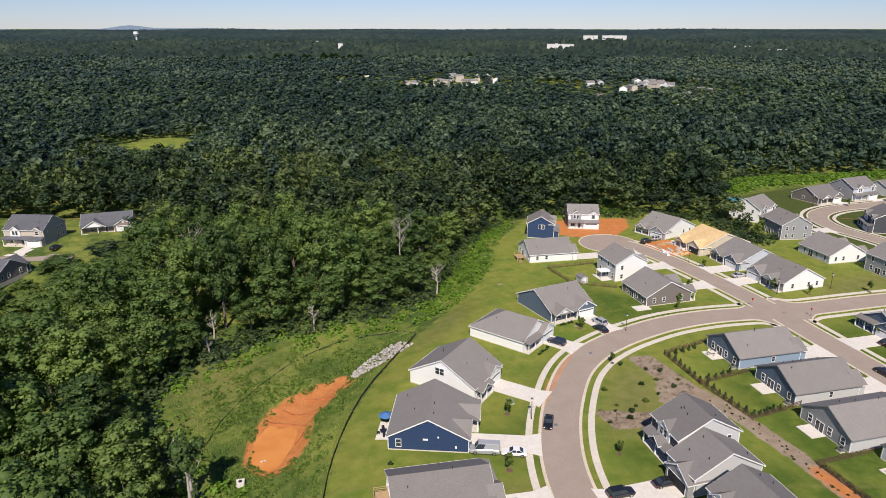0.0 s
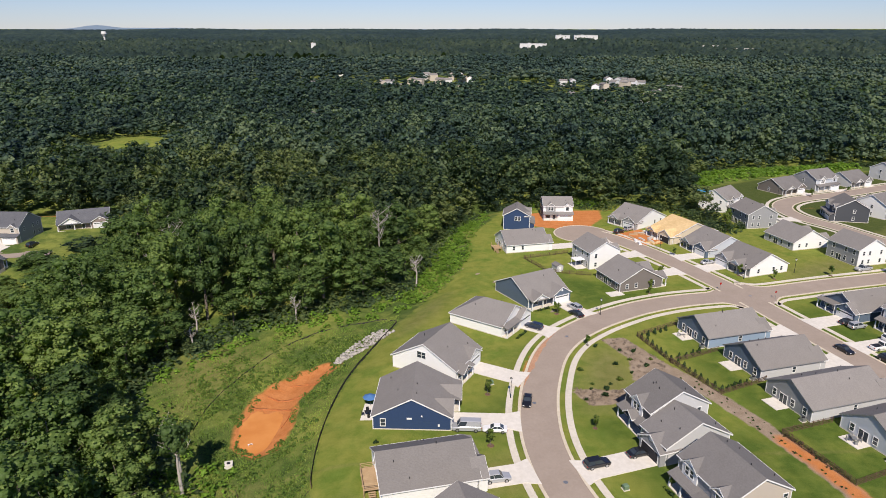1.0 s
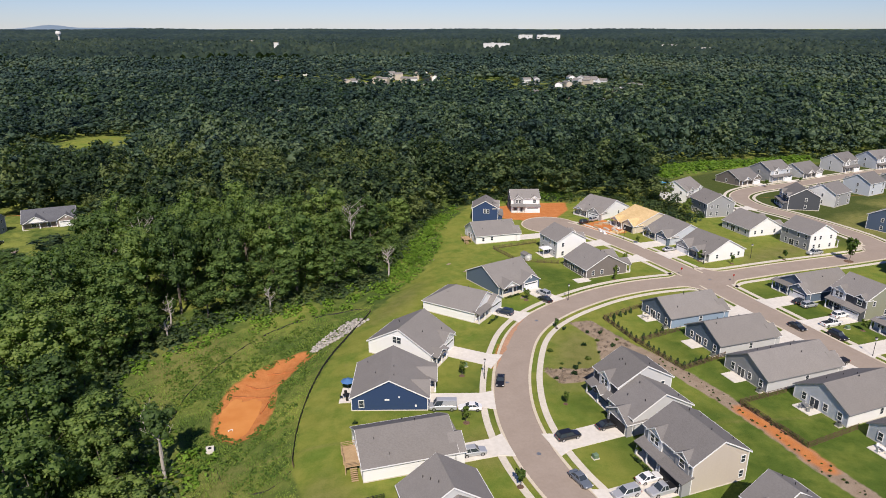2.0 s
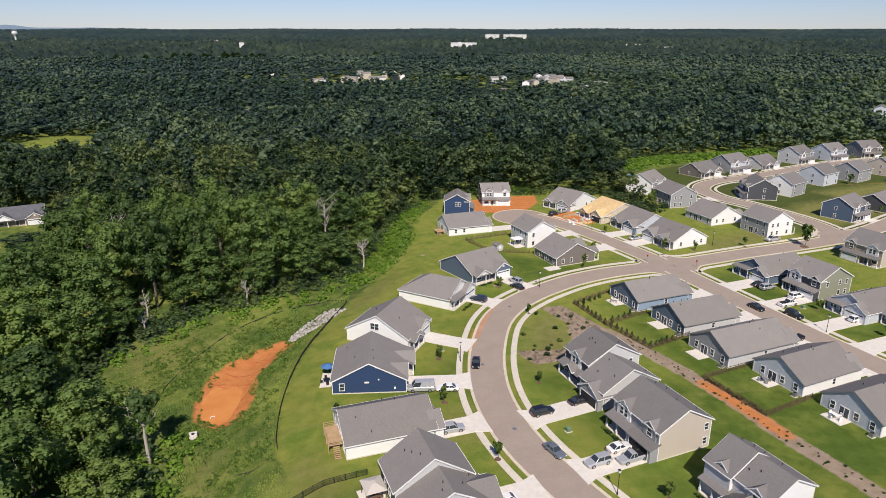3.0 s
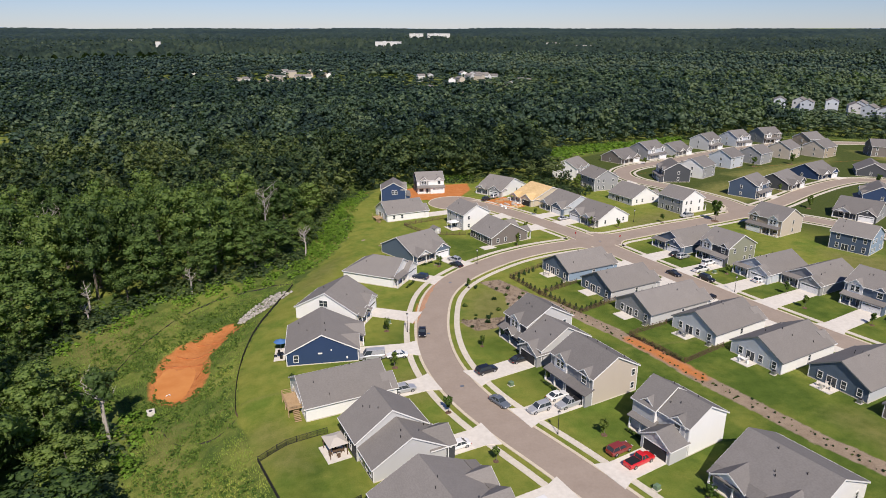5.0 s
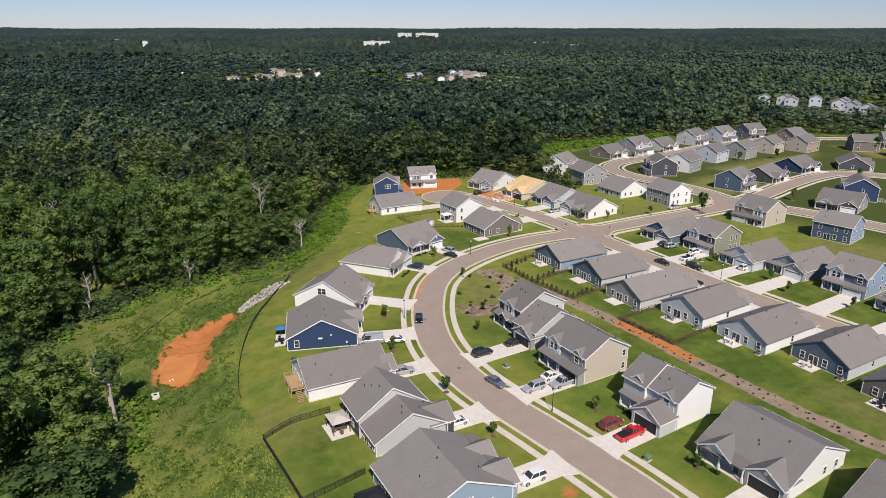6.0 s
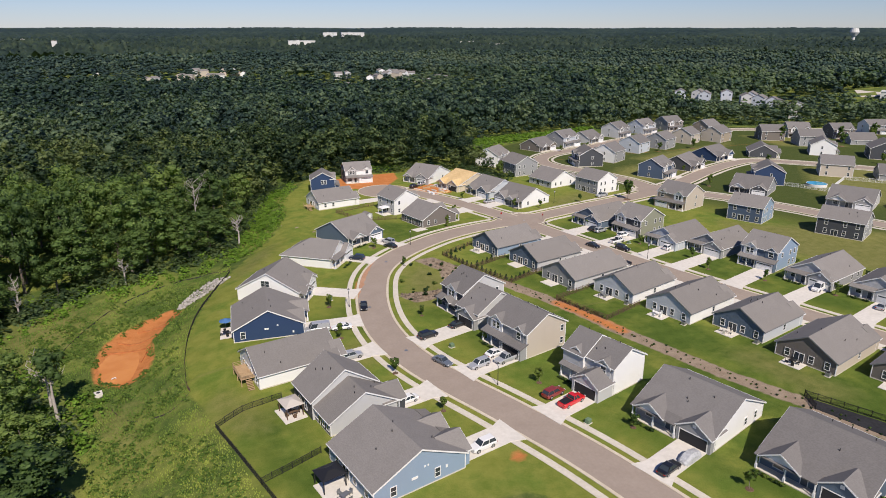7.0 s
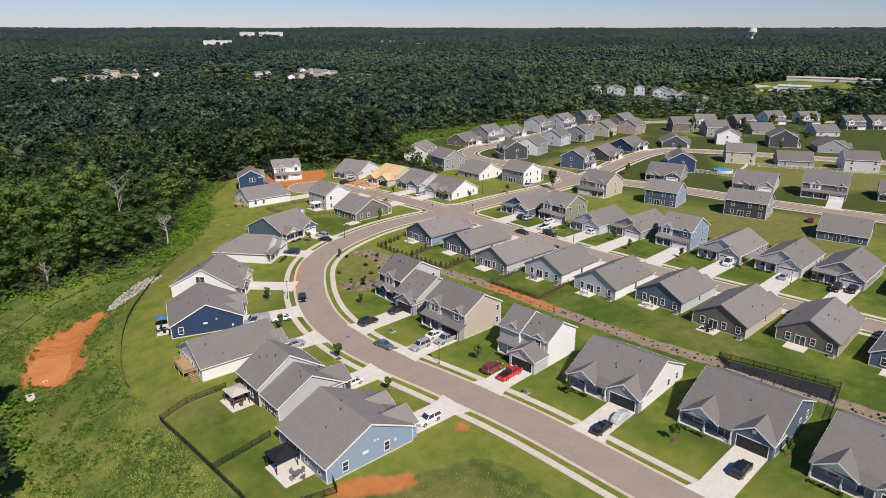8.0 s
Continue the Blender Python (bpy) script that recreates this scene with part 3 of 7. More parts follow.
def garage_door(parent, x, y, z=0.0, w=4.9, dark=False):
    if (w, dark) not in GARAGE:
        d = Mesh()
        h = 2.2
        if not dark:
            for i in range(4):
                d.box(-w / 2, w / 2, -0.04, 0.02, i * h / 4 + 0.015, (i + 1) * h / 4 - 0.015)
            for j in range(8):
                for i in range(3):
                    x0 = -w / 2 + w * (j + 0.12) / 8
                    d.box(x0, x0 + w / 8 * 0.76, -0.055, 0.0, i * h / 4 + 0.1, (i + 1) * h / 4 - 0.1)
            mat = DOORWHITE
        else:
            # a flat near-black sheet stands in for the shade of an open garage
            d.box(-w / 2, w / 2, 0.0, 0.03, 0, h)
            mat = DARK_SHEET
        f = Mesh().box(-w / 2 - 0.14, -w / 2, -0.06, 0.02, 0, h + 0.14).box(w / 2, w / 2 + 0.14, -0.06, 0.02, 0, h + 0.14).box(-w / 2, w / 2, -0.06, 0.02, h, h + 0.14)
        panes = Mesh().box(-w / 2 + 0.15, w / 2 - 0.15, -0.06, 0, h * 0.80, h * 0.93)
        GARAGE[(w, dark)] = (d.data("garage_door", mat), f.data("door_frame", TRIM), panes.data("glass_strip", GLASS))
    d, f, g = GARAGE[(w, dark)]
    ob = part("garage_door", d, None, parent, "open garage, its unlit inside a flat dark sheet" if dark else "white panelled garage door")
    ob.matrix_basis = pose(x, y, z)
    part("door_frame", f, None, ob)
    if not dark:
        part("glass_strip", g, None, ob)


def entry(parent, x, y, face=0, dark=False):
    ob = part("door", Mesh().box(-0.48, 0.48, -0.05, 0.02, 0.15, 2.2), GLASS if dark else plain_door, parent)
    ob.matrix_basis = pose(x, y, 0, 0, 0, 90 * face)
    part("door_frame", Mesh().box(-0.6, -0.48, -0.07, 0.02, 0.1, 2.32).box(0.48, 0.6, -0.07, 0.02, 0.1, 2.32).box(-0.48, 0.48, -0.07, 0.02, 2.2, 2.32), TRIM, ob)


plain_door = plain("painted_door", (0.06, 0.07, 0.09), 0.4)
WORDS = dict(white="white", slate="slate-blue", navy="navy-blue", gray="grey", palegray="pale grey", skyblue="sky-blue", palebl="pale blue-grey", brown="brown-grey", beige="beige", tan="tan", olive="olive-grey",
             charcoal="charcoal", darkblue="dark blue", brick="brown brick", osb="unpainted")


def vents(parent, a, y0, y1, he, s, turn, n, rng):
    for i in range(n):
        u, v = rng.uniform(-0.8, 0.8), rng.uniform(y0 * 0.7, y1 * 0.7)
        x = u * a
        z = he + s * (a - abs(x)) + 0.12
        part("vent_pipe", Mesh().tube((x, v, z - 0.1), (x, v, z + 0.45), 0.07, 0.07, 8).turned(turn), BLACK, parent)


def hip_body(a, y0, y1, he, s):
    """Walls under a roof with a gable at the front and a sloped end at the rear."""
    r = lambda y, top: [(-a, y, -0.5), (a, y, -0.5), (a, y, he), (0, y, top), (-a, y, he)]
    return Mesh().loft(r(y0, he + s * a), r(y1 - a, he + s * a)).loft(r(y1 - a, he + s * a), r(y1, he + 0.01))


def hip_roof(parent, a, y0, y1, he, s, roof, trim, over=0.35, t=0.17):
    A, ze, zr = a + over, he - s * over, he + s * a
    v = [(-A, y0, ze), (A, y0, ze), (A, y1, ze), (-A, y1, ze), (0, y0, zr), (0, y1 - A, zr)]
    part("roof", Mesh().add(v + [(x, y, z + t) for x, y, z in v], [(6, 10, 11, 9), (7, 8, 11, 10), (8, 9, 11), (0, 3, 5, 4), (1, 4, 5, 2), (2, 5, 3), (0, 4, 10, 6), (4, 1, 7, 10), (1, 2, 8, 7), (2, 3, 9, 8), (3, 0, 6, 9)]), roof, parent)
    part("fascia", Mesh().box(-A - 0.1, -A, y0, y1, ze - 0.02, ze + 0.15).box(A, A + 0.1, y0, y1, ze - 0.02, ze + 0.15).box(-A, A, y1, y1 + 0.1, ze - 0.02, ze + 0.15).loft(*chevron(a, y0 - 0.05, y0, he, s, over + 0.02, 0.26, 0.12)), trim, parent)


def tall_block(parent, u, v, w, d, he, s, wall, gable, roof):
    """A taller section of a house, its ridge along the front, u along and v behind the house's middle."""
    turn = pose(u, v, 0) @ pose(0, 0, 0, 0, 0, 90)
    a, L = d / 2, w / 2
    part("wall", gable_body(a, -L, L, he, s).turned(turn), gable, parent)
    for sx in (-1, 1):
        x0, x1 = sorted((sx * a, sx * (a + 0.03)))
        part("wall", Mesh().box(x0, x1, -L, L, -0.5, he - 0.02).turned(turn), wall, parent)
    gable_roof(parent, a, -L - 0.3, L + 0.3, he, s, roof, turn=turn)
    for k in (-1.3, 1.3):
        window(parent, u + k, v + d / 2 + 0.04, 1.6, 2)
    for k in (-1.5, 0.2, 1.7):
        x, y = u + k, v + 2.2 + k * 0.5
        part("vent_pipe", Mesh().tube((x, y, he + s * (a - abs(y - v))), (x, y, he + s * (a - abs(y - v)) + 0.6), 0.07, 0.07, 8), BLACK, parent)


def wall_plates(parent, x, spots):
    """Small pale vents and meters on the side wall at x: (along, height, width, height of plate)."""
    for y, z, w, h in spots:
        part("wall_vent", Mesh().box(x - 0.07, x, y - w / 2, y + w / 2, z - h / 2, z + h / 2), TRIM, parent)


def house(x, y, face, w, d, wall, style="ranch", side=1, gable=None, roof=None, detail=2, dark=False, pitch=0.55, street=None, seed=0, wing=False, lean=False, he_up=0.0, trim=None, sides=None, hip=False, flush=False, proj=None):
    """face: the way the front looks, in degrees. side: where the garage is, +1 right of the house's own axis. style: ranch (ridge front to back), side (ridge along the front), two (two storeys, ridge along the front), tall (two storeys, ridge front to back)."""
    rng = random.Random(int(x * 13 + y * 7) + seed)
    roof = roof or (ROOF if detail > 1 else ROOF_MID)
    two = style in ("two", "tall")
    if detail == 1:
        w, d = w * 1.12, d * 1.12
    z0 = h1(x, y)
    hs = thing("house", pose(x, y, z0, 0, 0, face + 90), ("two-storey " if two else "single-storey ") + WORDS[wall] + " house with grey roof" + ("" if gable is None else " and " + WORDS[gable] + " gables"), "house", "houses of the estate")
    mat, gm = siding(wall), siding(gable or wall)
    he = 5.75 if two else 2.95 + he_up
    s = pitch
    turn = Matrix.Identity(4) if style in ("ranch", "tall") else pose(0, 0, 0, 0, 0, 90)
    a, L = (w / 2, d / 2) if style in ("ranch", "tall") else (d / 2, w / 2)
    if style in ("side", "two"):
        s = min(s, (4.6 if he_up else 3.9) / a)
    part("wall", hip_body(a, -L, L, he, s) if hip else gable_body(a, -L, L, he, s).turned(turn), mat if gable is None else gm, hs)
    if gable is not None:
        # the eave walls carry the other colour, as a thin skin of boards
        for sx in (-1, 1):
            x0, x1 = sorted((sx * a, sx * (a + 0.03)))
            part("wall", Mesh().box(x0, x1, -L, L, -0.5, he - 0.02).turned(turn), mat, hs)
    if hip:
        hip_roof(hs, a, -L - 0.3, L + 0.35, he, s, roof, trim or TRIM)
    else:
        gable_roof(hs, a, -L - 0.3, L + 0.3, he, s, roof, turn=turn, trim=trim)
    part("foundation", Mesh().box(-w / 2 - 0.04, w / 2 + 0.04, -d / 2 - 0.04, d / 2 + 0.04, -1.2, 0.2), CONCRETE, hs)
    for cx in (-1, 1):
        for cy in (-1, 1):
            part("corner_board", Mesh().box(*sorted((cx * (w / 2 - 0.12), cx * (w / 2 + 0.045))), *sorted((cy * (d / 2 - 0.12), cy * (d / 2 + 0.045))), 0.2, he - 0.1), TRIM, hs)
    # front: a garage wing under its own gable, a porch beside it
    gw = 6.2
    gxc = side * (w / 2 - gw / 2 - (0.5 if flush else 0.0))
    p = 1.4 if style == "ranch" else (4.2 if wing else 1.7) if style == "two" else 1.2
    p = p if proj is None else proj
    yf = -d / 2
    gs = 0.62
    ghe = 2.85
    back = {"ranch": 1.0, "side": gw / 2 + 0.3, "two": 0.4, "tall": 0.4}[style]
    if lean:
        gw, gxc = 0.0, side * w / 2
    elif style == "two" and not wing:
        gw = min(gw, w * 0.5)
        gxc = side * (w / 2 - gw / 2)
        part("garage_wall", Mesh().box(gxc - gw / 2, gxc + gw / 2, yf - p, yf + 0.2, -0.3, 2.8), mat, hs)
        x0, x1 = sorted((gxc - side * gw / 2, gxc + side * (gw / 2 + 0.3)))
        part("skirt_roof", Mesh().loft([(x0, yf - p - 0.4, 2.55), (x1, yf - p - 0.4, 2.55), (x1, yf - p - 0.4, 2.72), (x0, yf - p - 0.4, 2.72)], [(x0, yf + 0.3, 3.4), (x1, yf + 0.3, 3.4), (x1, yf + 0.3, 3.57), (x0, yf + 0.3, 3.57)]), roof, hs)
    else:
        part("garage_wall", gable_body(gw / 2, yf - p, yf + 0.4, ghe, gs, gxc), mat, hs)
        gable_roof(hs, gw / 2, yf - p - 0.3, yf + back, ghe, gs, roof, gxc, None, (True, False), 0.3)
        part("gable_vent", Mesh().box(gxc - 0.3, gxc + 0.3, yf - p - 0.05, yf - p, 3.5, 4.1), TRIM, hs)
    if not lean:
        garage_door(hs, gxc, yf - p - 0.005, 0.06, min(4.9, gw - 0.9), dark)
    # porch
    px0, px1 = sorted((-side * (w / 2 - 0.05), gxc - side * gw / 2))
    pw = px1 - px0
    if pw > 1.5:
        pd = 1.7 if two else max(p, 1.6)
        zt = 3.4 if two else 3.2
        part("porch_slab", Mesh().box(px0, px1, yf - pd, yf, -0.3, 0.16), CONCRETE, hs)
        part("porch_roof", Mesh().loft([(px0 - 0.2, yf - pd - 0.3, 2.55), (px1, yf - pd - 0.3, 2.55), (px1, yf - pd - 0.3, 2.72), (px0 - 0.2, yf - pd - 0.3, 2.72)], [(px0 - 0.2, yf + 0.3, zt), (px1, yf + 0.3, zt), (px1, yf + 0.3, zt + 0.17), (px0 - 0.2, yf + 0.3, zt + 0.17)]), roof, hs)
        part("porch_beam", Mesh().box(px0, px1, yf - pd + 0.02, yf - pd + 0.22, 2.4, 2.58), TRIM, hs)
        for i in range(3):
            q = px0 + 0.2 + (pw - 0.4) * i / 2
            part("porch_post", Mesh().box(q - 0.1, q + 0.1, yf - pd + 0.04, yf - pd + 0.24, 0.16, 2.42).box(q - 0.16, q + 0.16, yf - pd - 0.02, yf - pd + 0.30, 0.16, 0.9), TRIM, hs)
        entry(hs, px0 + pw * (0.75 if side > 0 else 0.25), yf)
        window(hs, px0 + pw * (0.32 if side > 0 else 0.68), yf - 0.01, 1.6, 0, 1.5, 1.5)
        if style == "side":
            gable_roof(hs, pw * 0.33, yf - pd - 0.35, yf + pw * 0.33 + 0.6, 2.75, 0.62, roof, px0 + pw * 0.4, None, (True, False), 0.2)
            part("gable_wall", gable_body(pw * 0.33, yf - pd + 0.05, yf, 2.75, 0.62, px0 + pw * 0.4, 2.55), siding("white") if wall != "white" else siding("gray"), hs)
        if style == "two":
            dx = px0 + pw * 0.5
            gable_roof(hs, 1.9, yf - 0.55, yf + 2.6, 5.6, 0.75, roof, dx, None, (True, False), 0.25)
            part("dormer_wall", gable_body(1.9, yf - 0.25, yf + 0.5, 5.6, 0.75, dx, 3.3), siding("white") if wall != "white" else siding("gray"), hs)
            for q in (-0.6, 0.6):
                window(hs, dx + q, yf - 0.26, 4.6, 0, 0.85, 1.4)
            if lean:
                gable_roof(hs, 1.5, yf - pd - 0.5, yf + 0.2, 2.9, 0.75, roof, dx, None, (True, False), 0.2)
            gq = 0 if lean else gxc + side * 0.8
            gable_roof(hs, 1.6, yf - 0.45, yf + 2.2, 5.6, 0.75, roof, gq, None, (True, False), 0.25)
            part("dormer_wall", gable_body(1.6, yf - 0.2, yf + 0.5, 5.6, 0.75, gq, 3.3), mat, hs)
            window(hs, gq, yf - 0.21, 4.6, 0, 1.2, 1.4)
    # rear and sides
    levels = (1.55, 4.45) if two else (1.55,)
    for z in levels:
        for u in (-0.36, -0.1, 0.3):
            if detail > 1 or u != -0.1:
                window(hs, u * w, d / 2 + 0.035, z, 2)
        for sx, f in ((1, 1), (-1, 3)):
            for u in sides if sides is not None else ((-0.28, 0.12, 0.33) if detail > 1 else (0.05,)):
                if not (z < 2 and u < -0.2 and sx == side):
                    window(hs, sx * (w / 2 + 0.035), u * d, z + (0.1 if not two else 0), f, 0.8, 1.3)
    if detail > 1:
        ob = part("patio_door", Mesh().box(-0.95, 0.95, -0.03, 0.02, 0.15, 2.15), GLASS, hs)
        ob.matrix_basis = pose(0.1 * w, d / 2 + 0.01, 0, 0, 0, 180)
        part("door_frame", Mesh().box(-1.07, -0.95, -0.07, 0.02, 0.1, 2.27).box(0.95, 1.07, -0.07, 0.02, 0.1, 2.27).box(-0.05, 0.05, -0.06, 0.02, 0.15, 2.15).box(-0.95, 0.95, -0.07, 0.02, 2.15, 2.27), TRIM, ob)
        vents(hs, a, -L, L, he, s, turn, 4, rng)
    if street is not None:
        driveway(x, y, face, gxc, yf - p, street)
    return hs


def local(x, y, face, u, v):
    c, s_ = math.cos(radians(face + 90)), math.sin(radians(face + 90))
    return x + c * u - s_ * v, y + s_ * u + c * v


def driveway(x, y, face, gxc, v0, street, w=5.2):
    """A slab from the garage to the street's kerb."""
    v = v0
    while v > v0 - 40:
        q = local(x, y, face, gxc, v)
        if abs(float(off_line(np.array([q[0]]), np.array([q[1]]), street)[0])) < HALF + 0.15:
            break
        v -= 0.25
    else:
        return
    z = h1(x, y)
    m = Mesh()
    cuts = [v0 + 0.3, v + 2.6, v]
    half = [w / 2, w / 2, w / 2 + 1.0]
    for (va, ha), (vb, hb) in zip(zip(cuts, half), zip(cuts[1:], half[1:])):
        c = [local(x, y, face, gxc + sg * hh, vv) for sg, hh, vv in ((-1, ha, va), (1, ha, va), (1, hb, vb), (-1, hb, vb))]
        top = [(px, py, z + (0.10 if k < 2 or vb != v else 0.085) + 0.065) for k, (px, py) in enumerate(c)]
        m.add(top + [(px, py, pz - 0.3) for px, py, pz in top], [(0, 3, 2, 1), (0, 1, 5, 4), (1, 2, 6, 5), (2, 3, 7, 6), (3, 0, 4, 7)])
    tagged(part("driveway", m, PATIO), "pale concrete driveway between garage and street", "driveway", kind="structure")


def patio(x, y, face, u, v, w=4.2, d=3.2):
    z = h1(x, y)
    tagged(part("patio", Mesh().box(u - w / 2, u + w / 2, v, v + d, -0.2, 0.13).turned(pose(x, y, z, 0, 0, face + 90)), PATIO), "pale concrete patio slab behind the house", "patio", kind="structure")


A_, B_, C_, D_, E_ = STREETS
# row backing on the swale, facing the second street
RROW = [(75.2, 142.8, 13.5, 16.5, "slate"), (80.0, 127.2, 13.2, 16, "slate"), (83.6, 111.6, 14, 19.5, "gray"), (90.2, 98.2, 16, 16.5, "palebl"), (95.6, 83.4, 15, 17, "palebl"), (103.2, 69.6, 14, 15.5, "slate"),
        (106.2, 53.8, 14.5, 18, "brown"), (115.2, 39.6, 17, 17, "brown")]
# side walls paler than the rear: sunlight on them put into the siding colour
SUNLIT_FLANKS = ["skyblue", "palegray", "palegray", "white", "white", "palebl", "beige", "tan"]
for k, (x, y, f, d, c) in enumerate(RROW):
    house(x, y, f, 12.2, d, SUNLIT_FLANKS[k], "ranch", -1, gable=c, street=B_, roof=ROOF, trim=GREYTRIM, sides=(-0.05,))
    patio(x, y, f, 1.5, d / 2)
house(121, 23, 17, 12.2, 17, "slate", "ranch", -1, street=B_)
patio(121, 23, 17, 1.5, 8.5)
# row across the second street
house(120.5, 155.5, -166, 12.2, 16, "slate", "ranch", 1, street=B_)
house(125.2, 141.5, -166, 10.6, 12, "charcoal", "two", 1, gable="olive", street=B_)
house(129.5, 127.0, -166, 11.6, 16, "palebl", "ranch", 1, street=B_)
house(137.4, 116.5, -166, 11.6, 16, "gray", "ranch", 1, street=B_)
house(140.2, 101, -163, 10.6, 12, "slate", "two", 1, gable="skyblue", street=B_)
house(145.0, 86.0, -166, 12.2, 17, "gray", "ranch", 1, gable="palegray", street=B_)
house(151.0, 71.6, -164, 12.2, 17, "palegray", "ranch", 1, street=B_)
house(156.6, 58.2, -164, 12.4, 17, "gray", "ranch", 1, street=B_)
house(162.5, 42.0, -162, 12.2, 17, "slate", "ranch", 1, street=B_)
house(168.5, 26.0, -162, 12.2, 17, "gray", "ranch", 1, street=B_)
# inner row, facing the first street
house(47.0, 105.0, -166, 8.6, 12.6, "charcoal", "two", -1, gable="palegray", lean=True, roof=ROOF_MID)
house(47.6, 96.6, -164, 7.4, 13.5, "gray", "side", 1, gable="palegray", street=A_, dark=True, he_up=0.9, roof=ROOF_MID)
house(49.5, 82.0, -165, 12.4, 11.5, "gray", "two", 1, gable="beige", street=A_, dark=True, roof=ROOF_MID, sides=(0.4,))
hs = house(56.5, 62.8, -163, 11.5, 9.5, "palegray", "two", 1, gable="white", street=A_, dark=True, wing=True, roof=ROOF_MID, sides=())
tall_block(hs, -3.4, -0.5, 5.0, 9.9, 5.8, 0.62, siding("palegray"), siding("white"), ROOF_MID)
house(64.2, 44.9, -162, 14.8, 16.4, "gray", "side", 1, gable="white", street=A_, dark=True, roof=ROOF_MID)
house(73.6, 25.4, -164, 15.4, 17, "slate", "side", 1, street=A_, dark=True, roof=ROOF_MID)
house(79.5, 5.5, -166, 15, 17, "gray", "side", 1, street=A_, dark=True, roof=ROOF_MID)
# outer row of the first street
hs = house(10.0, 51.6, 13.5, 14.2, 16.4, "skyblue", "side", -1, street=A_, pitch=0.5, sides=(), flush=True)
window(hs, -7.135, 4.9, 1.65, 3, 0.9, 1.5)
window(hs, -7.135, -2.9, 1.65, 3, 0.9, 1.5)
wall_plates(hs, -7.1, [(1.2, 2.3, 1.1, 0.42), (-4.6, 2.0, 0.35, 0.5), (-1.2, 3.6, 0.25, 0.3), (-0.6, 3.6, 0.25, 0.3)])
hs = house(7.6, 67.3, 12.5, 6.9, 13.4, "charcoal", "side", -1, gable="palegray", street=A_, he_up=-0.25, pitch=0.56, sides=())
tall_block(hs, 7.0, 0.7, 8.2, 13.0, 3.75, 0.67, siding("charcoal"), siding("palegray"), ROOF)
house(-0.6, 90.0, 11, 12.3, 16.4, "white", "ranch", -1, street=A_, sides=())
hs = house(-2.2, 111.2, -4.5, 14.4, 15.2, "navy", "side", -1, street=A_, sides=(), flush=True, proj=0.15)
window(hs, -7.235, 5.6, 1.6, 3, 0.9, 1.5)
wall_plates(hs, -7.2, [(0.5, 2.5, 0.95, 0.35), (-1.9, 3.1, 0.3, 0.3), (-5.2, 1.1, 0.35, 0.5)])
hs = house(2.9, 130.4, -31, 12.4, 16.2, "white", "side", 1, street=A_, he_up=0.3, sides=(), flush=True, proj=0.3)
for v_ in (-0.55, 0.55):
    window(hs, -12.4 / 2 - 0.035, v_ + 0.5, 4.9, 3, 1.0, 1.5)
house(17.2, 153.0, -37, 13.0, 15.6, "white", "ranch", 1, street=A_, hip=True, sides=())
house(31.5, 170.6, -62, 14.0, 15.8, "slate", "side", 1, street=A_, sides=())
# round the north end
house(35.6, 215.2, 11, 12.6, 15.4, "white", "ranch", -1, street=B_)
hs = house(37.5, 240, -10, 10, 10, "navy", "two", -1, sides=())
for q in (-0.6, 0.6):
    window(hs, -5.035, q - 0.4, 4.5, 3, 0.9, 1.5)
house(55.7, 253.5, -93, 11.8, 9.8, "white", "two", 1, gable="slate")
house(86.6, 243.5, -146, 13.0, 17.5, "gray", "side", 1, gable="white")
house(97.5, 224.5, -161, 11.6, 18, "osb", "side", 1, roof=OSB, detail=1, dark=True)
house(102.8, 208.6, -166, 13.6, 16, "slate", "side", 1, gable="palebl", street=B_)
house(107, 190.8, -163, 14.2, 15, "gray", "side", -1, gable="white", street=B_)
house(57.4, 197.4, 16, 11.2, 11, "palegray", "two", 1, gable="white", street=B_, sides=(0.3,))
house(63.0, 179.2, 16, 12.8, 14.6, "brown", "side", 1, street=B_)
house(129, 263.5, -53, 13, 12.6, "white", "two", 1, gable="white")
house(131.5, 240, 5, 13, 12, "gray", "two", 1, street=D_)
house(135, 215, 13, 14, 14.5, "palegray", "side", 1, gable="white")
house(145.5, 197, 13, 12.5, 11.5, "gray", "two", 1, gable="white")
# behind the third row
house(161.5, 163.5, -163, 11, 11, "tan", "two", -1, gable="beige", detail=1)
house(172.5, 139.5, 25, 12, 11, "darkblue", "two", 1, gable="skyblue", street=E_)
house(187, 113.5, 25, 14, 11, "charcoal", "two", 1, gable="gray", street=E_)
house(190.5, 80, 25, 14, 15, "darkblue", "side", 1, street=E_)
house(206.5, 171, -150, 13, 13, "charcoal", "side", 1, gable="gray", street=E_, detail=1)
house(226, 140, -152, 14, 14, "gray", "side", 1, gable="palegray", street=E_, detail=1)
house(239, 118, -152, 14, 13, "brown", "two", 1, street=E_, detail=1)
house(259, 100, -150, 13, 13, "slate", "side", 1, street=E_, detail=1)
# the loop to the north-east
house(172, 294, -65, 13, 12, "brown", "side", 1, street=D_, detail=1)
house(192, 300, -68, 13, 11, "palebl", "two", 1, gable="gray", street=D_, detail=1)
house(213, 307, -65, 13, 12, "gray", "side", 1, gable="palegray", street=D_, detail=1)
house(242, 318, -65, 12, 11, "gray", "two", 1, gable="palegray", street=D_, detail=1)
house(267, 324, -72, 12, 11, "palebl", "two", 1, street=D_, detail=1)
house(295, 331, -85, 12, 11, "brown", "two", 1, gable="gray", street=D_, detail=1)
house(305, 306, 100, 11, 11, "tan", "two", 1, detail=1)
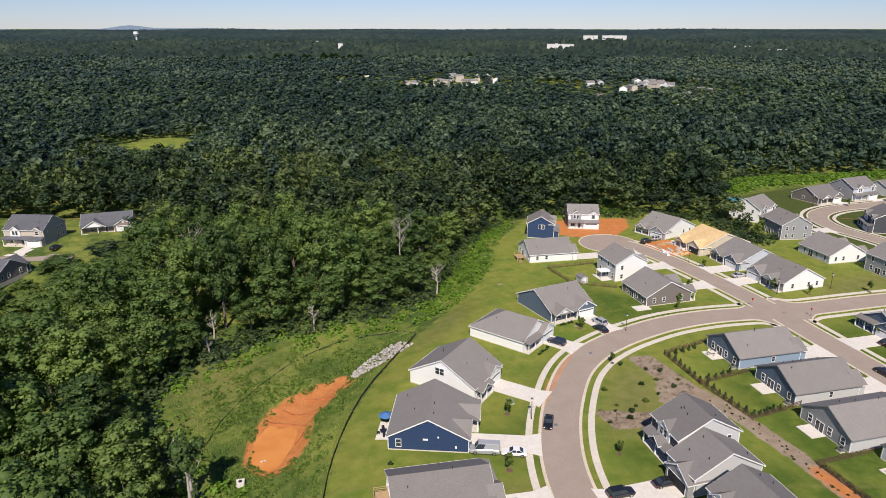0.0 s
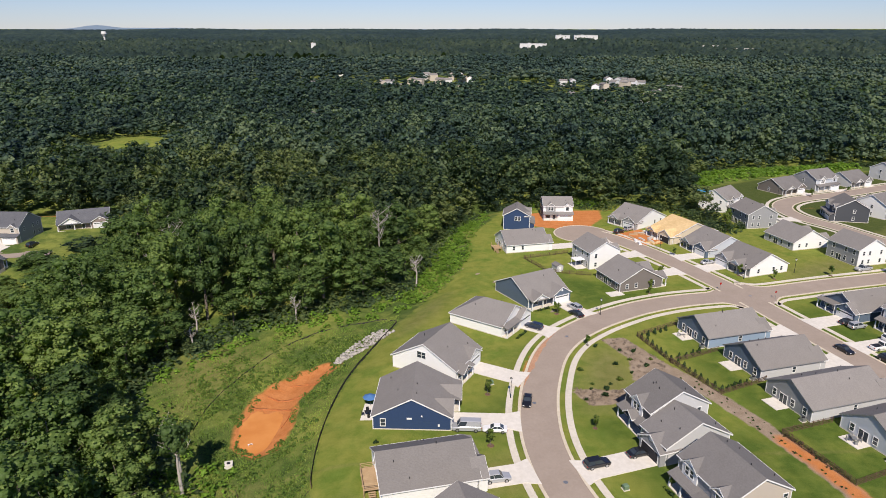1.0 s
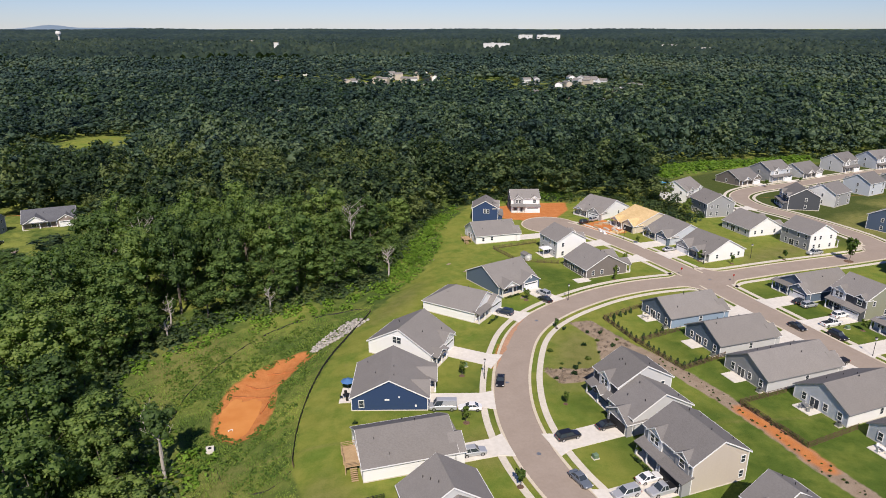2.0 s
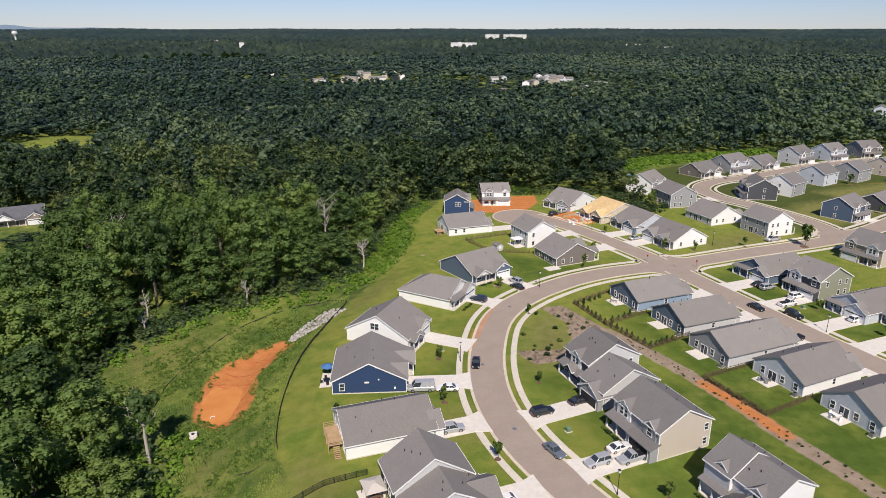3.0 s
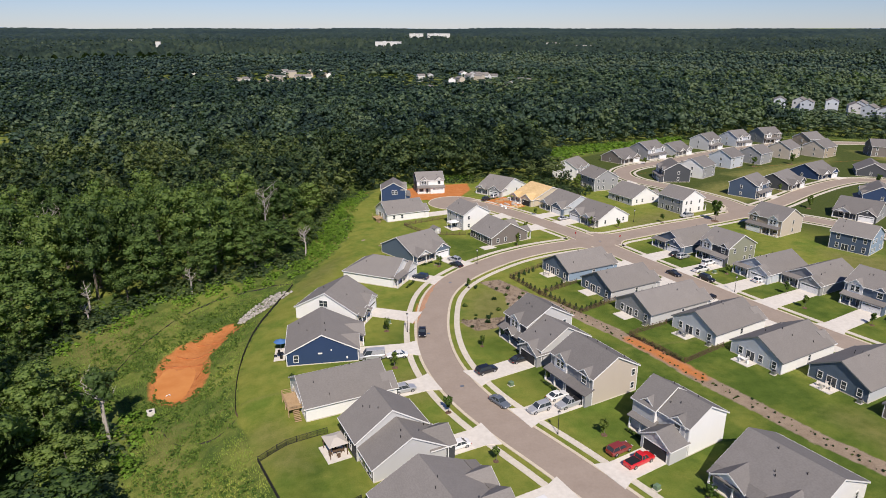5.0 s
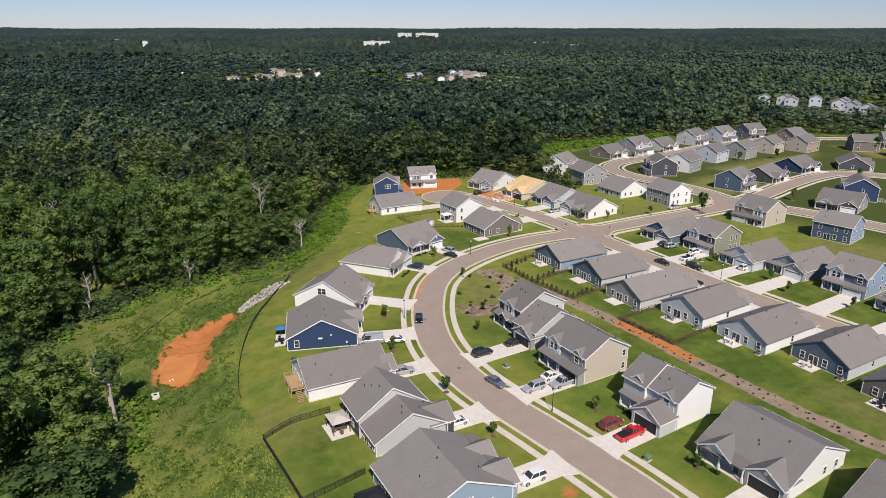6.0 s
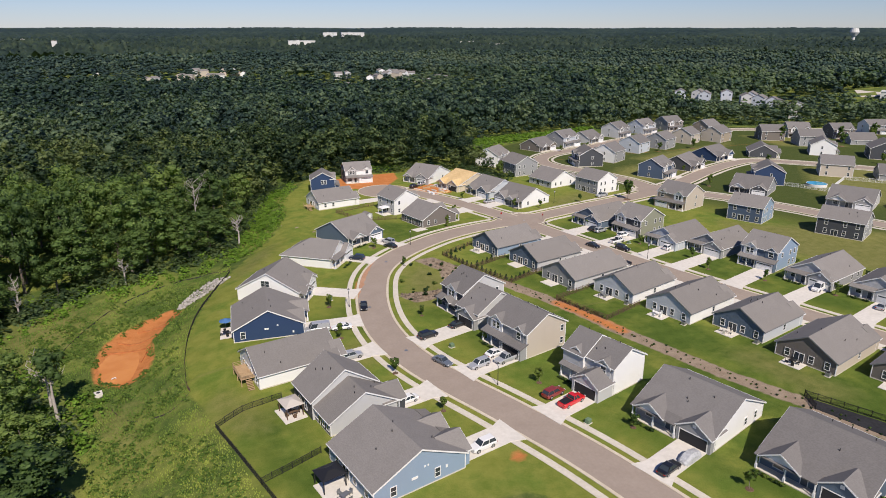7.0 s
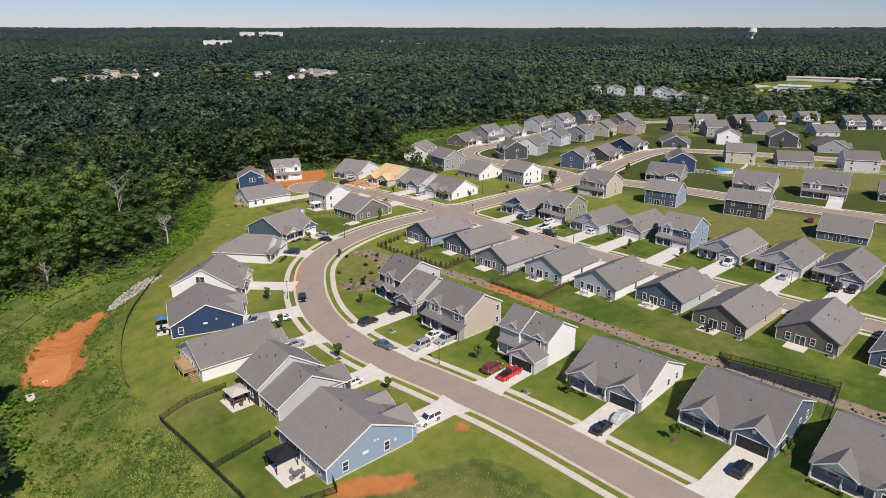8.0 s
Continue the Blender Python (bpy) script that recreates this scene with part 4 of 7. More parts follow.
house(289, 280, 110, 12, 11, "tan", "two", 1, gable="beige", detail=1)
house(173.5, 246, 165, 11, 11, "charcoal", "two", 1, detail=1)
house(190, 251, 118, 11, 11, "gray", "two", 1, gable="white", detail=1)
house(219, 268, 115, 11, 11, "palebl", "two", 1, detail=1)
house(241, 273, 115, 11, 11, "gray", "two", 1, detail=1)
house(267, 282, 115, 11, 11, "beige", "two", 1, detail=1)
house(188, 211, -62, 11, 10.5, "darkblue", "two", 1, street=C_, detail=1)
house(213, 222, -62, 14, 13, "charcoal", "side", 1, street=C_, detail=1)
house(244, 236, -70, 14, 13, "navy", "side", 1, street=C_, detail=1)
house(275, 232, -40, 14, 12, "charcoal", "side", 1, street=C_, detail=1)
house(309, 223, -45, 12, 11, "gray", "two", 1, gable="white", detail=1)
house(328, 248, 60, 12, 11, "gray", "two", 1, detail=1)
house(330, 203, -45, 14, 13, "charcoal", "two", 1, street=C_, detail=1)
house(339, 180, -45, 16, 13, "gray", "side", 1, street=C_, detail=1)
house(226, 182, 140, 12, 11, "navy", "two", 1, detail=1)
house(268, 182, 45, 12, 11, "beige", "two", 1, detail=1)
house(285, 164, 45, 14, 12, "gray", "side", 1, detail=1)
house(300, 141, 45, 13, 11, "palegray", "two", 1, gable="white", detail=1)
house(324, 272, 60, 12, 11, "brown", "two", 1, detail=1)
house(350, 276, -120, 12, 11, "brown", "two", 1, gable="gray", detail=1)
house(373, 264, -110, 12, 11, "brown", "two", 1, detail=1)
house(417, 273, -110, 12, 11, "gray", "two", 1, gable="white", detail=1)
house(439, 261, -115, 12, 11, "palebl", "two", 1, detail=1)
house(444, 232, -115, 12, 11, "brown", "two", 1, gable="gray", detail=1)
house(466, 227, -115, 12, 11, "gray", "two", 1, detail=1)
house(362, 241, 60, 13, 12, "gray", "side", 1, detail=1)
house(392, 218, 60, 13, 12, "palegray", "side", 1, detail=1)
# two houses of another street beyond the creek woods
house(-152, 233.5, -94, 15, 13, "beige", "two", 1, gable="gray", roof=ROOF_DARK, pitch=0.66)
house(-132.5, 249, -70, 18, 12, "brick", "side", 1, roof=ROOF_DARK)
house(-145, 195, 80, 18, 12, "brick", "side", 1, roof=ROOF_DARK)
FAR_ROAD = smooth([(-240, 196), (-190, 203), (-150, 211), (-128, 214)])
tagged(strip("road", FAR_ROAD, 3.4, -3.4, 0.12, ASPHALT), "grey asphalt street end beyond the woods", "road", kind="structure")
driveway(-152, 233.5, -94, 3.9, -8, FAR_ROAD)

# ---- woods ----
def icosphere(sub):
    t = (1 + 5 ** 0.5) / 2
    v = [(-1, t, 0), (1, t, 0), (-1, -t, 0), (1, -t, 0), (0, -1, t), (0, 1, t), (0, -1, -t), (0, 1, -t), (t, 0, -1), (t, 0, 1), (-t, 0, -1), (-t, 0, 1)]
    v = [np.array(p) / np.linalg.norm(p) for p in v]
    f = [(0, 11, 5), (0, 5, 1), (0, 1, 7), (0, 7, 10), (0, 10, 11), (1, 5, 9), (5, 11, 4), (11, 10, 2), (10, 7, 6), (7, 1, 8), (3, 9, 4), (3, 4, 2), (3, 2, 6), (3, 6, 8), (3, 8, 9), (4, 9, 5), (2, 4, 11), (6, 2, 10), (8, 6, 7), (9, 8, 1)]
    for _ in range(sub):
        mid, g = {}, []

        def half(a, b):
            k = (min(a, b), max(a, b))
            if k not in mid:
                m = v[a] + v[b]
                v.append(m / np.linalg.norm(m))
                mid[k] = len(v) - 1
            return mid[k]
        for a, b, c in f:
            x, y, z = half(a, b), half(b, c), half(c, a)
            g += [(a, x, z), (b, y, x), (c, z, y), (x, y, z)]
        f = g
    return np.array(v), np.array(f)


ICO0, ICO1 = icosphere(0), icosphere(1)


def cards(rng, centre, normal, size, wild=0.5):
    """Small leafy quads at the centres, facing about along the normals."""
    n = len(centre)
    nr = normal + rng.normal(0, wild, (n, 3))
    nr /= np.linalg.norm(nr, axis=1, keepdims=True)
    u = np.cross(nr, rng.normal(0, 1, (n, 3)))
    u /= np.linalg.norm(u, axis=1, keepdims=True)
    w = np.cross(nr, u)
    a = size * rng.uniform(0.6, 1.3, n)
    b = size * rng.uniform(0.5, 1.0, n)
    u, w = u * a[:, None] * 0.5, w * b[:, None] * 0.5
    bend = nr * (size * wild * rng.uniform(-0.5, 0.2, n))[:, None]
    v = np.stack([centre - u - w * 0.6 + bend, centre + u * 0.5 - w, centre + u + w * 0.7 + bend, centre - u * 0.4 + w], 1).reshape(-1, 3)
    k = np.arange(n)[:, None] * 4
    f = np.concatenate([k + [0, 1, 2], k + [0, 2, 3]], 0)
    return v, f


def unit(v):
    return v / (np.linalg.norm(v, axis=1, keepdims=True) + 1e-9)


def crown(rng, n_lobes, n_cards, size, core, R=6.0, H=20.0, base=3.0, wild=0.5, fleck=0.15, shade_tint=0.32, near=0.72, far=1.2, soft=0.55, small=0.20, large=0.38, fill=0.78):
    """A domed crown of many leaf sprays round uneven lobes: vertices, triangles, tints and normals."""
    V, F, T, N, count = [], [], [], [], 0
    cz, rz = base + (H - base) * 0.46, (H - base) * 0.54
    lob, rad = [(0, 0, cz)], [R * 0.60]
    for i in range(n_lobes - 1):
        d = rng.normal(0, 1, 3)
        d[2] = abs(d[2]) * 1.1 if rng.random() < 0.72 else -abs(d[2]) * 0.8
        d /= np.linalg.norm(d)
        k = rng.uniform(0.55, 0.88)
        lob.append((d[0] * R * k, d[1] * R * k, cz + d[2] * rz * k))
        rad.append(R * rng.uniform(small, large))
    lob, rad = np.array(lob), np.array(rad)
    tl = rng.uniform(-0.10, 0.10, n_lobes)
    for c, r, t in zip(lob, rad, tl):
        cv = core[0] * (r * fill) * (1 + rng.uniform(-0.3, 0.22, (len(core[0]), 1))) * [1, 1, 0.95] + c
        V.append(cv)
        F.append(core[1] + count)
        # cores tinted darker than the sprays: shade inside the crown painted in
        T.append(np.full(len(cv), shade_tint + t))
        N.append(unit(core[0]))
        count += len(cv)
    pick = rng.choice(n_lobes, n_cards, p=rad ** 2 / (rad ** 2).sum())
    d = unit(rng.normal(0, 1, (n_cards, 3)) + [0, 0, 0.35])
    pos = lob[pick] + d * (rad[pick] * rng.uniform(near, far, n_cards))[:, None] * [1, 1, 0.95]
    out = unit((pos - [0, 0, cz]) / [R, R, rz])
    v, f = cards(rng, pos, d * 0.45 + out * 0.75 + [0, 0, 0.3], size, wild)
    V.append(v)
    F.append(f + count)
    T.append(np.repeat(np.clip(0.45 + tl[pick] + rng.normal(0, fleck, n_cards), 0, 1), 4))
    N.append(np.repeat(unit(d * 0.85 + out * 0.35 + [0, 0, 0.12] + rng.normal(0, 0.34 * soft, (n_cards, 3))), 4, axis=0))
    return np.concatenate(V), np.concatenate(F), np.concatenate(T), np.concatenate(N)


def trunk(rng, H, base, r, mat, limbs=5, reach=3.0):
    m = Mesh()
    top = Vector((rng.uniform(-0.5, 0.5), rng.uniform(-0.5, 0.5), H * 0.78))
    mid = Vector((rng.uniform(-0.3, 0.3), rng.uniform(-0.3, 0.3), H * 0.4))
    m.tube((0, 0, -0.8), mid, r * 1.25, r * 0.8).tube(mid, top, r * 0.8, r * 0.2)
    for i in range(limbs):
        a = 2 * math.pi * (i + rng.uniform(0, 0.6)) / limbs
        z = base + (H * 0.7 - base) * rng.uniform(0.05, 0.75)
        p = mid.lerp(top, max(0, min(1, (z - mid.z) / (top.z - mid.z)))) if z > mid.z else Vector((0, 0, 0)).lerp(mid, z / mid.z)
        k = reach * rng.uniform(0.7, 1.1)
        e = p + Vector((math.cos(a) * k, math.sin(a) * k, k * rng.uniform(0.5, 1.0)))
        m.tube(p, e, r * 0.4, r * 0.12, 6)
        f = e + Vector((rng.uniform(-1, 1), rng.uniform(-1, 1), rng.uniform(0.6, 1.6)))
        m.tube(e, f, r * 0.12, r * 0.05, 5)
    return m.data("trunk", mat)


OPEN_LAND = [(-36, -120), (-37, 40), (-39, 68), (-41, 85), (-45, 99), (-60, 116), (-66, 128), (-62, 142), (-48, 160), (-29, 166), (-5, 183), (12, 238), (26, 266), (40, 264), (56, 267), (78, 262), (96, 261), (107, 251), (112, 238), (117, 226), (121, 226), (121, 246), (120, 262), (126, 280), (140, 304), (150, 335), (185, 362),
             (238, 354), (252, 341), (300, 347), (350, 338), (395, 305), (430, 292), (465, 280), (500, 256), (560, 235), (680, 150), (680, -120)]

SHOPS = [(585, 402), (640, 360), (780, 385), (815, 470), (765, 495), (640, 465)]
# thin or low growth: place, reach, share of the usual height
LOW = [(-185, 405, 40, 0.4), (-195, 452, 45, 0.5), (-102, 690, 45, 0.6), (-10, 1080, 150, 0.5), (230, 930, 100, 0.46), (275, 860, 120, 0.46), (452, 425, 78, 0.52), (400, 352, 55, 0.62), (560, 385, 110, 0.32), (-680, 1230, 90, 0.6), (-150, 1080, 60, 0.6), (-280, 1180, 50, 0.6)]
DEAD = [(-80, 197, 25), (-14, 206, 25), (-36, 165.5, 9), (-45, 97, 15), (-2, 190, 11), (-62, 160, 9), (-86, 190, 16), (-100, 150, 15), (-60, 150, 8)]
GLADES = [(x * 0.985, y - 4, 5.5) for x, y, _ in DEAD] + [(-145, 195, 14), (-132, 212, 9), (-197, 440, 19), (-180, 425, 17), (-190, 456, 17)]


ROW_SITES = [(435, 483), (447, 472), (445, 461), (463, 429), (456, 407), (456, 393), (445, 375), (438, 353), (480, 440), (470, 460)]
FAR_SITES = [(210, 961), (192, 829), (188, 708), (245, 869), (276, 961), (314, 1043), (229, 776), (318, 987), (257, 744), (280, 793), (252, 694), (306, 829), (341, 890), (234, 656), (229, 668), (422, 1058), (307, 913), (279, 890), (-41, 1014), (-29, 973), (3, 1014), (13, 973), (25, 1058), (46, 1014), (55, 1073), (72, 973), (62, 948), (84, 1043), (-626, 1106), (-588, 1301), (-230, 987), (-290, 1324), (-97, 627), (482, 961), (196, 542),
             (-699, 1245), (-715, 1284), (-632, 1407), (-279, 1179), (-168, 1069), (-140, 1262)]


def wooded(x, y, gap=3.0):
    ok = inside(x, y, OPEN_LAND) < -gap
    for ring in (OTHER_STREET, FIELD, SHOPS):
        ok &= inside(x, y, ring) < -gap
    for gx_, gy_, gr in GLADES + [(px * 0.992, py * 0.992, 11.0) for px, py in FAR_SITES] + [(px, py, 8.5) for px, py in ROW_SITES]:
        ok &= np.hypot(x - gx_, y - gy_) > gr
    return ok


rng = np.random.default_rng(7)


OCTA = (np.array([(1, 0, 0), (0, 1, 0), (-1, 0, 0), (0, -1, 0), (0, 0, 1), (0, 0, -1)], float), np.array([(0, 1, 4), (1, 2, 4), (2, 3, 4), (3, 0, 4), (1, 0, 5), (2, 1, 5), (3, 2, 5), (0, 3, 5)]))


def swell(x, y):
    return np.sin(x / 37 + np.sin(y / 29)) * np.cos(y / 43 + np.sin(x / 53))


def scatter(r0, r1, space, az0=-46, az1=73):
    """Places in the woods, between two distances, with a crown's reach for each."""
    n = int(r1 / space) + 1
    i, j = np.meshgrid(np.arange(-n, n + 1), np.arange(-n, n + 1))
    x = (i + 0.5 * (j % 2)).ravel() * space + rng.uniform(-0.5, 0.5, i.size) * space - 8
    y = j.ravel() * space * 0.9 + rng.uniform(-0.5, 0.5, i.size) * space - 20
    d, az = np.hypot(x + 8, y + 20), np.degrees(np.arctan2(x + 8, y + 20))
    ok = (d > r0) & (d < r1) & (az > az0) & (az < az1)
    x, y = x[ok], y[ok]
    ok = wooded(x, y)
    return x[ok], y[ok], space * rng.uniform(0.46, 0.86, ok.sum())


def crowded(r1, tries):
    """As scatter, with large crowns set first and smaller ones in the gaps that they leave."""
    d = np.sqrt(rng.uniform(46 ** 2, r1 ** 2, tries))
    a = np.radians(rng.uniform(-48, 73, tries))
    x, y = d * np.sin(a) - 8, d * np.cos(a) - 20
    ok = wooded(x, y)
    x, y = x[ok], y[ok]
    R = np.sort(3.0 + 6.2 * rng.beta(1.4, 2.1, len(x)))[::-1]
    ok = inside(x, y, OPEN_LAND) < -0.72 * R - 0.5
    x, y, R = x[ok], y[ok], R[ok]
    cells, keep = {}, []
    for n, (px, py, r) in enumerate(zip(x.tolist(), y.tolist(), R.tolist())):
        ci, cj = int(px // 15), int(py // 15)
        free = True
        for u in (-1, 0, 1):
            for v in (-1, 0, 1):
                for qx, qy, q in cells.get((ci + u, cj + v), ()):
                    if (px - qx) ** 2 + (py - qy) ** 2 < (0.66 * (r + q)) ** 2:
                        free = False
                        break
                if not free:
                    break
            if not free:
                break
        if free:
            cells.setdefault((ci, cj), []).append((px, py, r))
            keep.append(n)
    return x[keep], y[keep], R[keep]


def tall(x, y, R):
    """A height for each crown: larger ones stand taller, low at the edges and where the growth is thin."""
    H = np.clip(R * rng.uniform(1.7, 2.7, len(R)) + 7.0, 8, 27) * (1 + 0.16 * swell(x, y))
    edge = -np.maximum(inside(x, y, OPEN_LAND), inside(x, y, OTHER_STREET))
    H = H * (0.6 + 0.4 * step(3, 20, edge)) * (0.26 + 0.74 * step(0, 26, np.hypot(x + 156, y - 190) - 44))
    for lx, ly, lr, lk in LOW:
        H = H * (lk + (1 - lk) * step(0.8, 1.2, np.hypot(x - lx, y - ly) / lr))
    return H


# near trees, each a thing of its own
tree_kinds = []
for k in range(8):
    v, f, t, w = crown(np.random.default_rng(20 + k), 46, 2500, 0.47, ICO0, wild=0.55, base=2.0 if k % 2 else 3.5, soft=1.5, small=0.12, large=0.27, fleck=0.22, shade_tint=0.30, near=0.7, far=1.3, fill=0.7)
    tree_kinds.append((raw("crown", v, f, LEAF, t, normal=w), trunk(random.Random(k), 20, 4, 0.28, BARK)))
xs, ys, Rs = crowded(640, 42000)
Hs = tall(xs, ys, Rs)
ds = np.hypot(xs + 8, ys + 20)
order = np.argsort(ds)
NEAR = 170
for i in order[:NEAR]:
    x, y, R, H = float(xs[i]), float(ys[i]), float(Rs[i]), float(Hs[i])
    k = int(rng.integers(0, 8))
    tr = thing("tree", pose(x, y, h1(x, y) - 0.2, 0, 0, rng.uniform(0, 360)) @ Matrix.Diagonal((R / 5.6, R / 5.6, H / 20, 1)), "broad green deciduous tree in the creek woods", "tree", "trees of the creek woods")
    part("crown", tree_kinds[k][0], None, tr)
    part("trunk", tree_kinds[k][1], None, tr)


def regional_tint(x, y):
    """Tint shift by place: darker to the west, lighter to the east."""
    return -0.10 + 0.26 * float(step(-80, 160, x - 0.25 * y))


def forest(name, x, y, R, H, kinds, mat, label):
    V, F, T, N, c = [], [], [], [], 0
    z, sw = height(x, y), swell(x / 2.2, y / 2.2)
    for px, py, pz, r, hh, w in zip(x, y, z, R, H, sw):
        v, f, t, nv = kinds[int(rng.integers(len(kinds)))]
        a = rng.uniform(0, 6.283)
        ca, sa = math.cos(a) * r / 5.6, math.sin(a) * r / 5.6
        q = np.empty_like(v)
        q[:, 0], q[:, 1], q[:, 2] = v[:, 0] * ca - v[:, 1] * sa + px, v[:, 0] * sa + v[:, 1] * ca + py, v[:, 2] * hh / 20 + pz
        V.append(q)
        nq = nv.copy()
        nq[:, 0], nq[:, 1] = nv[:, 0] * math.cos(a) - nv[:, 1] * math.sin(a), nv[:, 0] * math.sin(a) + nv[:, 1] * math.cos(a)
        N.append(nq)
        F.append(f + c)
        T.append(np.clip(t + rng.normal(0, 0.27) + 0.2 * w + 0.16 * math.sin(px / 95 + math.sin(py / 120)) * math.cos(py / 140) + regional_tint(px, py), 0, 1))
        c += len(v)
    return tagged(new(name, raw(name, np.concatenate(V), np.concatenate(F), mat, np.concatenate(T), normal=np.concatenate(N))), label, "forest", kind="stuff")


# the same woods further off, in coarser clumps
rest = order[NEAR:]
soft_d = ds[rest] + rng.normal(0, 22, len(rest))
lvl1, lvl2 = rest[soft_d < 385], rest[soft_d >= 385]
kinds = [crown(np.random.default_rng(60 + k), 24, 420, 0.95, OCTA, wild=0.45, fleck=0.2, small=0.13, large=0.29, shade_tint=0.32, near=0.75, far=1.28, fill=0.74, soft=1.4) for k in range(8)]
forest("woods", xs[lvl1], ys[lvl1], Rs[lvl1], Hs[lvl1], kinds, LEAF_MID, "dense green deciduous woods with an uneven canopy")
kinds = [crown(np.random.default_rng(90 + k), 11, 95, 1.55, OCTA, wild=0.35, fleck=0.17, shade_tint=0.34, near=0.8, far=1.22, fill=0.8, soft=1.3, small=0.16, large=0.33) for k in range(8)]
forest("woods", xs[lvl2], ys[lvl2], Rs[lvl2], Hs[lvl2], kinds, LEAF_FAR_HAZED, "dense green woods in the middle distance")
kinds = [crown(np.random.default_rng(120 + k), 5, 22, 2.5, OCTA, wild=0.28, fleck=0.14, shade_tint=0.37, near=0.85, far=1.18, fill=0.86, soft=1.2, small=0.22, large=0.4) for k in range(8)]
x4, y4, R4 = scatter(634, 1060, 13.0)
forest("woods", x4, y4, R4, tall(x4, y4, R4), kinds, LEAF_FAR_HAZED, "green forest far behind the houses")
kinds = [crown(np.random.default_rng(150 + k), 4, 8, 3.6, OCTA, wild=0.2, fleck=0.12, shade_tint=0.4, near=0.9, far=1.1, fill=0.95, soft=1.0, small=0.25, large=0.42) for k in range(8)]
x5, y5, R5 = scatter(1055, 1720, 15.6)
forest("woods", x5, y5, R5 * 0.92, tall(x5, y5, R5 * 0.85), kinds, LEAF_BACK_HAZED, "green forest in the distance")


# the far canopy, one uneven sheet of crowns out to the horizon
def canopy(x, y, cell=15.0):
    best = np.full(x.shape, 2.0)
    tint = np.full(x.shape, 0.3)
    ci, cj = np.floor(x / cell), np.floor(y / cell)
    for di in (-1, 0, 1):
        for dj in (-1, 0, 1):
            i, j = ci + di, cj + dj
            hsh = lambda k: np.modf(np.abs(np.sin(i * 127.1 + j * 311.7 + k * 74.7) * 43758.5453))[0]
            cx, cy = (i + 0.15 + 0.7 * hsh(1)) * cell, (j + 0.15 + 0.7 * hsh(2)) * cell
            r, hh = 6.5 + 5 * hsh(3), 10 + 15 * hsh(4)
            dd = ((x - cx) ** 2 + (y - cy) ** 2) / (r * r)
            z = np.where(dd < 1, hh * (1 - 0.55 * dd), 2.0)
            up = z > best
            best, tint = np.where(up, z, best), np.where(up, 0.1 + 0.7 * hsh(5), tint)
    big = np.sin(x / 183 + np.sin(y / 161)) * np.cos(y / 197 + np.sin(x / 171))
    return best * (1 + 0.2 * big), np.clip(tint + 0.2 * big, 0, 1)


rr = [1690.0]
while rr[-1] < 4850:
    rr.append(rr[-1] + 11.0 * (rr[-1] / 1690) ** 1.7)
az = np.radians(np.arange(-54, 78.01, 0.135))
RR, AZ = np.meshgrid(np.array(rr), az, indexing="ij")
AZ = AZ + rng.uniform(-0.0007, 0.0007, AZ.shape)
FX, FY = RR * np.sin(AZ), RR * np.cos(AZ)
cz, ct = canopy(FX, FY)
low = lambda x, y: 1 - 0.72 * step(2300, 4300, np.hypot(x, y))
FZ = height(FX, FY) + cz * low(FX, FY) + 9 * (1 - low(FX, FY)) + rng.normal(0, 0.25, FX.shape) * low(FX, FY)
nr_, na = FX.shape
idx = np.arange(nr_ * na).reshape(nr_, na)
quads = np.stack([idx[:-1, :-1], idx[:-1, 1:], idx[1:, 1:], idx[1:, :-1]], -1).reshape(-1, 4)
tagged(new("far_woods", raw("far_woods", np.stack([FX, FY, FZ], -1).reshape(-1, 3), quads, LEAF_CANOPY_HAZED, ct.ravel())), "unbroken green forest canopy reaching to the horizon", "forest", kind="stuff")
# loose leaf clumps over the nearer part of that canopy
n = 36000
r = np.sqrt(rng.uniform(1690 ** 2, 3000 ** 2, n))
a = np.radians(rng.uniform(-50, 74, n))
x, y = r * np.sin(a), r * np.cos(a)
c, t = canopy(x, y)
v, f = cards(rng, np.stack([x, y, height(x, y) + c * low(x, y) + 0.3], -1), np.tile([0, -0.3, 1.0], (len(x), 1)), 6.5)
tagged(new("far_leaves", raw("far_leaves", v, f, LEAF_CANOPY_HAZED, np.repeat(np.clip(t + rng.normal(0, 0.2, len(x)), 0, 1), 4))), "leafy clumps on the far forest canopy", "forest", kind="stuff")


# vines and shrubs along the wood's edge and on the slope behind the loop
def shrubs(name, x, y, hmin, hmax, mat, label, size=0.7, per=26):
    z = height(x, y)
    V, F, T, N, c = [], [], [], [], 0
    for px, py, pz in zip(x, y, z):
        hh = rng.uniform(hmin, hmax)
        R = hh * rng.uniform(0.6, 1.1)
        d = rng.normal(0, 1, (per, 3))
        d[:, 2] = np.abs(d[:, 2])
        d /= np.linalg.norm(d, axis=1, keepdims=True)
        v, f = cards(rng, d * [R, R, hh] * rng.uniform(0.75, 1.05, (per, 1)) + [px, py, pz - 0.1], d * 0.5 + [0, 0, 0.9], size, 0.3)
        V.append(v)
        F.append(f + c)
        c += len(v)
        N.append(np.repeat(unit(d * 0.65 + [0, 0, 0.75] + rng.normal(0, 0.25, (per, 3))), 4, axis=0))
        T.append(np.repeat(np.clip(rng.uniform(0.2, 0.8) + rng.normal(0, 0.15, per), 0, 1), 4))
    return tagged(new(name, raw(name, np.concatenate(V), np.concatenate(F), mat, np.concatenate(T), normal=np.concatenate(N))), label, "shrubs", kind="stuff")


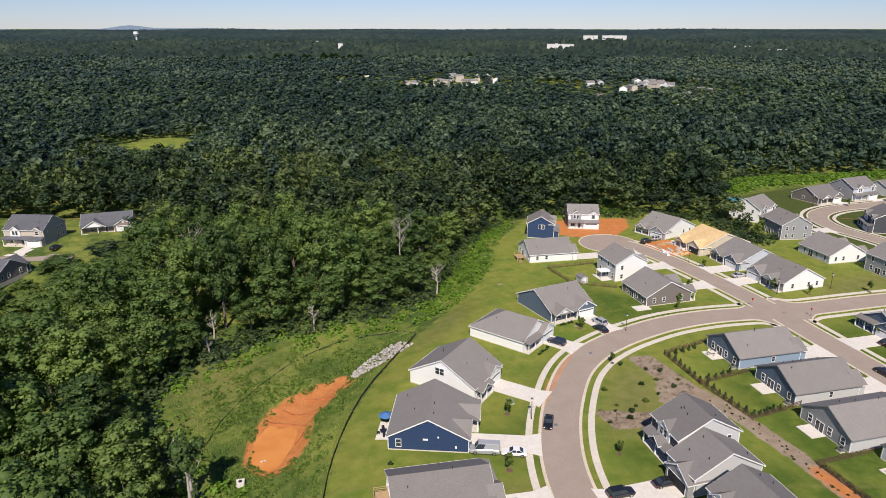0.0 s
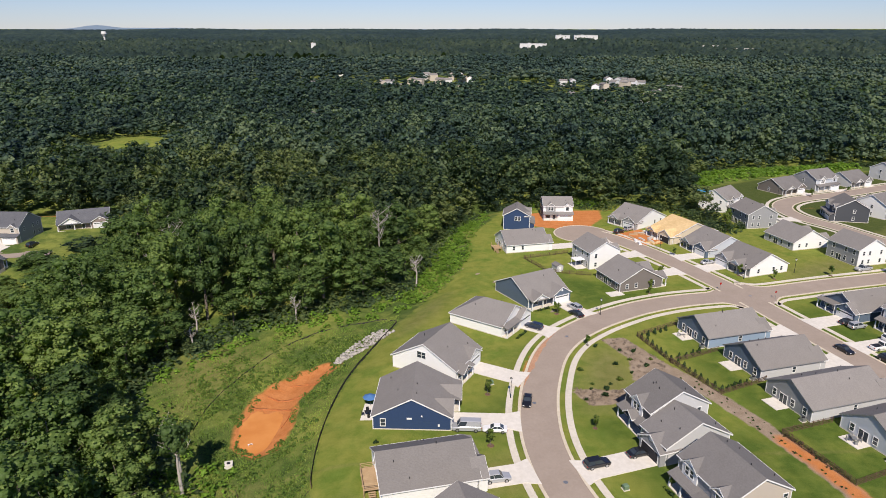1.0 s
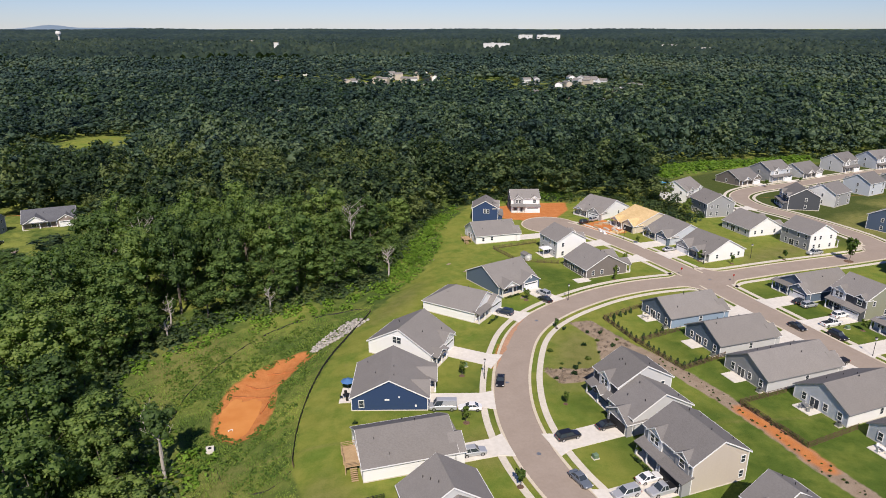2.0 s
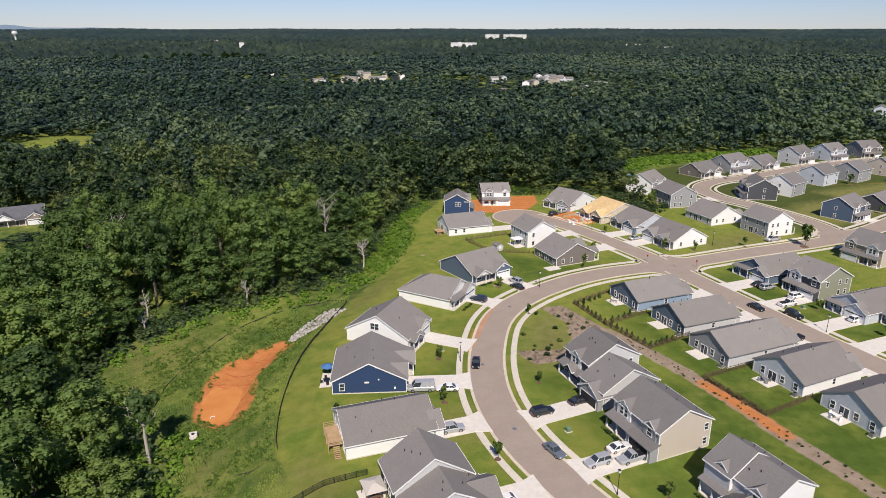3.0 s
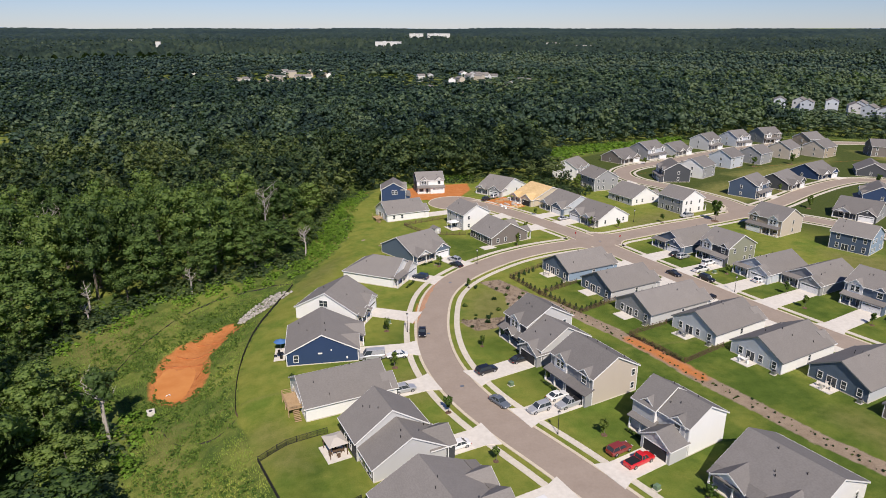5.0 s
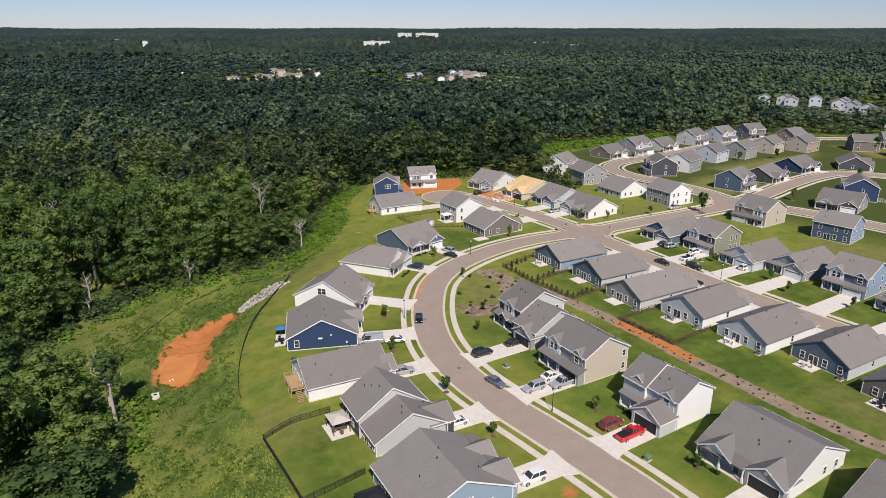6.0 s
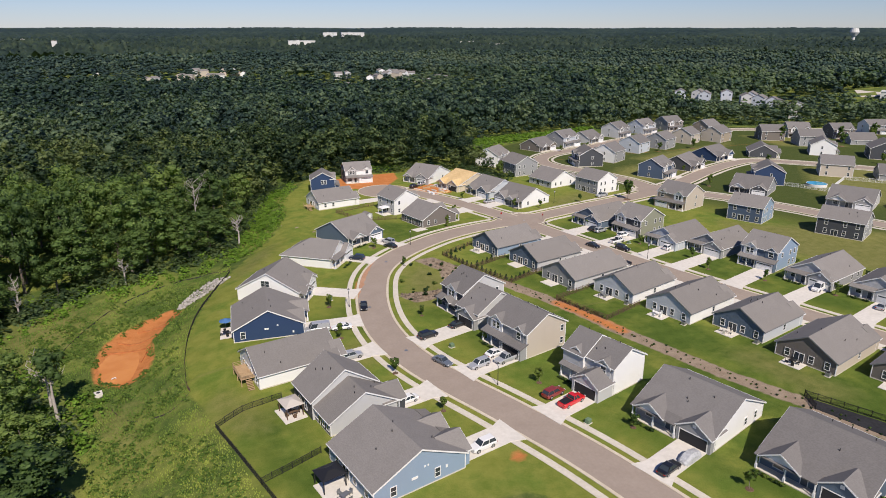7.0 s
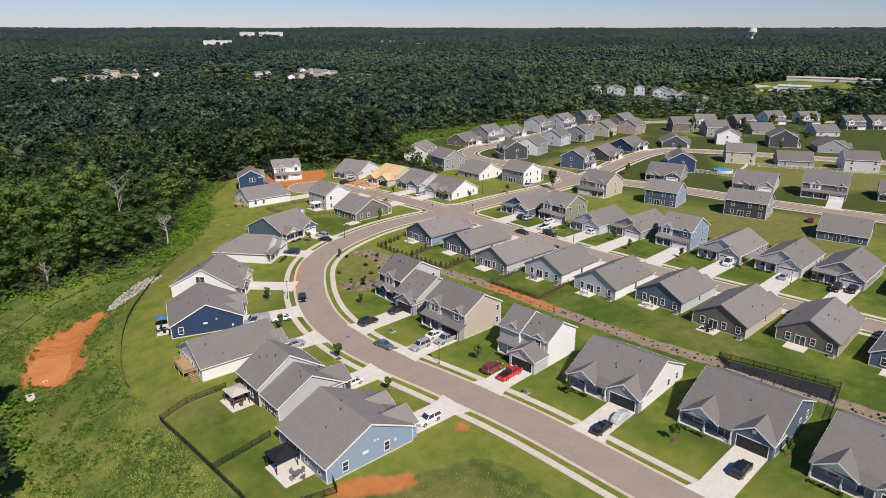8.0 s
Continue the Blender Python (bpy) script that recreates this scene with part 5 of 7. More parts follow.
def between(ring, n, seed):
    g = np.random.default_rng(seed)
    p = np.array(ring, float)
    lo, hi = p.min(0), p.max(0)
    q = g.uniform(lo, hi, (n, 2))
    return q[inside(q[:, 0], q[:, 1], ring) > 0].T


x, y = between([(-66, 128), (-52, 118), (-44, 100), (-36, 100), (-38, 80), (-60, 100), (-76, 126), (-70, 150), (-50, 170), (-29, 174), (-8, 190), (9, 240), (22, 270), (30, 266), (19, 236), (12, 200), (2, 176), (-6, 168), (-28, 158), (-46, 151), (-58, 138)], 2600, 3)
shrubs("vines", x, y, 0.8, 2.6, LEAF_VINE, "bright green vines and scrub along the edge of the woods")
x, y = between([(128, 290), (140, 304), (170, 321), (245, 344), (244, 356), (186, 366), (146, 338)], 1500, 4)
shrubs("vines", x, y, 1.0, 3.2, LEAF_VINE, "bright green vine-covered bank beyond the last street", 1.3, 20)
x, y = between([(40, 268), (80, 268), (84, 286), (55, 288), (36, 280)], 160, 5)
shrubs("vines", x, y, 1.0, 3.0, LEAF_VINE, "bright green scrub behind the last houses", 0.9)


x, y = between([(-12, 50), (-19, 80), (-23, 100), (-20, 130), (-10, 155), (-30, 156), (-46, 148), (-56, 132), (-48, 116), (-42, 98), (-36, 70), (-32, 45)], 9000, 6)
ok = (inside(x, y, POND) < -2) & (np.sin(x / 4 + np.sin(y / 6)) * np.cos(y / 5 + np.sin(x / 3)) > -0.45)
shrubs("meadow_bushes", x[ok], y[ok], 0.2, 0.75, LEAF_WEED, "low green weeds and bushes in the meadow", 0.34, 12)
e_ = np.random.default_rng(52)
rim = np.array(POND + POND[:1], float)
at = e_.integers(0, len(rim) - 1, 1500)
u_ = e_.uniform(0, 1, (1500, 1))
rim_at = rim[at] * (1 - u_) + rim[at + 1] * u_ + e_.normal(0, 0.9, (1500, 2))
rim_at = rim_at[(inside(rim_at[:, 0], rim_at[:, 1], POND) < 0.5) & (np.sin(rim_at[:, 0] * 1.1 + rim_at[:, 1] * 0.5) + np.sin(rim_at[:, 1] * 0.43) > 0.1)]
shrubs("rim_weeds", rim_at[:, 0], rim_at[:, 1], 0.12, 0.5, LEAF_WEED, "green weeds along the rim of the clay basin", 0.3, 9)
x, y = between([(-4, 172), (3, 178), (14, 196), (20, 232), (30, 258), (24, 262), (10, 236), (2, 200), (-8, 184)], 900, 8)
shrubs("vines", x, y, 0.5, 1.6, LEAF_VINE, "bright green vines on the bank above the lawn", 0.6, 24)
# undergrowth that closes the edge of the woods
g_ = np.random.default_rng(31)
ring_ = np.array(OPEN_LAND[1:37], float)
ux, uy = [], []
for (ax, ay), (bx, by) in zip(ring_[:-1], ring_[1:]):
    L_ = math.hypot(bx - ax, by - ay)
    nx_, ny_ = -(by - ay) / L_, (bx - ax) / L_
    for _ in range(int(L_ * (1.5 if ay < 262 and ax < 100 else 0.8))):
        t, o = g_.uniform(0, 1), g_.uniform(0, 12)
        s_ = 1 if float(inside(np.array([(ax + bx) / 2 + nx_]), np.array([(ay + by) / 2 + ny_]), OPEN_LAND)[0]) < 0 else -1
        ux.append(ax + (bx - ax) * t + s_ * nx_ * o)
        uy.append(ay + (by - ay) * t + s_ * ny_ * o)
shrubs("undergrowth", np.array(ux), np.array(uy), 1.6, 4.2, LEAF_MID, "dense dark undergrowth at the foot of the trees", 0.95, 50)


def tufts(name, ring, n, size, seed, label, avoid=(), fade=0.0):
    g = np.random.default_rng(seed)
    x, y = between(ring, n, seed)
    ok = (inside(x, y, POND) < -1.2) & (inside(x, y, ring) > fade * g.uniform(0, 1, len(x)) ** 2)
    for r in avoid:
        ok &= inside(x, y, r) < 0
    x, y = x[ok], y[ok]
    k = len(x)
    s = size * g.uniform(0.5, 1.4, k)
    a = g.uniform(-1.5, 1.5, k)
    ux, uy = np.cos(a) * s * 0.3, np.sin(a) * s * 0.3
    z = height(x, y)
    lx, ly = g.normal(0, 0.25, k) * s, g.normal(0, 0.25, k) * s
    v = np.stack([np.stack([x - ux, y - uy, z - 0.1], -1), np.stack([x + ux, y + uy, z - 0.1], -1), np.stack([x + ux * 0.7 + lx, y + uy * 0.7 + ly, z + s * 0.9], -1), np.stack([x - ux * 0.7 + lx, y - uy * 0.7 + ly, z + s * 0.7], -1)], 1).reshape(-1, 3)
    b = np.arange(k)[:, None] * 4
    patch = 0.5 + 0.32 * np.sin(x / 5 + 1.7 * np.sin(y / 7)) * np.cos(y / 6 + np.sin(x / 4)) + 0.3 * np.sin(x / 2.3 + np.sin(y / 3)) * np.cos(y / 2.9)
    t = np.clip(patch * 0.85 + 0.42 * (1 - step(60, 95, y)) + g.normal(0.0, 0.1, k), 0, 1)
    tagged(new(name, raw(name, v, np.concatenate([b + [0, 1, 2], b + [0, 2, 3]]), MEADOW, np.repeat(t, 4), normal=np.repeat(unit(np.stack([lx, ly, s * 1.6], -1)), 4, axis=0))), label, "grass", kind="stuff")


MEAD = [(-9, 44), (-16, 74), (-20.5, 90), (-20.4, 105), (-18.7, 120), (-14.4, 136), (-7.6, 154), (-6, 166), (-28, 160), (-46, 152), (-60, 140), (-62, 126), (-52, 116), (-42, 100), (-37, 70), (-33, 40), (-31, 10), (-9, 10)]
tufts("meadow_grass", MEAD, 70000, 0.30, 11, "tall uncut meadow grass round the basin")
tufts("meadow_grass", [(-9, 5), (-9, 40), (2, 37), (26, 36), (30, 32), (37, 8)], 9000, 0.24, 12, "uncut grass on the vacant lot", fade=12.0)

# a tall thin tree with a bare pale trunk at the meadow's edge
v, f, t, w = crown(np.random.default_rng(401), 12, 700, 0.5, ICO0, 3.6, 15.5, 8.5)
tr = thing("tree", pose(-43.5, 93, h1(-43.5, 93) - 0.2), "tall thin tree with a pale bare trunk", "tree", "trees of the creek woods")
part("crown", raw("crown", v, f, LEAF, t, normal=w), None, tr)
part("trunk", trunk(random.Random(77), 15, 8, 0.3, DEADBARK, 7, 2.4), None, tr)
x, y = np.concatenate([between(r, 170, 40 + k) for k, r in enumerate(BEDS)], 1)
shrubs("dry_brush", x, y, 0.2, 0.6, BRUSHPILE, "low dry brush and cut stems in mulched beds", 0.3, 14)

# ---- vehicles ----
PAINT = {}


def paint(key):
    if key not in PAINT:
        c = dict(white=(0.72, 0.72, 0.72), black=(0.012, 0.012, 0.014), silver=(0.42, 0.43, 0.45), grey=(0.13, 0.14, 0.15), red=(0.55, 0.015, 0.02), maroon=(0.22, 0.03, 0.025), navy=(0.016, 0.024, 0.05), bluegrey=(0.15, 0.175, 0.21))[key]
        m = Mat("car_paint_" + key, 0.28, 0.25 if key in ("silver", "grey", "bluegrey") else 0.0, 0.5).color(c)
        m.b.inputs["Coat Weight"].default_value = 0.6
        PAINT[key] = m.m
    return PAINT[key]


WHEEL = {}


def wheel(parent, x, y, r=0.34):
    if r not in WHEEL:
        s = Mesh().tube((0, -0.11, 0), (0, 0.11, 0), r, r, 16)
        q = Mesh().tube((0, -0.118, 0), (0, 0.118, 0), r * 0.62, r * 0.62, 10)
        WHEEL[r] = (s.data("tyre", RUBBER), q.data("rim", RIM))
    w = part("wheel", WHEEL[r][0], None, parent)
    w.matrix_basis = pose(x, y, r)
    part("rim", WHEEL[r][1], None, w)


CAR = {}


def car(x, y, heading, kind, colour, label, z=None):
    """kind: sedan, suv, pickup, van. heading: the way the nose points."""
    L, W, H, belt = dict(sedan=(4.75, 1.82, 1.45, 0.92), suv=(4.75, 1.9, 1.75, 1.08), pickup=(5.85, 2.0, 1.88, 1.12), van=(5.7, 2.05, 2.3, 1.25))[kind]
    g = thing("car" if kind in ("sedan", "suv") else kind + ("_truck" if kind == "pickup" else ""), pose(x, y, (0.09 if z is None else z) + h1(x, y), 0, 0, heading), label, "car" if kind != "pickup" else "pickup truck", "parked cars")
    if (kind, colour) not in CAR:
        h, w = L / 2, W / 2
        b = Mesh()

        def ring(px, ww, zb, zt):
            return [(px, -ww * 0.9, zb), (px, -ww, zb + 0.16), (px, -ww, zt - 0.14), (px, -ww * 0.88, zt), (px, ww * 0.88, zt), (px, ww, zt - 0.14), (px, ww, zb + 0.16), (px, ww * 0.9, zb)]
        nose = belt - (0.2 if kind != "van" else 0.3)
        secs = [(-h, w * 0.86, 0.34, belt - 0.12), (-h + 0.25, w * 0.97, 0.26, belt - 0.02), (-h * 0.4, w, 0.24, belt), (h * 0.25, w, 0.24, belt), (h * 0.5, w * 0.99, 0.24, belt - 0.04), (h - 0.3, w * 0.95, 0.26, nose), (h, w * 0.8, 0.34, nose - 0.14)]
        rings = [ring(*q) for q in secs]
        n = len(b.v)
        pts = [p for r_ in rings for p in r_]
        fs = []
        for i in range(len(rings) - 1):
            for j in range(8):
                fs.append((i * 8 + j, i * 8 + (j + 1) % 8, (i + 1) * 8 + (j + 1) % 8, (i + 1) * 8 + j))
        fs += [tuple(range(8)), tuple(range(len(pts) - 8, len(pts)))[::-1]]
        b.add(pts, fs)
        c0, c1, t0, t1 = dict(sedan=(-h * 0.72, h * 0.38, -h * 0.40, h * 0.08), suv=(-h * 0.95, h * 0.42, -h * 0.82, h * 0.14), pickup=(-h * 0.12, h * 0.5, -h * 0.06, h * 0.26), van=(-h * 0.97, h * 0.66, -h * 0.95, h * 0.42))[kind]
        low = [(c0, -w * 0.9, belt - 0.03), (c1, -w * 0.9, belt - 0.03), (c1, w * 0.9, belt - 0.03), (c0, w * 0.9, belt - 0.03)]
        top = [(t0, -w * 0.72, H - 0.06), (t1, -w * 0.72, H - 0.06), (t1, w * 0.72, H - 0.06), (t0, w * 0.72, H - 0.06)]
        glass = Mesh().loft(low, top)
        roof = Mesh().loft([(t0 - 0.05, -w * 0.76, H - 0.07), (t1 + 0.05, -w * 0.76, H - 0.07), (t1 + 0.05, w * 0.76, H - 0.07), (t0 - 0.05, w * 0.76, H - 0.07)], [(t0 + 0.1, -w * 0.66, H), (t1 - 0.1, -w * 0.66, H), (t1 - 0.1, w * 0.66, H), (t0 + 0.1, w * 0.66, H)])
        bars = [Mesh().tube(low[k], top[k], 0.06, 0.05, 5) for k in range(4)]
        for sy in (-1, 1):
            bars.append(Mesh().tube(((c0 + c1) / 2, sy * w * 0.905, belt - 0.03), ((t0 + t1) / 2, sy * w * 0.725, H - 0.06), 0.06, 0.05, 5))
        panel = None
        if kind == "van":
            panel = Mesh()
            for sy in (-1, 1):
                panel.loft([(c0 + 0.1, sy * w * 0.905, belt), (c0 + (c1 - c0) * 0.66, sy * w * 0.905, belt), (t0 + (t1 - t0) * 0.66, sy * w * 0.735, H - 0.1), (t0 + 0.05, sy * w * 0.735, H - 0.1)],
                           [(c0 + 0.1, sy * w * 0.93, belt), (c0 + (c1 - c0) * 0.66, sy * w * 0.93, belt), (t0 + (t1 - t0) * 0.66, sy * w * 0.76, H - 0.1), (t0 + 0.05, sy * w * 0.76, H - 0.1)])
        bed = Mesh().box(-h + 0.2, -h * 0.16, -w * 0.8, w * 0.8, belt - 0.02, belt + 0.03) if kind == "pickup" else None
        pm = paint(colour)
        lamp = lambda px, sy: Mesh().box(px - 0.05, px + 0.05, sy * w * 0.72 - 0.17, sy * w * 0.72 + 0.17, belt - 0.36, belt - 0.2)
        CAR[(kind, colour)] = [("body", b.data("body", pm)), ("cabin_glass", glass.data("cabin_glass", GLASS)), ("roof", roof.data("roof", pm)), *[("pillar", q.data("pillar", pm)) for q in bars]] + \
            ([("side_panel", panel.data("side_panel", pm))] if panel else []) + ([("load_bed", bed.data("load_bed", BLACK))] if bed else []) + \
            [("headlight", lamp(h - 0.02, sy).data("headlight", LAMPCLEAR)) for sy in (-1, 1)] + [("tail_light", lamp(-h + 0.02, sy).data("tail_light", REDLAMP)) for sy in (-1, 1)]
    for nm, me_ in CAR[(kind, colour)]:
        part(nm, me_, None, g)
    h, w = L / 2, W / 2
    for sx in (-0.62, 0.62):
        for sy in (-1, 1):
            wheel(g, sx * h, sy * (w - 0.1), 0.34 if kind == "sedan" else 0.38)
    return g


car(21.1, 112.8, -103, "sedan", "black", "black sedan driving down the curved street", 0.05)
car(28.8, 79.4, -68, "sedan", "bluegrey", "blue-grey sedan parked at the kerb", 0.05)
car(7.8, 103.6, 175, "van", "silver", "silver panel van parked on a driveway")
car(13.2, 102.9, 175, "sedan", "white", "white sedan parked behind the silver van")
car(11.9, 88.4, 8, "suv", "silver", "silver estate car beside a grey house")
car(17.1, 68.0, 193, "sedan", "white", "white sedan on a concrete driveway")
car(24.3, 50.2, 193, "suv", "white", "white sport utility vehicle on a driveway")
car(30.1, 91.6, 15, "suv", "black", "black sport utility vehicle across the sidewalk")
car(38.6, 94.4, 15, "sedan", "black", "black sedan before an open garage")
car(40.4, 78.6, 15, "sedan", "white", "white sedan before an open garage")
car(41.6, 75.5, 195, "pickup", "silver", "silver pickup truck before an open garage")
car(35.2, 75.3, 195, "suv", "silver", "silver estate car at the end of a driveway")
car(43.5, 60.1, 17, "suv", "maroon", "dark red sport utility vehicle on a driveway")
car(45.2, 56.5, 17, "pickup", "red", "bright red pickup truck on a driveway")
car(48.8, 34.2, 18, "sedan", "black", "black sedan on a concrete driveway")
car(60.0, 15.7, 16, "suv", "black", "black sport utility vehicle on a wide driveway")
car(100.9, 132.4, -76, "sedan", "black", "black sedan on the second street", 0.05)
car(107.6, 126.3, -76, "suv", "black", "black off-road vehicle parked at the kerb", 0.05)
car(110.6, 133.3, 14, "pickup", "white", "white pickup truck on a driveway")
car(116.2, 137.8, 14, "suv", "white", "white sport utility vehicle before a garage")
car(121.6, 121.5, 14, "suv", "white", "white sport utility vehicle on a driveway")
car(111.4, 147.6, 14, "sedan", "black", "black sedan beside a silver car")
car(112.2, 144.9, 14, "suv", "silver", "silver estate car on a driveway")
car(135.7, 79.7, 194, "van", "white", "white passenger van on a driveway")
car(139.5, 65.2, 16, "sedan", "silver", "silver sedan on a wide driveway")
car(143.6, 53.4, 196, "suv", "black", "black sport utility vehicle on a driveway")
car(146.8, 51.0, 196, "pickup", "black", "black pickup truck on a driveway")
car(98.4, 113.6, 194, "pickup", "black", "black pickup truck beside a grey house")
car(75.0, 229.6, 35, "suv", "black", "black sport utility vehicle at the turning circle")
car(79.9, 233.1, 35, "suv", "silver", "silver estate car before a garage")
car(94.2, 194.6, 15, "sedan", "silver", "silver sedan on a driveway")
car(28.5, 148.0, 143, "suv", "navy", "dark blue sport utility vehicle on a driveway")
car(41.3, 155.6, 118, "sedan", "black", "black sedan on a driveway")
car(41.9, 159.9, 118, "suv", "silver", "silver estate car beside a black sedan")
car(197.5, 96.2, 30, "suv", "maroon", "dark red car on a driveway behind a house")
car(141.5, 186.5, -165, "pickup", "silver", "silver pickup truck behind a house")
car(-138.5, 222, 80, "suv", "black", "black car on a pale driveway")
# a car under a silver cover
cv = Mesh()
hs_ = [(-2.3, 0.5, 0.55), (-1.9, 0.86, 0.95), (-0.9, 0.9, 1.35), (0.3, 0.9, 1.4), (1.1, 0.92, 1.05), (2.0, 0.85, 0.85), (2.35, 0.5, 0.5)]
pts, fs = [], []
for px, ww, zt in hs_:
    pts += [(px, -ww - 0.12, 0.05), (px, -ww, zt * 0.6), (px, -ww * 0.6, zt), (px, ww * 0.6, zt), (px, ww, zt * 0.6), (px, ww + 0.12, 0.05)]
for i in range(len(hs_) - 1):
    for j in range(6):
        fs.append((i * 6 + j, i * 6 + (j + 1) % 6, (i + 1) * 6 + (j + 1) % 6, (i + 1) * 6 + j))
fs += [(0, 1, 2, 3, 4, 5), tuple(range(36, 42))[::-1]]
cover = Mesh().add(pts, fs).data("covered_car", mottled("silver_cover", (0.36, 0.37, 0.39), (0.60, 0.61, 0.63), 2.5, 0.4, 1.0, 0.15))
ob = tagged(new("covered_car", cover), "car under a wrinkled silver cover on a driveway", "car", "parked cars")
ob.matrix_basis = pose(53.8, 35.3, 0.16, 0, 0, 18)


# ---- fences ----
def fence(points, h, label, mat, gap=2.4, rails=3, pickets=0.16, name="fence", stuff=True):
    """Posts, rails and thin pickets along a line of points on the ground."""
    f = thing(name, pose(0, 0, 0), label, "fence")
    pk = Mesh()
    for (ax, ay), (bx, by) in zip(points, points[1:]):
        n = max(1, round(math.hypot(bx - ax, by - ay) / gap))
        for i in range(n):
            p = (ax + (bx - ax) * i / n, ay + (by - ay) * i / n)
            q = (ax + (bx - ax) * (i + 1) / n, ay + (by - ay) * (i + 1) / n)
            zp, zq = h1(*p), h1(*q)
            part("post", Mesh().box(p[0] - 0.05, p[0] + 0.05, p[1] - 0.05, p[1] + 0.05, zp - 0.3, zp + h + 0.08), mat, f)
            for k in range(rails):
                u = 0.12 + (h - 0.2) * k / max(1, rails - 1)
                part("rail", Mesh().tube((*p, zp + u), (*q, zq + u), 0.04, 0.04, 4), mat, f)
            if pickets:
                m_ = round(gap / pickets)
                for j in range(1, m_):
                    t = j / m_
                    x, y, z = p[0] + (q[0] - p[0]) * t, p[1] + (q[1] - p[1]) * t, zp + (zq - zp) * t
                    pk.box(x - 0.018, x + 0.018, y - 0.018, y + 0.018, z + 0.05, z + h)
    bx, by = points[-1]
    part("post", Mesh().box(bx - 0.05, bx + 0.05, by - 0.05, by + 0.05, h1(bx, by) - 0.3, h1(bx, by) + h + 0.08), mat, f)
    if pickets:
        tagged(part("picket_panel", pk, mat, f), kind="stuff")
    return f


fence([(53.7, 142.3), (57.1, 128.7), (62.7, 114.3), (75, 119.5)], 1.3, "dark wooden post and rail fence round a back yard", DARKWOOD, 2.4, 4, 0.3)
fence([(57.1, 128.2), (70.6, 133.8)], 1.3, "dark wooden fence between two back yards", DARKWOOD, 2.4, 4, 0.3)
fence([(53.7, 142.3), (66.6, 149.0)], 1.3, "dark wooden fence beside the corner house", DARKWOOD, 2.4, 4, 0.3)
fence([(80, 103.3), (68.0, 99.8), (72.7, 84.7), (85.6, 89.3)], 1.35, "dark fence with hedge round a back yard", DARKWOOD, 2.4, 4, 0.3)
fence([(-4.1, 78.0), (-11.3, 76.2), (-16.1, 73.8), (-10.6, 54.4), (-8.2, 46.2), (-7.0, 40.5), (4.4, 40.4), (4.7, 43.2)], 1.25, "black metal picket fence round two back yards", BLACK, 2.0, 2, 0.14)
fence([(-10.6, 54.4), (-5.6, 56.5), (-0.6, 58.8)], 1.25, "black metal picket fence between two back yards", BLACK, 2.0, 2, 0.14)
fence([(50.5, 207.1), (34.4, 201.9), (40.1, 188.7), (53.0, 185.3)], 1.2, "dark wooden fence round a sloping yard", DARKWOOD, 2.4, 4, 0.3)
fence([(87.3, 42.6), (97.2, 23.4), (91.6, 20.8), (84.4, 17.6)], 1.3, "black metal picket fence round a dark bed", BLACK, 2.2, 2, 0.16)
fence([(87.3, 42.6), (85.2, 38.5)], 1.3, "short black metal picket fence", BLACK, 2.2, 2, 0.16)
fence([(227, 175), (235, 158), (262, 172)], 1.7, "white vinyl fence round a pool", TRIM, 2.4, 2, 0.2)
fence([(262, 172), (281, 150), (300, 128)], 1.7, "white vinyl fence behind a row of yards", TRIM, 2.4, 2, 0.25)
SILT = plain("silt_cloth", (0.03, 0.03, 0.032), 0.9)


def silt_fence(points, label, h=0.75):
    f = thing("silt_fence", pose(0, 0, 0), label, "fence")
    line = smooth(points, 6)
    cloth = Mesh()
    rows = []
    for i, (ax, ay) in enumerate(line):
        za, sag = h1(ax, ay), 0.06 * math.sin(i * 1.7)
        rows += [(ax, ay, za - 0.2), (ax, ay, za + h + sag), (ax + 0.03, ay + 0.02, za + h + sag), (ax + 0.03, ay + 0.02, za - 0.2)]
        part("stake", Mesh().box(ax - 0.03, ax + 0.03, ay - 0.03, ay + 0.03, za - 0.2, za + h + 0.25), DARKWOOD, f)
    cloth.add(rows, [(4 * i + j, 4 * i + 4 + j, 4 * i + 5 + j, 4 * i + 1 + j) for i in range(len(line) - 1) for j in range(3)])
    part("cloth", cloth, SILT, f)


silt_fence([(-20.0, 89.5), (-20.6, 93), (-20.6, 105), (-19, 119.6), (-14.8, 135.8), (-8, 155), (-7.5, 159.9)], "sagging black silt fence along the basin")
silt_fence([(-7.5, 159.9), (-13.2, 164.1), (-27.9, 158.3), (-37.7, 147.4), (-44.0, 133.8), (-47.5, 122.1), (-48, 112)], "low black silt fence in tall grass", 0.3)
silt_fence([(-20.0, 89.5), (-24, 86), (-31, 88), (-36, 97)], "low black silt fence beyond the lawn", 0.12)

# broken stone at the basin's inlet
rr_ = random.Random(5)
stones = []
for k in range(6):
    v = ICO0[0] * np.random.default_rng(k).uniform(0.7, 1.2, (12, 1)) * [1, 0.8, 0.6]
    stones.append(raw("stone", v, ICO0[1], RIPRAP))
pile = thing("stone_apron", pose(0, 0, 0), "pile of broken grey stone at the inlet", "stones")
n = 0
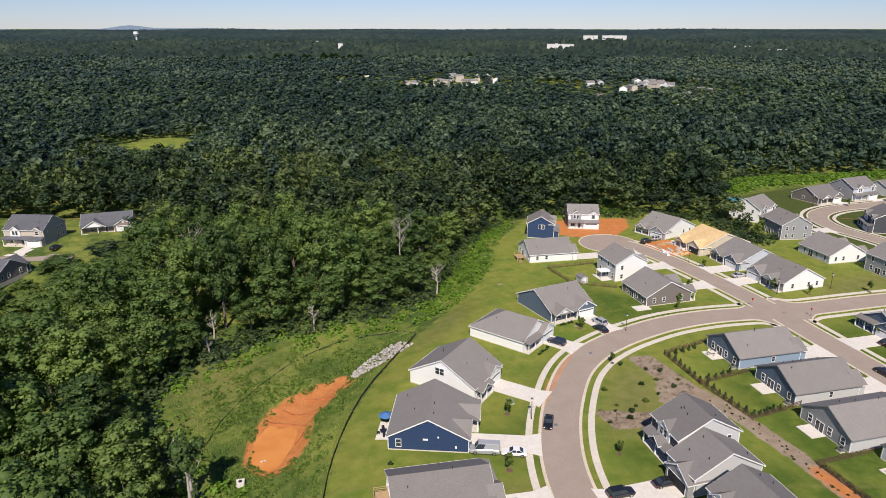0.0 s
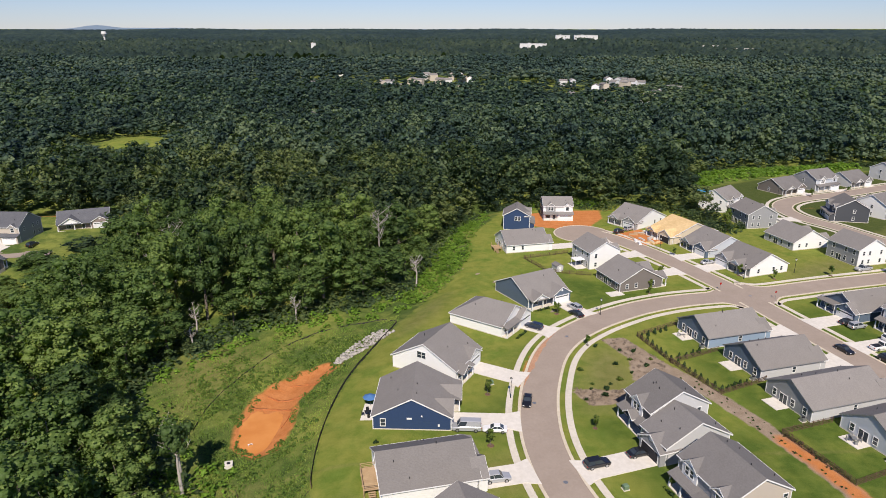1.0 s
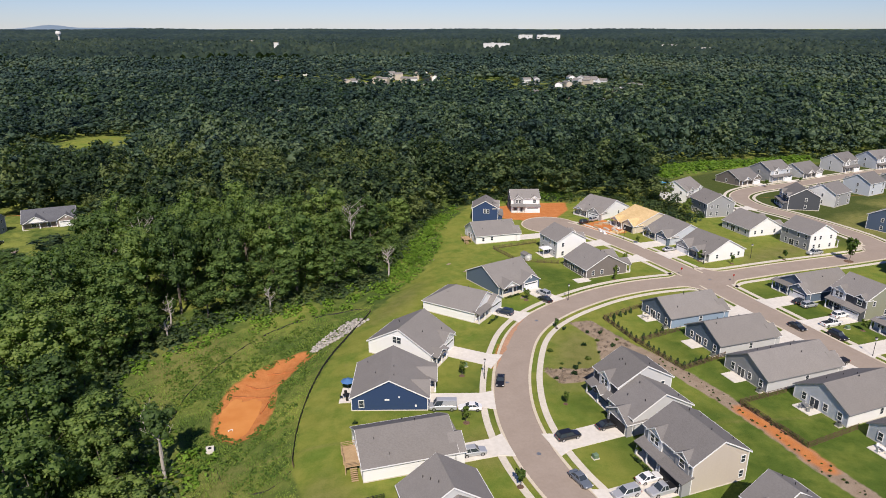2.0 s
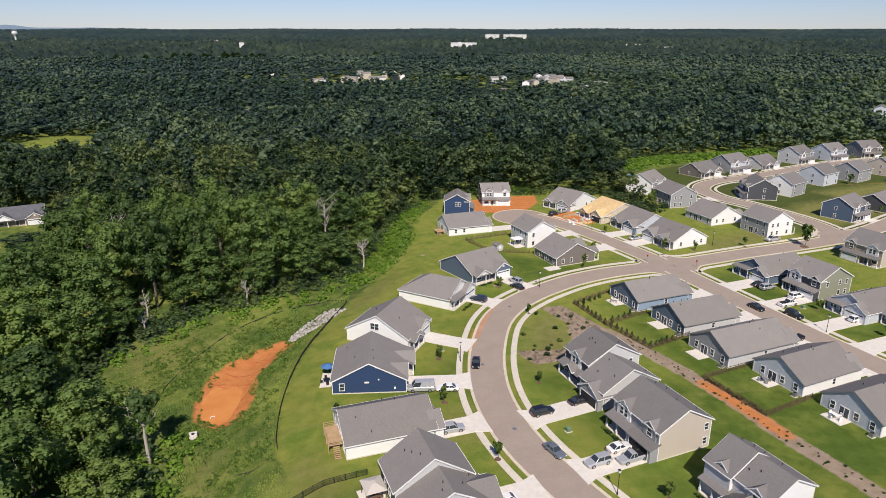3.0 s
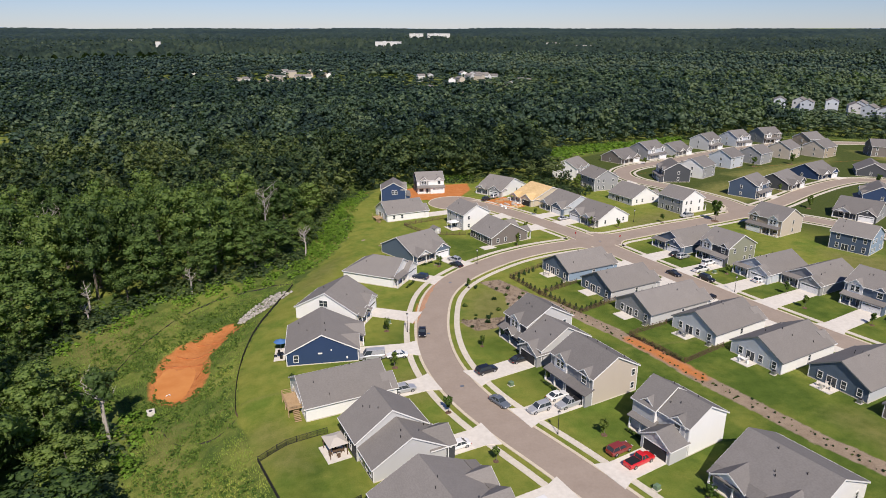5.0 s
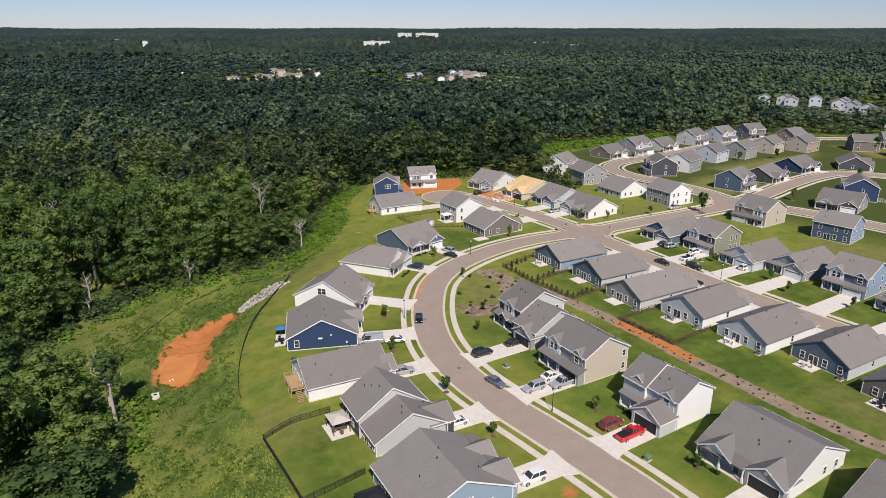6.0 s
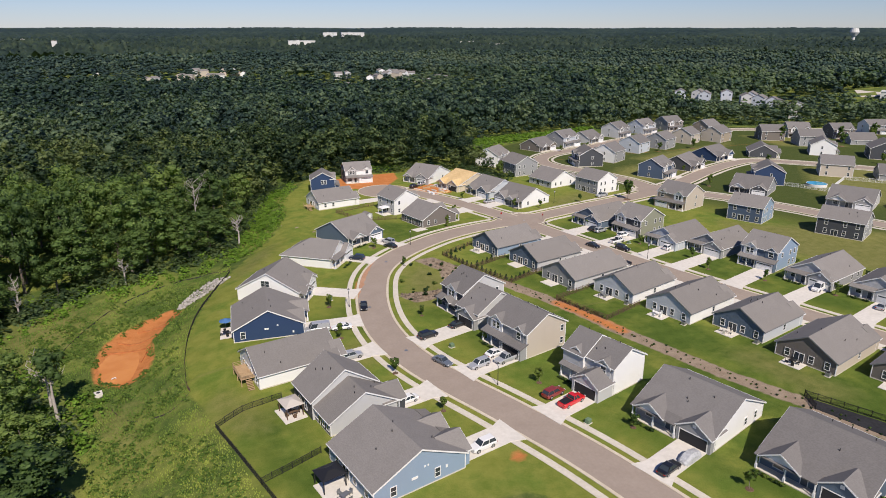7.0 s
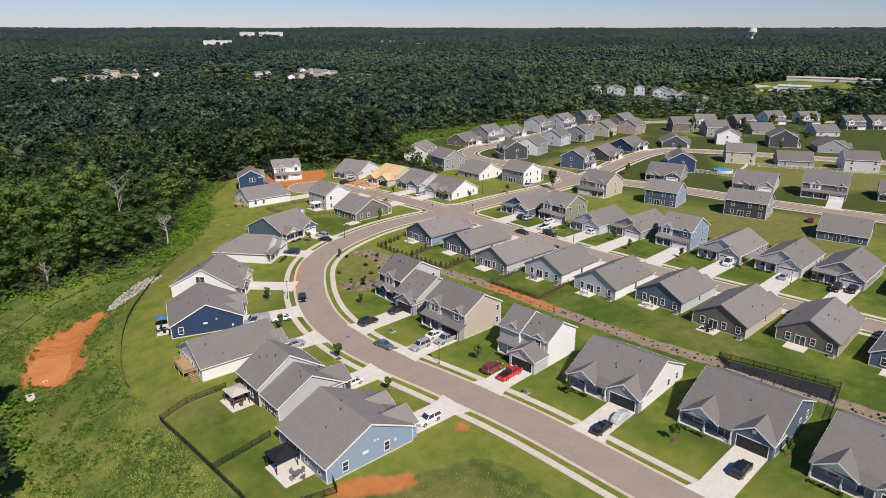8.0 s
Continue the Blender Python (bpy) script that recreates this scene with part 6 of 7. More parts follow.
while n < 298:
    t = rr_.random() ** 0.85
    wv = 1.0 + 2.3 * math.sin(min(t * 2.2, 1.57))
    o = rr_.uniform(-wv, wv)
    x, y = -21.4 + 11.6 * t - 0.79 * o, 138.4 + 15.0 * t + 0.61 * o
    ob = part("stone", stones[rr_.randrange(6)], None, pile)
    s = rr_.uniform(0.34, 0.62)
    ob.matrix_basis = pose(x, y, h1(x, y) + s * 0.3 + 0.1, rr_.uniform(0, 40), rr_.uniform(0, 40), rr_.uniform(0, 360)) @ Matrix.Diagonal((s, s, s, 1))
    n += 1
# outlet box and marker in the basin
ob = thing("outlet_box", pose(-37.4, 100.6, h1(-37.4, 100.6), 0, 0, 12), "square concrete drain box with a round lid", "drain box")
part("box", Mesh().box(-0.75, 0.75, -0.75, 0.75, -0.4, 0.9), PATIO, ob)
part("lid", Mesh().tube((0, 0, 0.9), (0, 0, 0.97), 0.35, 0.33, 14), BLACK, ob)
m = thing("marker_frame", pose(-35.2, 108.0, -5.75, 0, 0, 20), "small white pipe frame standing in muddy water", "frame")
for a, b in (((-0.4, 0, 0), (-0.4, 0, 0.6)), ((0.4, 0, 0), (0.4, 0, 0.6)), ((-0.4, 0, 0.6), (0.4, 0, 0.6))):
    part("pipe", Mesh().tube(a, b, 0.07, 0.07, 6), TRIM, m)


# ---- street furniture ----
def street_lamp(x, y):
    g = thing("street_lamp", pose(x, y, h1(x, y)), "slim black street lamp with a lantern head", "street lamp", "street lamps")
    part("post", Mesh().tube((0, 0, 0), (0, 0, 0.5), 0.14, 0.10, 10).tube((0, 0, 0.5), (0, 0, 4.2), 0.075, 0.055, 10), BLACK, g)
    part("lantern", Mesh().loft([(-0.16, -0.16, 4.25), (0.16, -0.16, 4.25), (0.16, 0.16, 4.25), (-0.16, 0.16, 4.25)], [(-0.22, -0.22, 4.7), (0.22, -0.22, 4.7), (0.22, 0.22, 4.7), (-0.22, 0.22, 4.7)]), LAMPCLEAR, g)
    part("cap", Mesh().loft([(-0.26, -0.26, 4.7), (0.26, -0.26, 4.7), (0.26, 0.26, 4.7), (-0.26, 0.26, 4.7)], [(-0.05, -0.05, 4.95), (0.05, -0.05, 4.95), (0.05, 0.05, 4.95), (-0.05, 0.05, 4.95)]), BLACK, g)


for x, y in [(35.5, 67.4), (17.9, 114.7), (47.9, 155.6), (109.4, 116.6), (137.5, 61.8), (99.5, 180.5), (118, 185), (83, 208), (185, 150), (165, 283)]:
    street_lamp(x, y)


def sign(x, y, face):
    g = thing("street_sign", pose(x, y, h1(x, y), 0, 0, face), "small sign on a thin metal post", "sign")
    part("post", Mesh().box(-0.03, 0.03, -0.03, 0.03, 0, 2.3), GREYMETAL, g)
    part("plate", Mesh().tube((0, -0.05, 2.2), (0, -0.03, 2.2), 0.38, 0.38, 8), REDLAMP, g)


sign(88.0, 171.6, 20)
sign(101.0, 164.5, 200)


def utility_box(x, y, turn, mat, label):
    g = thing("utility_box", pose(x, y, h1(x, y), 0, 0, turn), label, "utility box")
    part("cabinet", Mesh().box(-0.45, 0.45, -0.4, 0.4, 0.08, 0.8).loft([(-0.48, -0.43, 0.8), (0.48, -0.43, 0.8), (0.48, 0.43, 0.8), (-0.48, 0.43, 0.8)], [(-0.4, -0.2, 0.92), (0.4, -0.2, 0.92), (0.4, 0.35, 0.92), (-0.4, 0.35, 0.92)]), mat, g)
    part("pad", Mesh().box(-0.6, 0.6, -0.55, 0.55, -0.1, 0.09), CONCRETE, g)


GREENBOX = plain("green_paint", (0.13, 0.20, 0.12), 0.5)
for x, y, a in [(33.3, 85.4, 15), (14.4, 120.6, 10), (44.5, 50, 20), (113.5, 131, 14)]:
    utility_box(x, y, a, GREENBOX, "squat green utility box on the lawn")
for (x, y, f, d, c) in RROW:
    px, py = local(x, y, f, -5.2, d / 2 + 1.0)
    g = thing("ac_unit", pose(px, py, h1(px, py), 0, 0, f), "grey air conditioning unit beside a wall", "air conditioner", "air conditioners")
    part("casing", Mesh().box(-0.42, 0.42, -0.42, 0.42, 0.1, 0.85), GREYMETAL, g)
    part("fan_grille", Mesh().tube((0, 0, 0.85), (0, 0, 0.9), 0.34, 0.34, 12), BLACK, g)
    part("base", Mesh().box(-0.55, 0.55, -0.55, 0.55, -0.1, 0.1), CONCRETE, g)


# ---- yard things ----
SEAT = [(-0.27, 0), (-0.22, 0), (-0.22, 0.40), (0.22, 0.40), (0.22, 0), (0.27, 0), (0.27, 0.45), (-0.21, 0.45), (-0.24, 0.95), (-0.30, 0.95)]


def patio_set(x, y, turn, colour, label):
    g = thing("patio_set", pose(x, y, h1(x, y) + 0.13, 0, 0, turn), label, "patio furniture", "patio furniture")
    part("table", Mesh().box(-0.7, 0.7, -0.45, 0.45, 0.68, 0.74).box(-0.08, 0.08, -0.08, 0.08, 0, 0.68), colour, g)
    for a in range(4):
        q = pose(0, 0, 0, 0, 0, 90 * a) @ pose(0, -1.05, 0)
        part("chair", Mesh().loft([(-0.27, y, z) for y, z in SEAT], [(0.27, y, z) for y, z in SEAT]).turned(q), colour, g)


for k, (x, y, f, d, c) in enumerate(RROW):
    if k in (0, 3, 4, 5, 6):
        px, py = local(x, y, f, 1.6, d / 2 + 1.7)
        patio_set(px, py, f + 20 * k, [PATIO, BLACK, DARKWOOD, GREYMETAL, TRIM][k % 5], "patio table with chairs on a concrete slab")


def canopy_frame(x, y, turn, w, d, h, top, post, label, name="gazebo"):
    g = thing(name, pose(x, y, h1(x, y) + 0.12, 0, 0, turn), label, name)
    for sx in (-1, 1):
        for sy in (-1, 1):
            part("post", Mesh().box(sx * w / 2 - 0.07, sx * w / 2 + 0.07, sy * d / 2 - 0.07, sy * d / 2 + 0.07, 0, h), post, g)
    part("roof", Mesh().loft([(-w / 2 - 0.25, -d / 2 - 0.25, h), (w / 2 + 0.25, -d / 2 - 0.25, h), (w / 2 + 0.25, d / 2 + 0.25, h), (-w / 2 - 0.25, d / 2 + 0.25, h)], [(-w / 2 * 0.25, -d / 2 * 0.25, h + 0.6), (w / 2 * 0.25, -d / 2 * 0.25, h + 0.6), (w / 2 * 0.25, d / 2 * 0.25, h + 0.6), (-w / 2 * 0.25, d / 2 * 0.25, h + 0.6)]), top, g)
    return g


tagged(part("patio", Mesh().box(-2.6, 2.6, -4.2, 2.2, -0.6, 0.12).turned(pose(-0.4, 49.6, 0, 0, 0, 14)), PATIO), "pale concrete patio behind the blue house", "patio", kind="structure")
canopy_frame(-0.9, 50.4, 14, 3.6, 3.2, 2.3, BLACK, BLACK, "black gazebo on a concrete patio")
patio_set(0.4, 46.6, 30, GREYMETAL, "grey patio table and chairs beside a gazebo")
tagged(part("patio", Mesh().box(-2.2, 2.0, -2.6, 2.6, -0.6, 0.12).turned(pose(-3.2, 72, 0, 0, 0, 14)), PATIO), "pale concrete patio behind a grey house", "patio", kind="structure")
canopy_frame(-3.2, 72.2, 14, 3.0, 3.6, 2.3, CANVAS, DARKWOOD, "wooden pergola with a beige canopy", "pergola")
patio_set(-3.1, 71.5, 14, DARKWOOD, "brown patio table and chairs under a pergola")
# the raised deck
dk = thing("deck", pose(-9.4, 88.0, h1(-9.4, 88.0), 0, 0, 10), "raised wooden deck behind a pale house", "deck")
part("floor", Mesh().box(-1.8, 1.8, -3.0, 3.0, 1.45, 1.6), WOOD, dk)
for sx in (-1.7, 1.7):
    for sy in (-2.9, 0, 2.9):
        part("post", Mesh().box(sx - 0.07, sx + 0.07, sy - 0.07, sy + 0.07, -0.4, 2.55), WOOD, dk)
for a, b in (((-1.75, -2.95), (-1.75, 2.95)), ((-1.75, -2.95), (1.75, -2.95)), ((-1.75, 2.95), (1.75, 2.95))):
    for z in (1.8, 2.15, 2.5):
        part("rail", Mesh().tube((*a, z), (*b, z), 0.045, 0.045, 4), WOOD, dk)
for k in range(7):
    part("step", Mesh().box(-1.0, 0.2, -3.2 - 0.28 * k - 0.28, -3.2 - 0.28 * k, 1.3 - 0.2 * k, 1.36 - 0.2 * k), WOOD, dk)
dk = thing("deck", pose(26.2, 211.5, h1(26.2, 211.5), 0, 0, 11), "small wooden deck and stair behind a house", "deck")
part("floor", Mesh().box(-1.4, 1.4, -2.0, 2.0, 1.1, 1.22), WOOD, dk)
for sx in (-1.3, 1.3):
    for sy in (-1.9, 1.9):
        part("post", Mesh().box(sx - 0.07, sx + 0.07, sy - 0.07, sy + 0.07, -1.0, 2.2), WOOD, dk)
for k in range(6):
    part("step", Mesh().box(-1.2, 0, -2.2 - 0.28 * k - 0.28, -2.2 - 0.28 * k, 0.9 - 0.2 * k, 0.96 - 0.2 * k), WOOD, dk)
# patio with a blue umbrella
tagged(part("patio", Mesh().box(-2.0, 1.6, -3.4, 2.6, -1.6, 0.1).turned(pose(-10.8, 111, -0.1, 0, 0, -5)), PATIO), "pale concrete patio behind the navy house", "patio", kind="structure")
um = thing("umbrella", pose(-11.4, 113.0, 0.0), "blue patio umbrella open over a table", "umbrella")
part("pole", Mesh().tube((0, 0, -0.3), (0, 0, 2.4), 0.04, 0.04, 6), GREYMETAL, um)
part("canopy", Mesh().loft([(1.5 * math.cos(k * math.pi / 4), 1.5 * math.sin(k * math.pi / 4), 2.0) for k in range(8)], [(0.1 * math.cos(k * math.pi / 4), 0.1 * math.sin(k * math.pi / 4), 2.6) for k in range(8)]), BLUECLOTH, um)
patio_set(-11.6, 109.6, 10, BLACK, "dark patio table and chairs on a slab")
# covered patio behind the two-storey house, a shed, a pool
canopy_frame(51.0, 194.5, 16, 3.4, 3.0, 2.3, TRIM, TRIM, "white canopy over a patio", "gazebo")
tagged(part("patio", Mesh().box(-2.4, 2.4, -3, 3, -0.2, 0.11).turned(pose(51.2, 194.5, 0, 0, 0, 16)), PATIO), "pale concrete patio behind a two-storey house", "patio", kind="structure")
tagged(part("patio", Mesh().box(-2.6, 2.0, -1.6, 1.6, -0.2, 0.11).turned(pose(56.5, 170.2, 0, 0, 0, 16)), PATIO), "pale concrete patio beside a brown house", "patio", kind="structure")
sh = thing("garden_shed", pose(43.4, 190.5, h1(43.4, 190.5), 0, 0, 20), "small grey garden shed with a gable roof", "shed")
part("wall", gable_body(1.2, -1.5, 1.5, 1.9, 0.5), siding("palegray"), sh)
part("roof", Mesh().loft(*chevron(1.2, -1.65, 1.65, 1.9, 0.5, 0.15, 0.08)), ROOF, sh)
part("door", Mesh().box(-0.45, 0.45, -1.54, -1.5, 0, 1.7), TRIM, sh)
for x, y, r in ((133.5, 290, 3.6), (240, 168, 4.2)):
    g = thing("pool", pose(x, y, h1(x, y)), "round blue above-ground swimming pool", "pool")
    part("wall", Mesh().loft([(r * math.cos(k * math.pi / 12), r * math.sin(k * math.pi / 12), -0.3) for k in range(24)], [(r * math.cos(k * math.pi / 12), r * math.sin(k * math.pi / 12), 1.15) for k in range(24)]), TRIM, g)
    part("water", Mesh().add([((r - 0.2) * math.cos(k * math.pi / 12), (r - 0.2) * math.sin(k * math.pi / 12), 1.17) for k in range(24)], [tuple(range(24))]), POOLWATER, g)
# black planting bed
ring = [(87.0, 42.3), (96.6, 23.6), (91.4, 21.4), (85.4, 38.6)]
tagged(part("planting_bed", Mesh().loft([(x, y, -0.1) for x, y in ring], [(x, y, 0.07) for x, y in ring]), BLACKMULCH), "long black sheeted planting bed inside a fence", "planting bed", kind="structure")
# building material on the red lot
bp = random.Random(3)
for k in range(16):
    x, y = bp.uniform(75, 87), bp.uniform(216, 230)
    g = tagged(part("lumber_stack", Mesh().box(-1.6, 1.6, -0.5, 0.5, 0, 0.15).box(-1.5, 1.5, -0.4, 0.45, 0.15, bp.uniform(0.3, 0.6)).turned(pose(x, y, h1(x, y), 0, 0, bp.uniform(0, 180))), [WOOD, OSB, TRIM, CANVAS][k % 4]), "stack of boards on bare red clay", "lumber", "building material")


# ---- planting ----
def small_tree(x, y, k, s, label="young street tree on a mulch ring"):
    g = thing("young_tree", pose(x, y, h1(x, y), 0, 0, k * 77) @ Matrix.Diagonal((s, s, s, 1)), label, "tree", "young trees")
    part("crown", YOUNG[k % 3][0], None, g)
    part("trunk", YOUNG[k % 3][1], None, g)
    part("mulch_ring", MRING, None, g)


YOUNG = []
for k in range(3):
    v, f, t, w = crown(np.random.default_rng(200 + k), 9, 260, 0.32, ICO0, 1.15, 3.9, 1.0)
    YOUNG.append((raw("crown", v, f, LEAF_YOUNG, t, normal=w), trunk(random.Random(50 + k), 3.6, 1.2, 0.05, BARK, 4, 0.7)))
MRING = Mesh().tube((0, 0, -0.1), (0, 0, 0.1), 0.75, 0.6, 14).data("mulch_ring", MULCH)
for k, (x, y) in enumerate([(32.8, 103.2), (41.4, 85.8), (11.9, 98.4), (51.0, 46.0), (57.2, 26.3), (22.4, 62.9), (43.4, 65.2), (36.2, 156.8), (67.7, 173.6), (13.2, 116.4), (66.4, 169.8), (128.0, 90.2), (136.6, 75.6),
                            (143.0, 59.2), (122, 112), (112, 152), (116.6, 129.5), (99.5, 183.5), (86, 203), (75, 185), (40, 138), (109, 180), (128, 182), (70, 15), (18.5, 79), (186, 205), (206, 213), (180, 282), (203, 290), (120, 103)]):
    small_tree(x, y, k, 0.75 + 0.25 * ((k * 37) % 5) / 4)
big = [(148, 178.5, 2.2), (166, 176, 1.6), (326, 265, 2.4), (341, 236, 2.2), (405, 243, 2.6), (420, 236, 2.6), (438, 236, 2.4), (385, 250, 2.2), (117, 232, 2.2), (255, 262, 1.6), (283, 303, 1.8), (365, 256, 2.2), (398, 258, 2.4), (352, 202, 1.8), (312, 190, 1.5), (232, 262, 1.4), (430, 250, 2.6), (196, 185, 1.4), (256, 210, 1.5)]
for k, (x, y, s) in enumerate(big):
    small_tree(x, y, k, s, "leafy garden tree beside the street")


def hedge_bush(x, y, k, s, mats):
    g = thing("shrub", pose(x, y, h1(x, y) - 0.05, 0, 0, k * 61) @ Matrix.Diagonal((s, s, s, 1)), "small dense evergreen shrub" if mats is CONES else "rounded green garden shrub", "shrub", "shrubs")
    part("foliage", mats[k % len(mats)], None, g)


CONES, ROUND = [], []
for k in range(3):
    r = np.random.default_rng(300 + k)
    n = 150
    zz = r.uniform(0.05, 1, n) ** 0.8
    a = r.uniform(0, 6.283, n)
    rad = 0.55 * (1 - zz * 0.85)
    p = np.stack([np.cos(a) * rad, np.sin(a) * rad, zz * 1.7], -1)
    v, f = cards(r, p, np.stack([np.cos(a), np.sin(a), 0.6 + 0 * a], -1), 0.3)
    CONES.append(raw("foliage", v, f, LEAF_HEDGE, np.repeat(np.clip(r.normal(0.5, 0.2, n), 0, 1), 4)))
    v, f, t, w = crown(r, 6, 150, 0.26, ICO0, 0.75, 1.2, -0.1)
    ROUND.append(raw("foliage", v, f, LEAF_HEDGE if k else LEAF_YOUNG, t, normal=w))


def along(points, gap):
    out = []
    for (ax, ay), (bx, by) in zip(points, points[1:]):
        n = max(1, round(math.hypot(bx - ax, by - ay) / gap))
        out += [(ax + (bx - ax) * i / n, ay + (by - ay) * i / n) for i in range(n)]
    return out


k = 0
for line, gp, kind in [([(54.6, 141.2), (57.7, 129.4), (63.2, 115.6), (72, 119)], 1.9, CONES), ([(57.5, 129.4), (68, 134.0)], 2.1, CONES), ([(54.8, 141.6), (64, 146.6)], 2.0, CONES), ([(68.8, 99.2), (73.2, 85.6)], 0.95, ROUND),
                       ([(-9.5, 100), (-9.5, 100.5)], 1, ROUND)]:
    for x, y in along(line, gp):
        hedge_bush(x + 0.2 * math.sin(k), y, k, (0.75 + 0.25 * math.sin(k * 2.1) ** 2) * (1.0 if kind is CONES else 0.7), kind)
        k += 1
for x, y in [(35.3, 125.6), (35.6, 117.4), (37.9, 114.7), (36.4, 119.5), (39, 117), (40.4, 119.2), (43, 121), (46.5, 124), (44, 128), (48, 130), (47, 134.5), (51, 127), (53, 130), (50, 134), (33.5, 113.2), (149, 98.5), (151.1, 95.4), (159.2, 83.4), (162.5, 82.9), (41.6, 137)]:
    hedge_bush(x, y, k, 0.6 + 0.45 * math.sin(k * 1.7) ** 2, ROUND)
    k += 1
# plants in the mulched swale
sr = random.Random(14)
for i, (x, y) in enumerate(along([tuple(p) for p in SWALE[1:11]], 0.9)):
    hedge_bush(x + sr.uniform(-1.6, 1.6), y + sr.uniform(-0.9, 0.9), i, sr.uniform(0.2, 0.45), ROUND)
# front beds of the houses along both streets
for i, (x, y, f, w, d) in enumerate([(64.2, 44.9, -162, 14.8, 16.4), (73.6, 25.4, -164, 15.4, 17), (79.5, 5.5, -166, 15, 17), (49.5, 82, -165, 12.4, 11.5), (56.5, 62.8, -163, 11.5, 9.5), (145, 86, -166, 12.2, 17), (151, 71.6, -164, 12.2, 17), (156.6, 58.2, -164, 12.4, 17), (18.6, 153.2, -37, 13, 15.6), (31.5, 170.6, -62, 14, 15.8)]):
    side_ = -1
    for j in range(6):
        px, py = local(x, y, f, side_ * (w / 2 - 0.6 - j * 0.85), -d / 2 - 2.6)
        hedge_bush(px, py, i + j, 0.5 + 0.12 * (j % 3), ROUND)


# bare dead trees in the woods
def dead_tree(x, y, H, k, label="bare grey dead tree among green trees"):
    g = thing("dead_tree", pose(x, y, h1(x, y), 0, 0, 40 * k), label, "tree", "dead trees")
    r = random.Random(70 + k)
    part("trunk", trunk(r, H, H * 0.35, 0.26, DEADBARK, 3, H * 0.14), None, g)
    for i in range(14):
        a = r.uniform(0, 6.283)
        z = H * r.uniform(0.42, 0.8)
        p = Vector((0, 0, z))
        q = p + Vector((math.cos(a), math.sin(a), r.uniform(0.5, 1.1))) * H * r.uniform(0.08, 0.2)
        b = Mesh().tube(p, q, 0.09, 0.045, 5)
        for _ in range(3):
            e = q + Vector((r.uniform(-1, 1), r.uniform(-1, 1), r.uniform(0.2, 1.2))) * H * 0.07
            b.tube(q, e, 0.045, 0.02, 4)
        part("limb", b, DEADBARK, g)


for k, (x, y, H) in enumerate(DEAD):
    dead_tree(x, y, H, k)

# eroded clay lips in the basin
CLAYLIP = mottled("wet_clay", (0.30, 0.10, 0.035), (0.46, 0.17, 0.06), 1.5, 0.9, 0.6)
for x0, y0, x1, y1, bow in [(-38.2, 121.2, -29.0, 119.8, 1.2), (-35.6, 126.4, -27.0, 125.0, -0.9), (-31.5, 131.2, -25.0, 129.4, 0.7), (-30.2, 113.5, -28.2, 119.0, 0.5)]:
    m = Mesh()
    lr = random.Random(int(x0 * 10))
    prev = None
    for i in range(15):
        u = i / 14
        x, y = x0 + (x1 - x0) * u + lr.uniform(-0.2, 0.2), y0 + (y1 - y0) * u + bow * math.sin(math.pi * u) + lr.uniform(-0.25, 0.25)
        z, w_, hh = h1(x, y), lr.uniform(0.2, 0.5), lr.uniform(0.12, 0.4)
        ring_ = [(x, y - w_, z - 0.2), (x, y - w_ * 0.6, z + hh), (x, y + w_, z + 0.03), (x, y + w_, z - 0.2)]
        if prev:
            m.loft(prev, ring_)
        prev = ring_
    tagged(part("clay_lip", m, CLAYLIP), "low eroded lip of wet red clay", "clay bank", kind="structure")

# red soil washed onto the street
seg = STREET_A[78:98]
n_ = normals(seg)
m = Mesh()
er = random.Random(8)
pa, pb = None, None
for i, (p, q) in enumerate(zip(seg, n_)):
    w_ = 1.5 * math.sin(math.pi * i / (len(seg) - 1)) * er.uniform(0.6, 1.1)
    a, b = p + q * 3.6, p + q * (3.6 - w_)
    if pa is not None:
        m.add([(*pa, 0.066), (*pb, 0.066), (*b, 0.066), (*a, 0.066)], [(3, 2, 1, 0)])
    pa, pb = a, b
tagged(part("soil", m, mottled("red_soil", (0.36, 0.19, 0.11), (0.48, 0.29, 0.19), 2.0, 1.0)), "thin red soil washed onto the street", "soil", kind="structure")

# ---- the far distance ----
def far_house(x, y, turn, w, d, h, wall, roof, up=0.0, label="pale distant house among trees", near=False):
    g = thing("far_house", pose(x, y, h1(x, y) + up, 0, 0, turn), label, "house", "distant houses")
    part("wall", gable_body(w / 2, -d / 2, d / 2, h, 0.5, 0, -4 - up), wall, g)
    part("roof", Mesh().loft(*chevron(w / 2, -d / 2 - 0.3, d / 2 + 0.3, h, 0.5, 0.3)), roof, g)
    for u in (-0.28, 0.28) if near else ():
        part("window", Mesh().box(u * w - 0.6, u * w + 0.6, -d / 2 - 0.05, -d / 2, h * 0.5, h * 0.5 + 1.5), GLASS, g)


fr = random.Random(9)
for x, y in FAR_SITES + [(x + fr.choice((-1, 1)) * fr.uniform(10, 15), y + fr.uniform(-16, 22)) for x, y in FAR_SITES[:28]]:
    far_house(x, y, fr.uniform(-85, 85), fr.uniform(8, 10), fr.uniform(11, 15), fr.uniform(4, 5.2), [WHITEWALL, siding("palegray"), siding("white"), siding("beige")][fr.randrange(4)], ROOF, 2.2)
# a row of homes behind the trees past the estate
for x, y in ROW_SITES:
    far_house(x, y, -50 + fr.uniform(-12, 12), 10, 12, fr.uniform(5.5, 6.5), [siding("palegray"), siding("gray"), siding("palebl")][fr.randrange(3)], ROOF, max(0.0, 2.2 - h1(x, y)), "pale grey distant house behind a belt of trees", True)


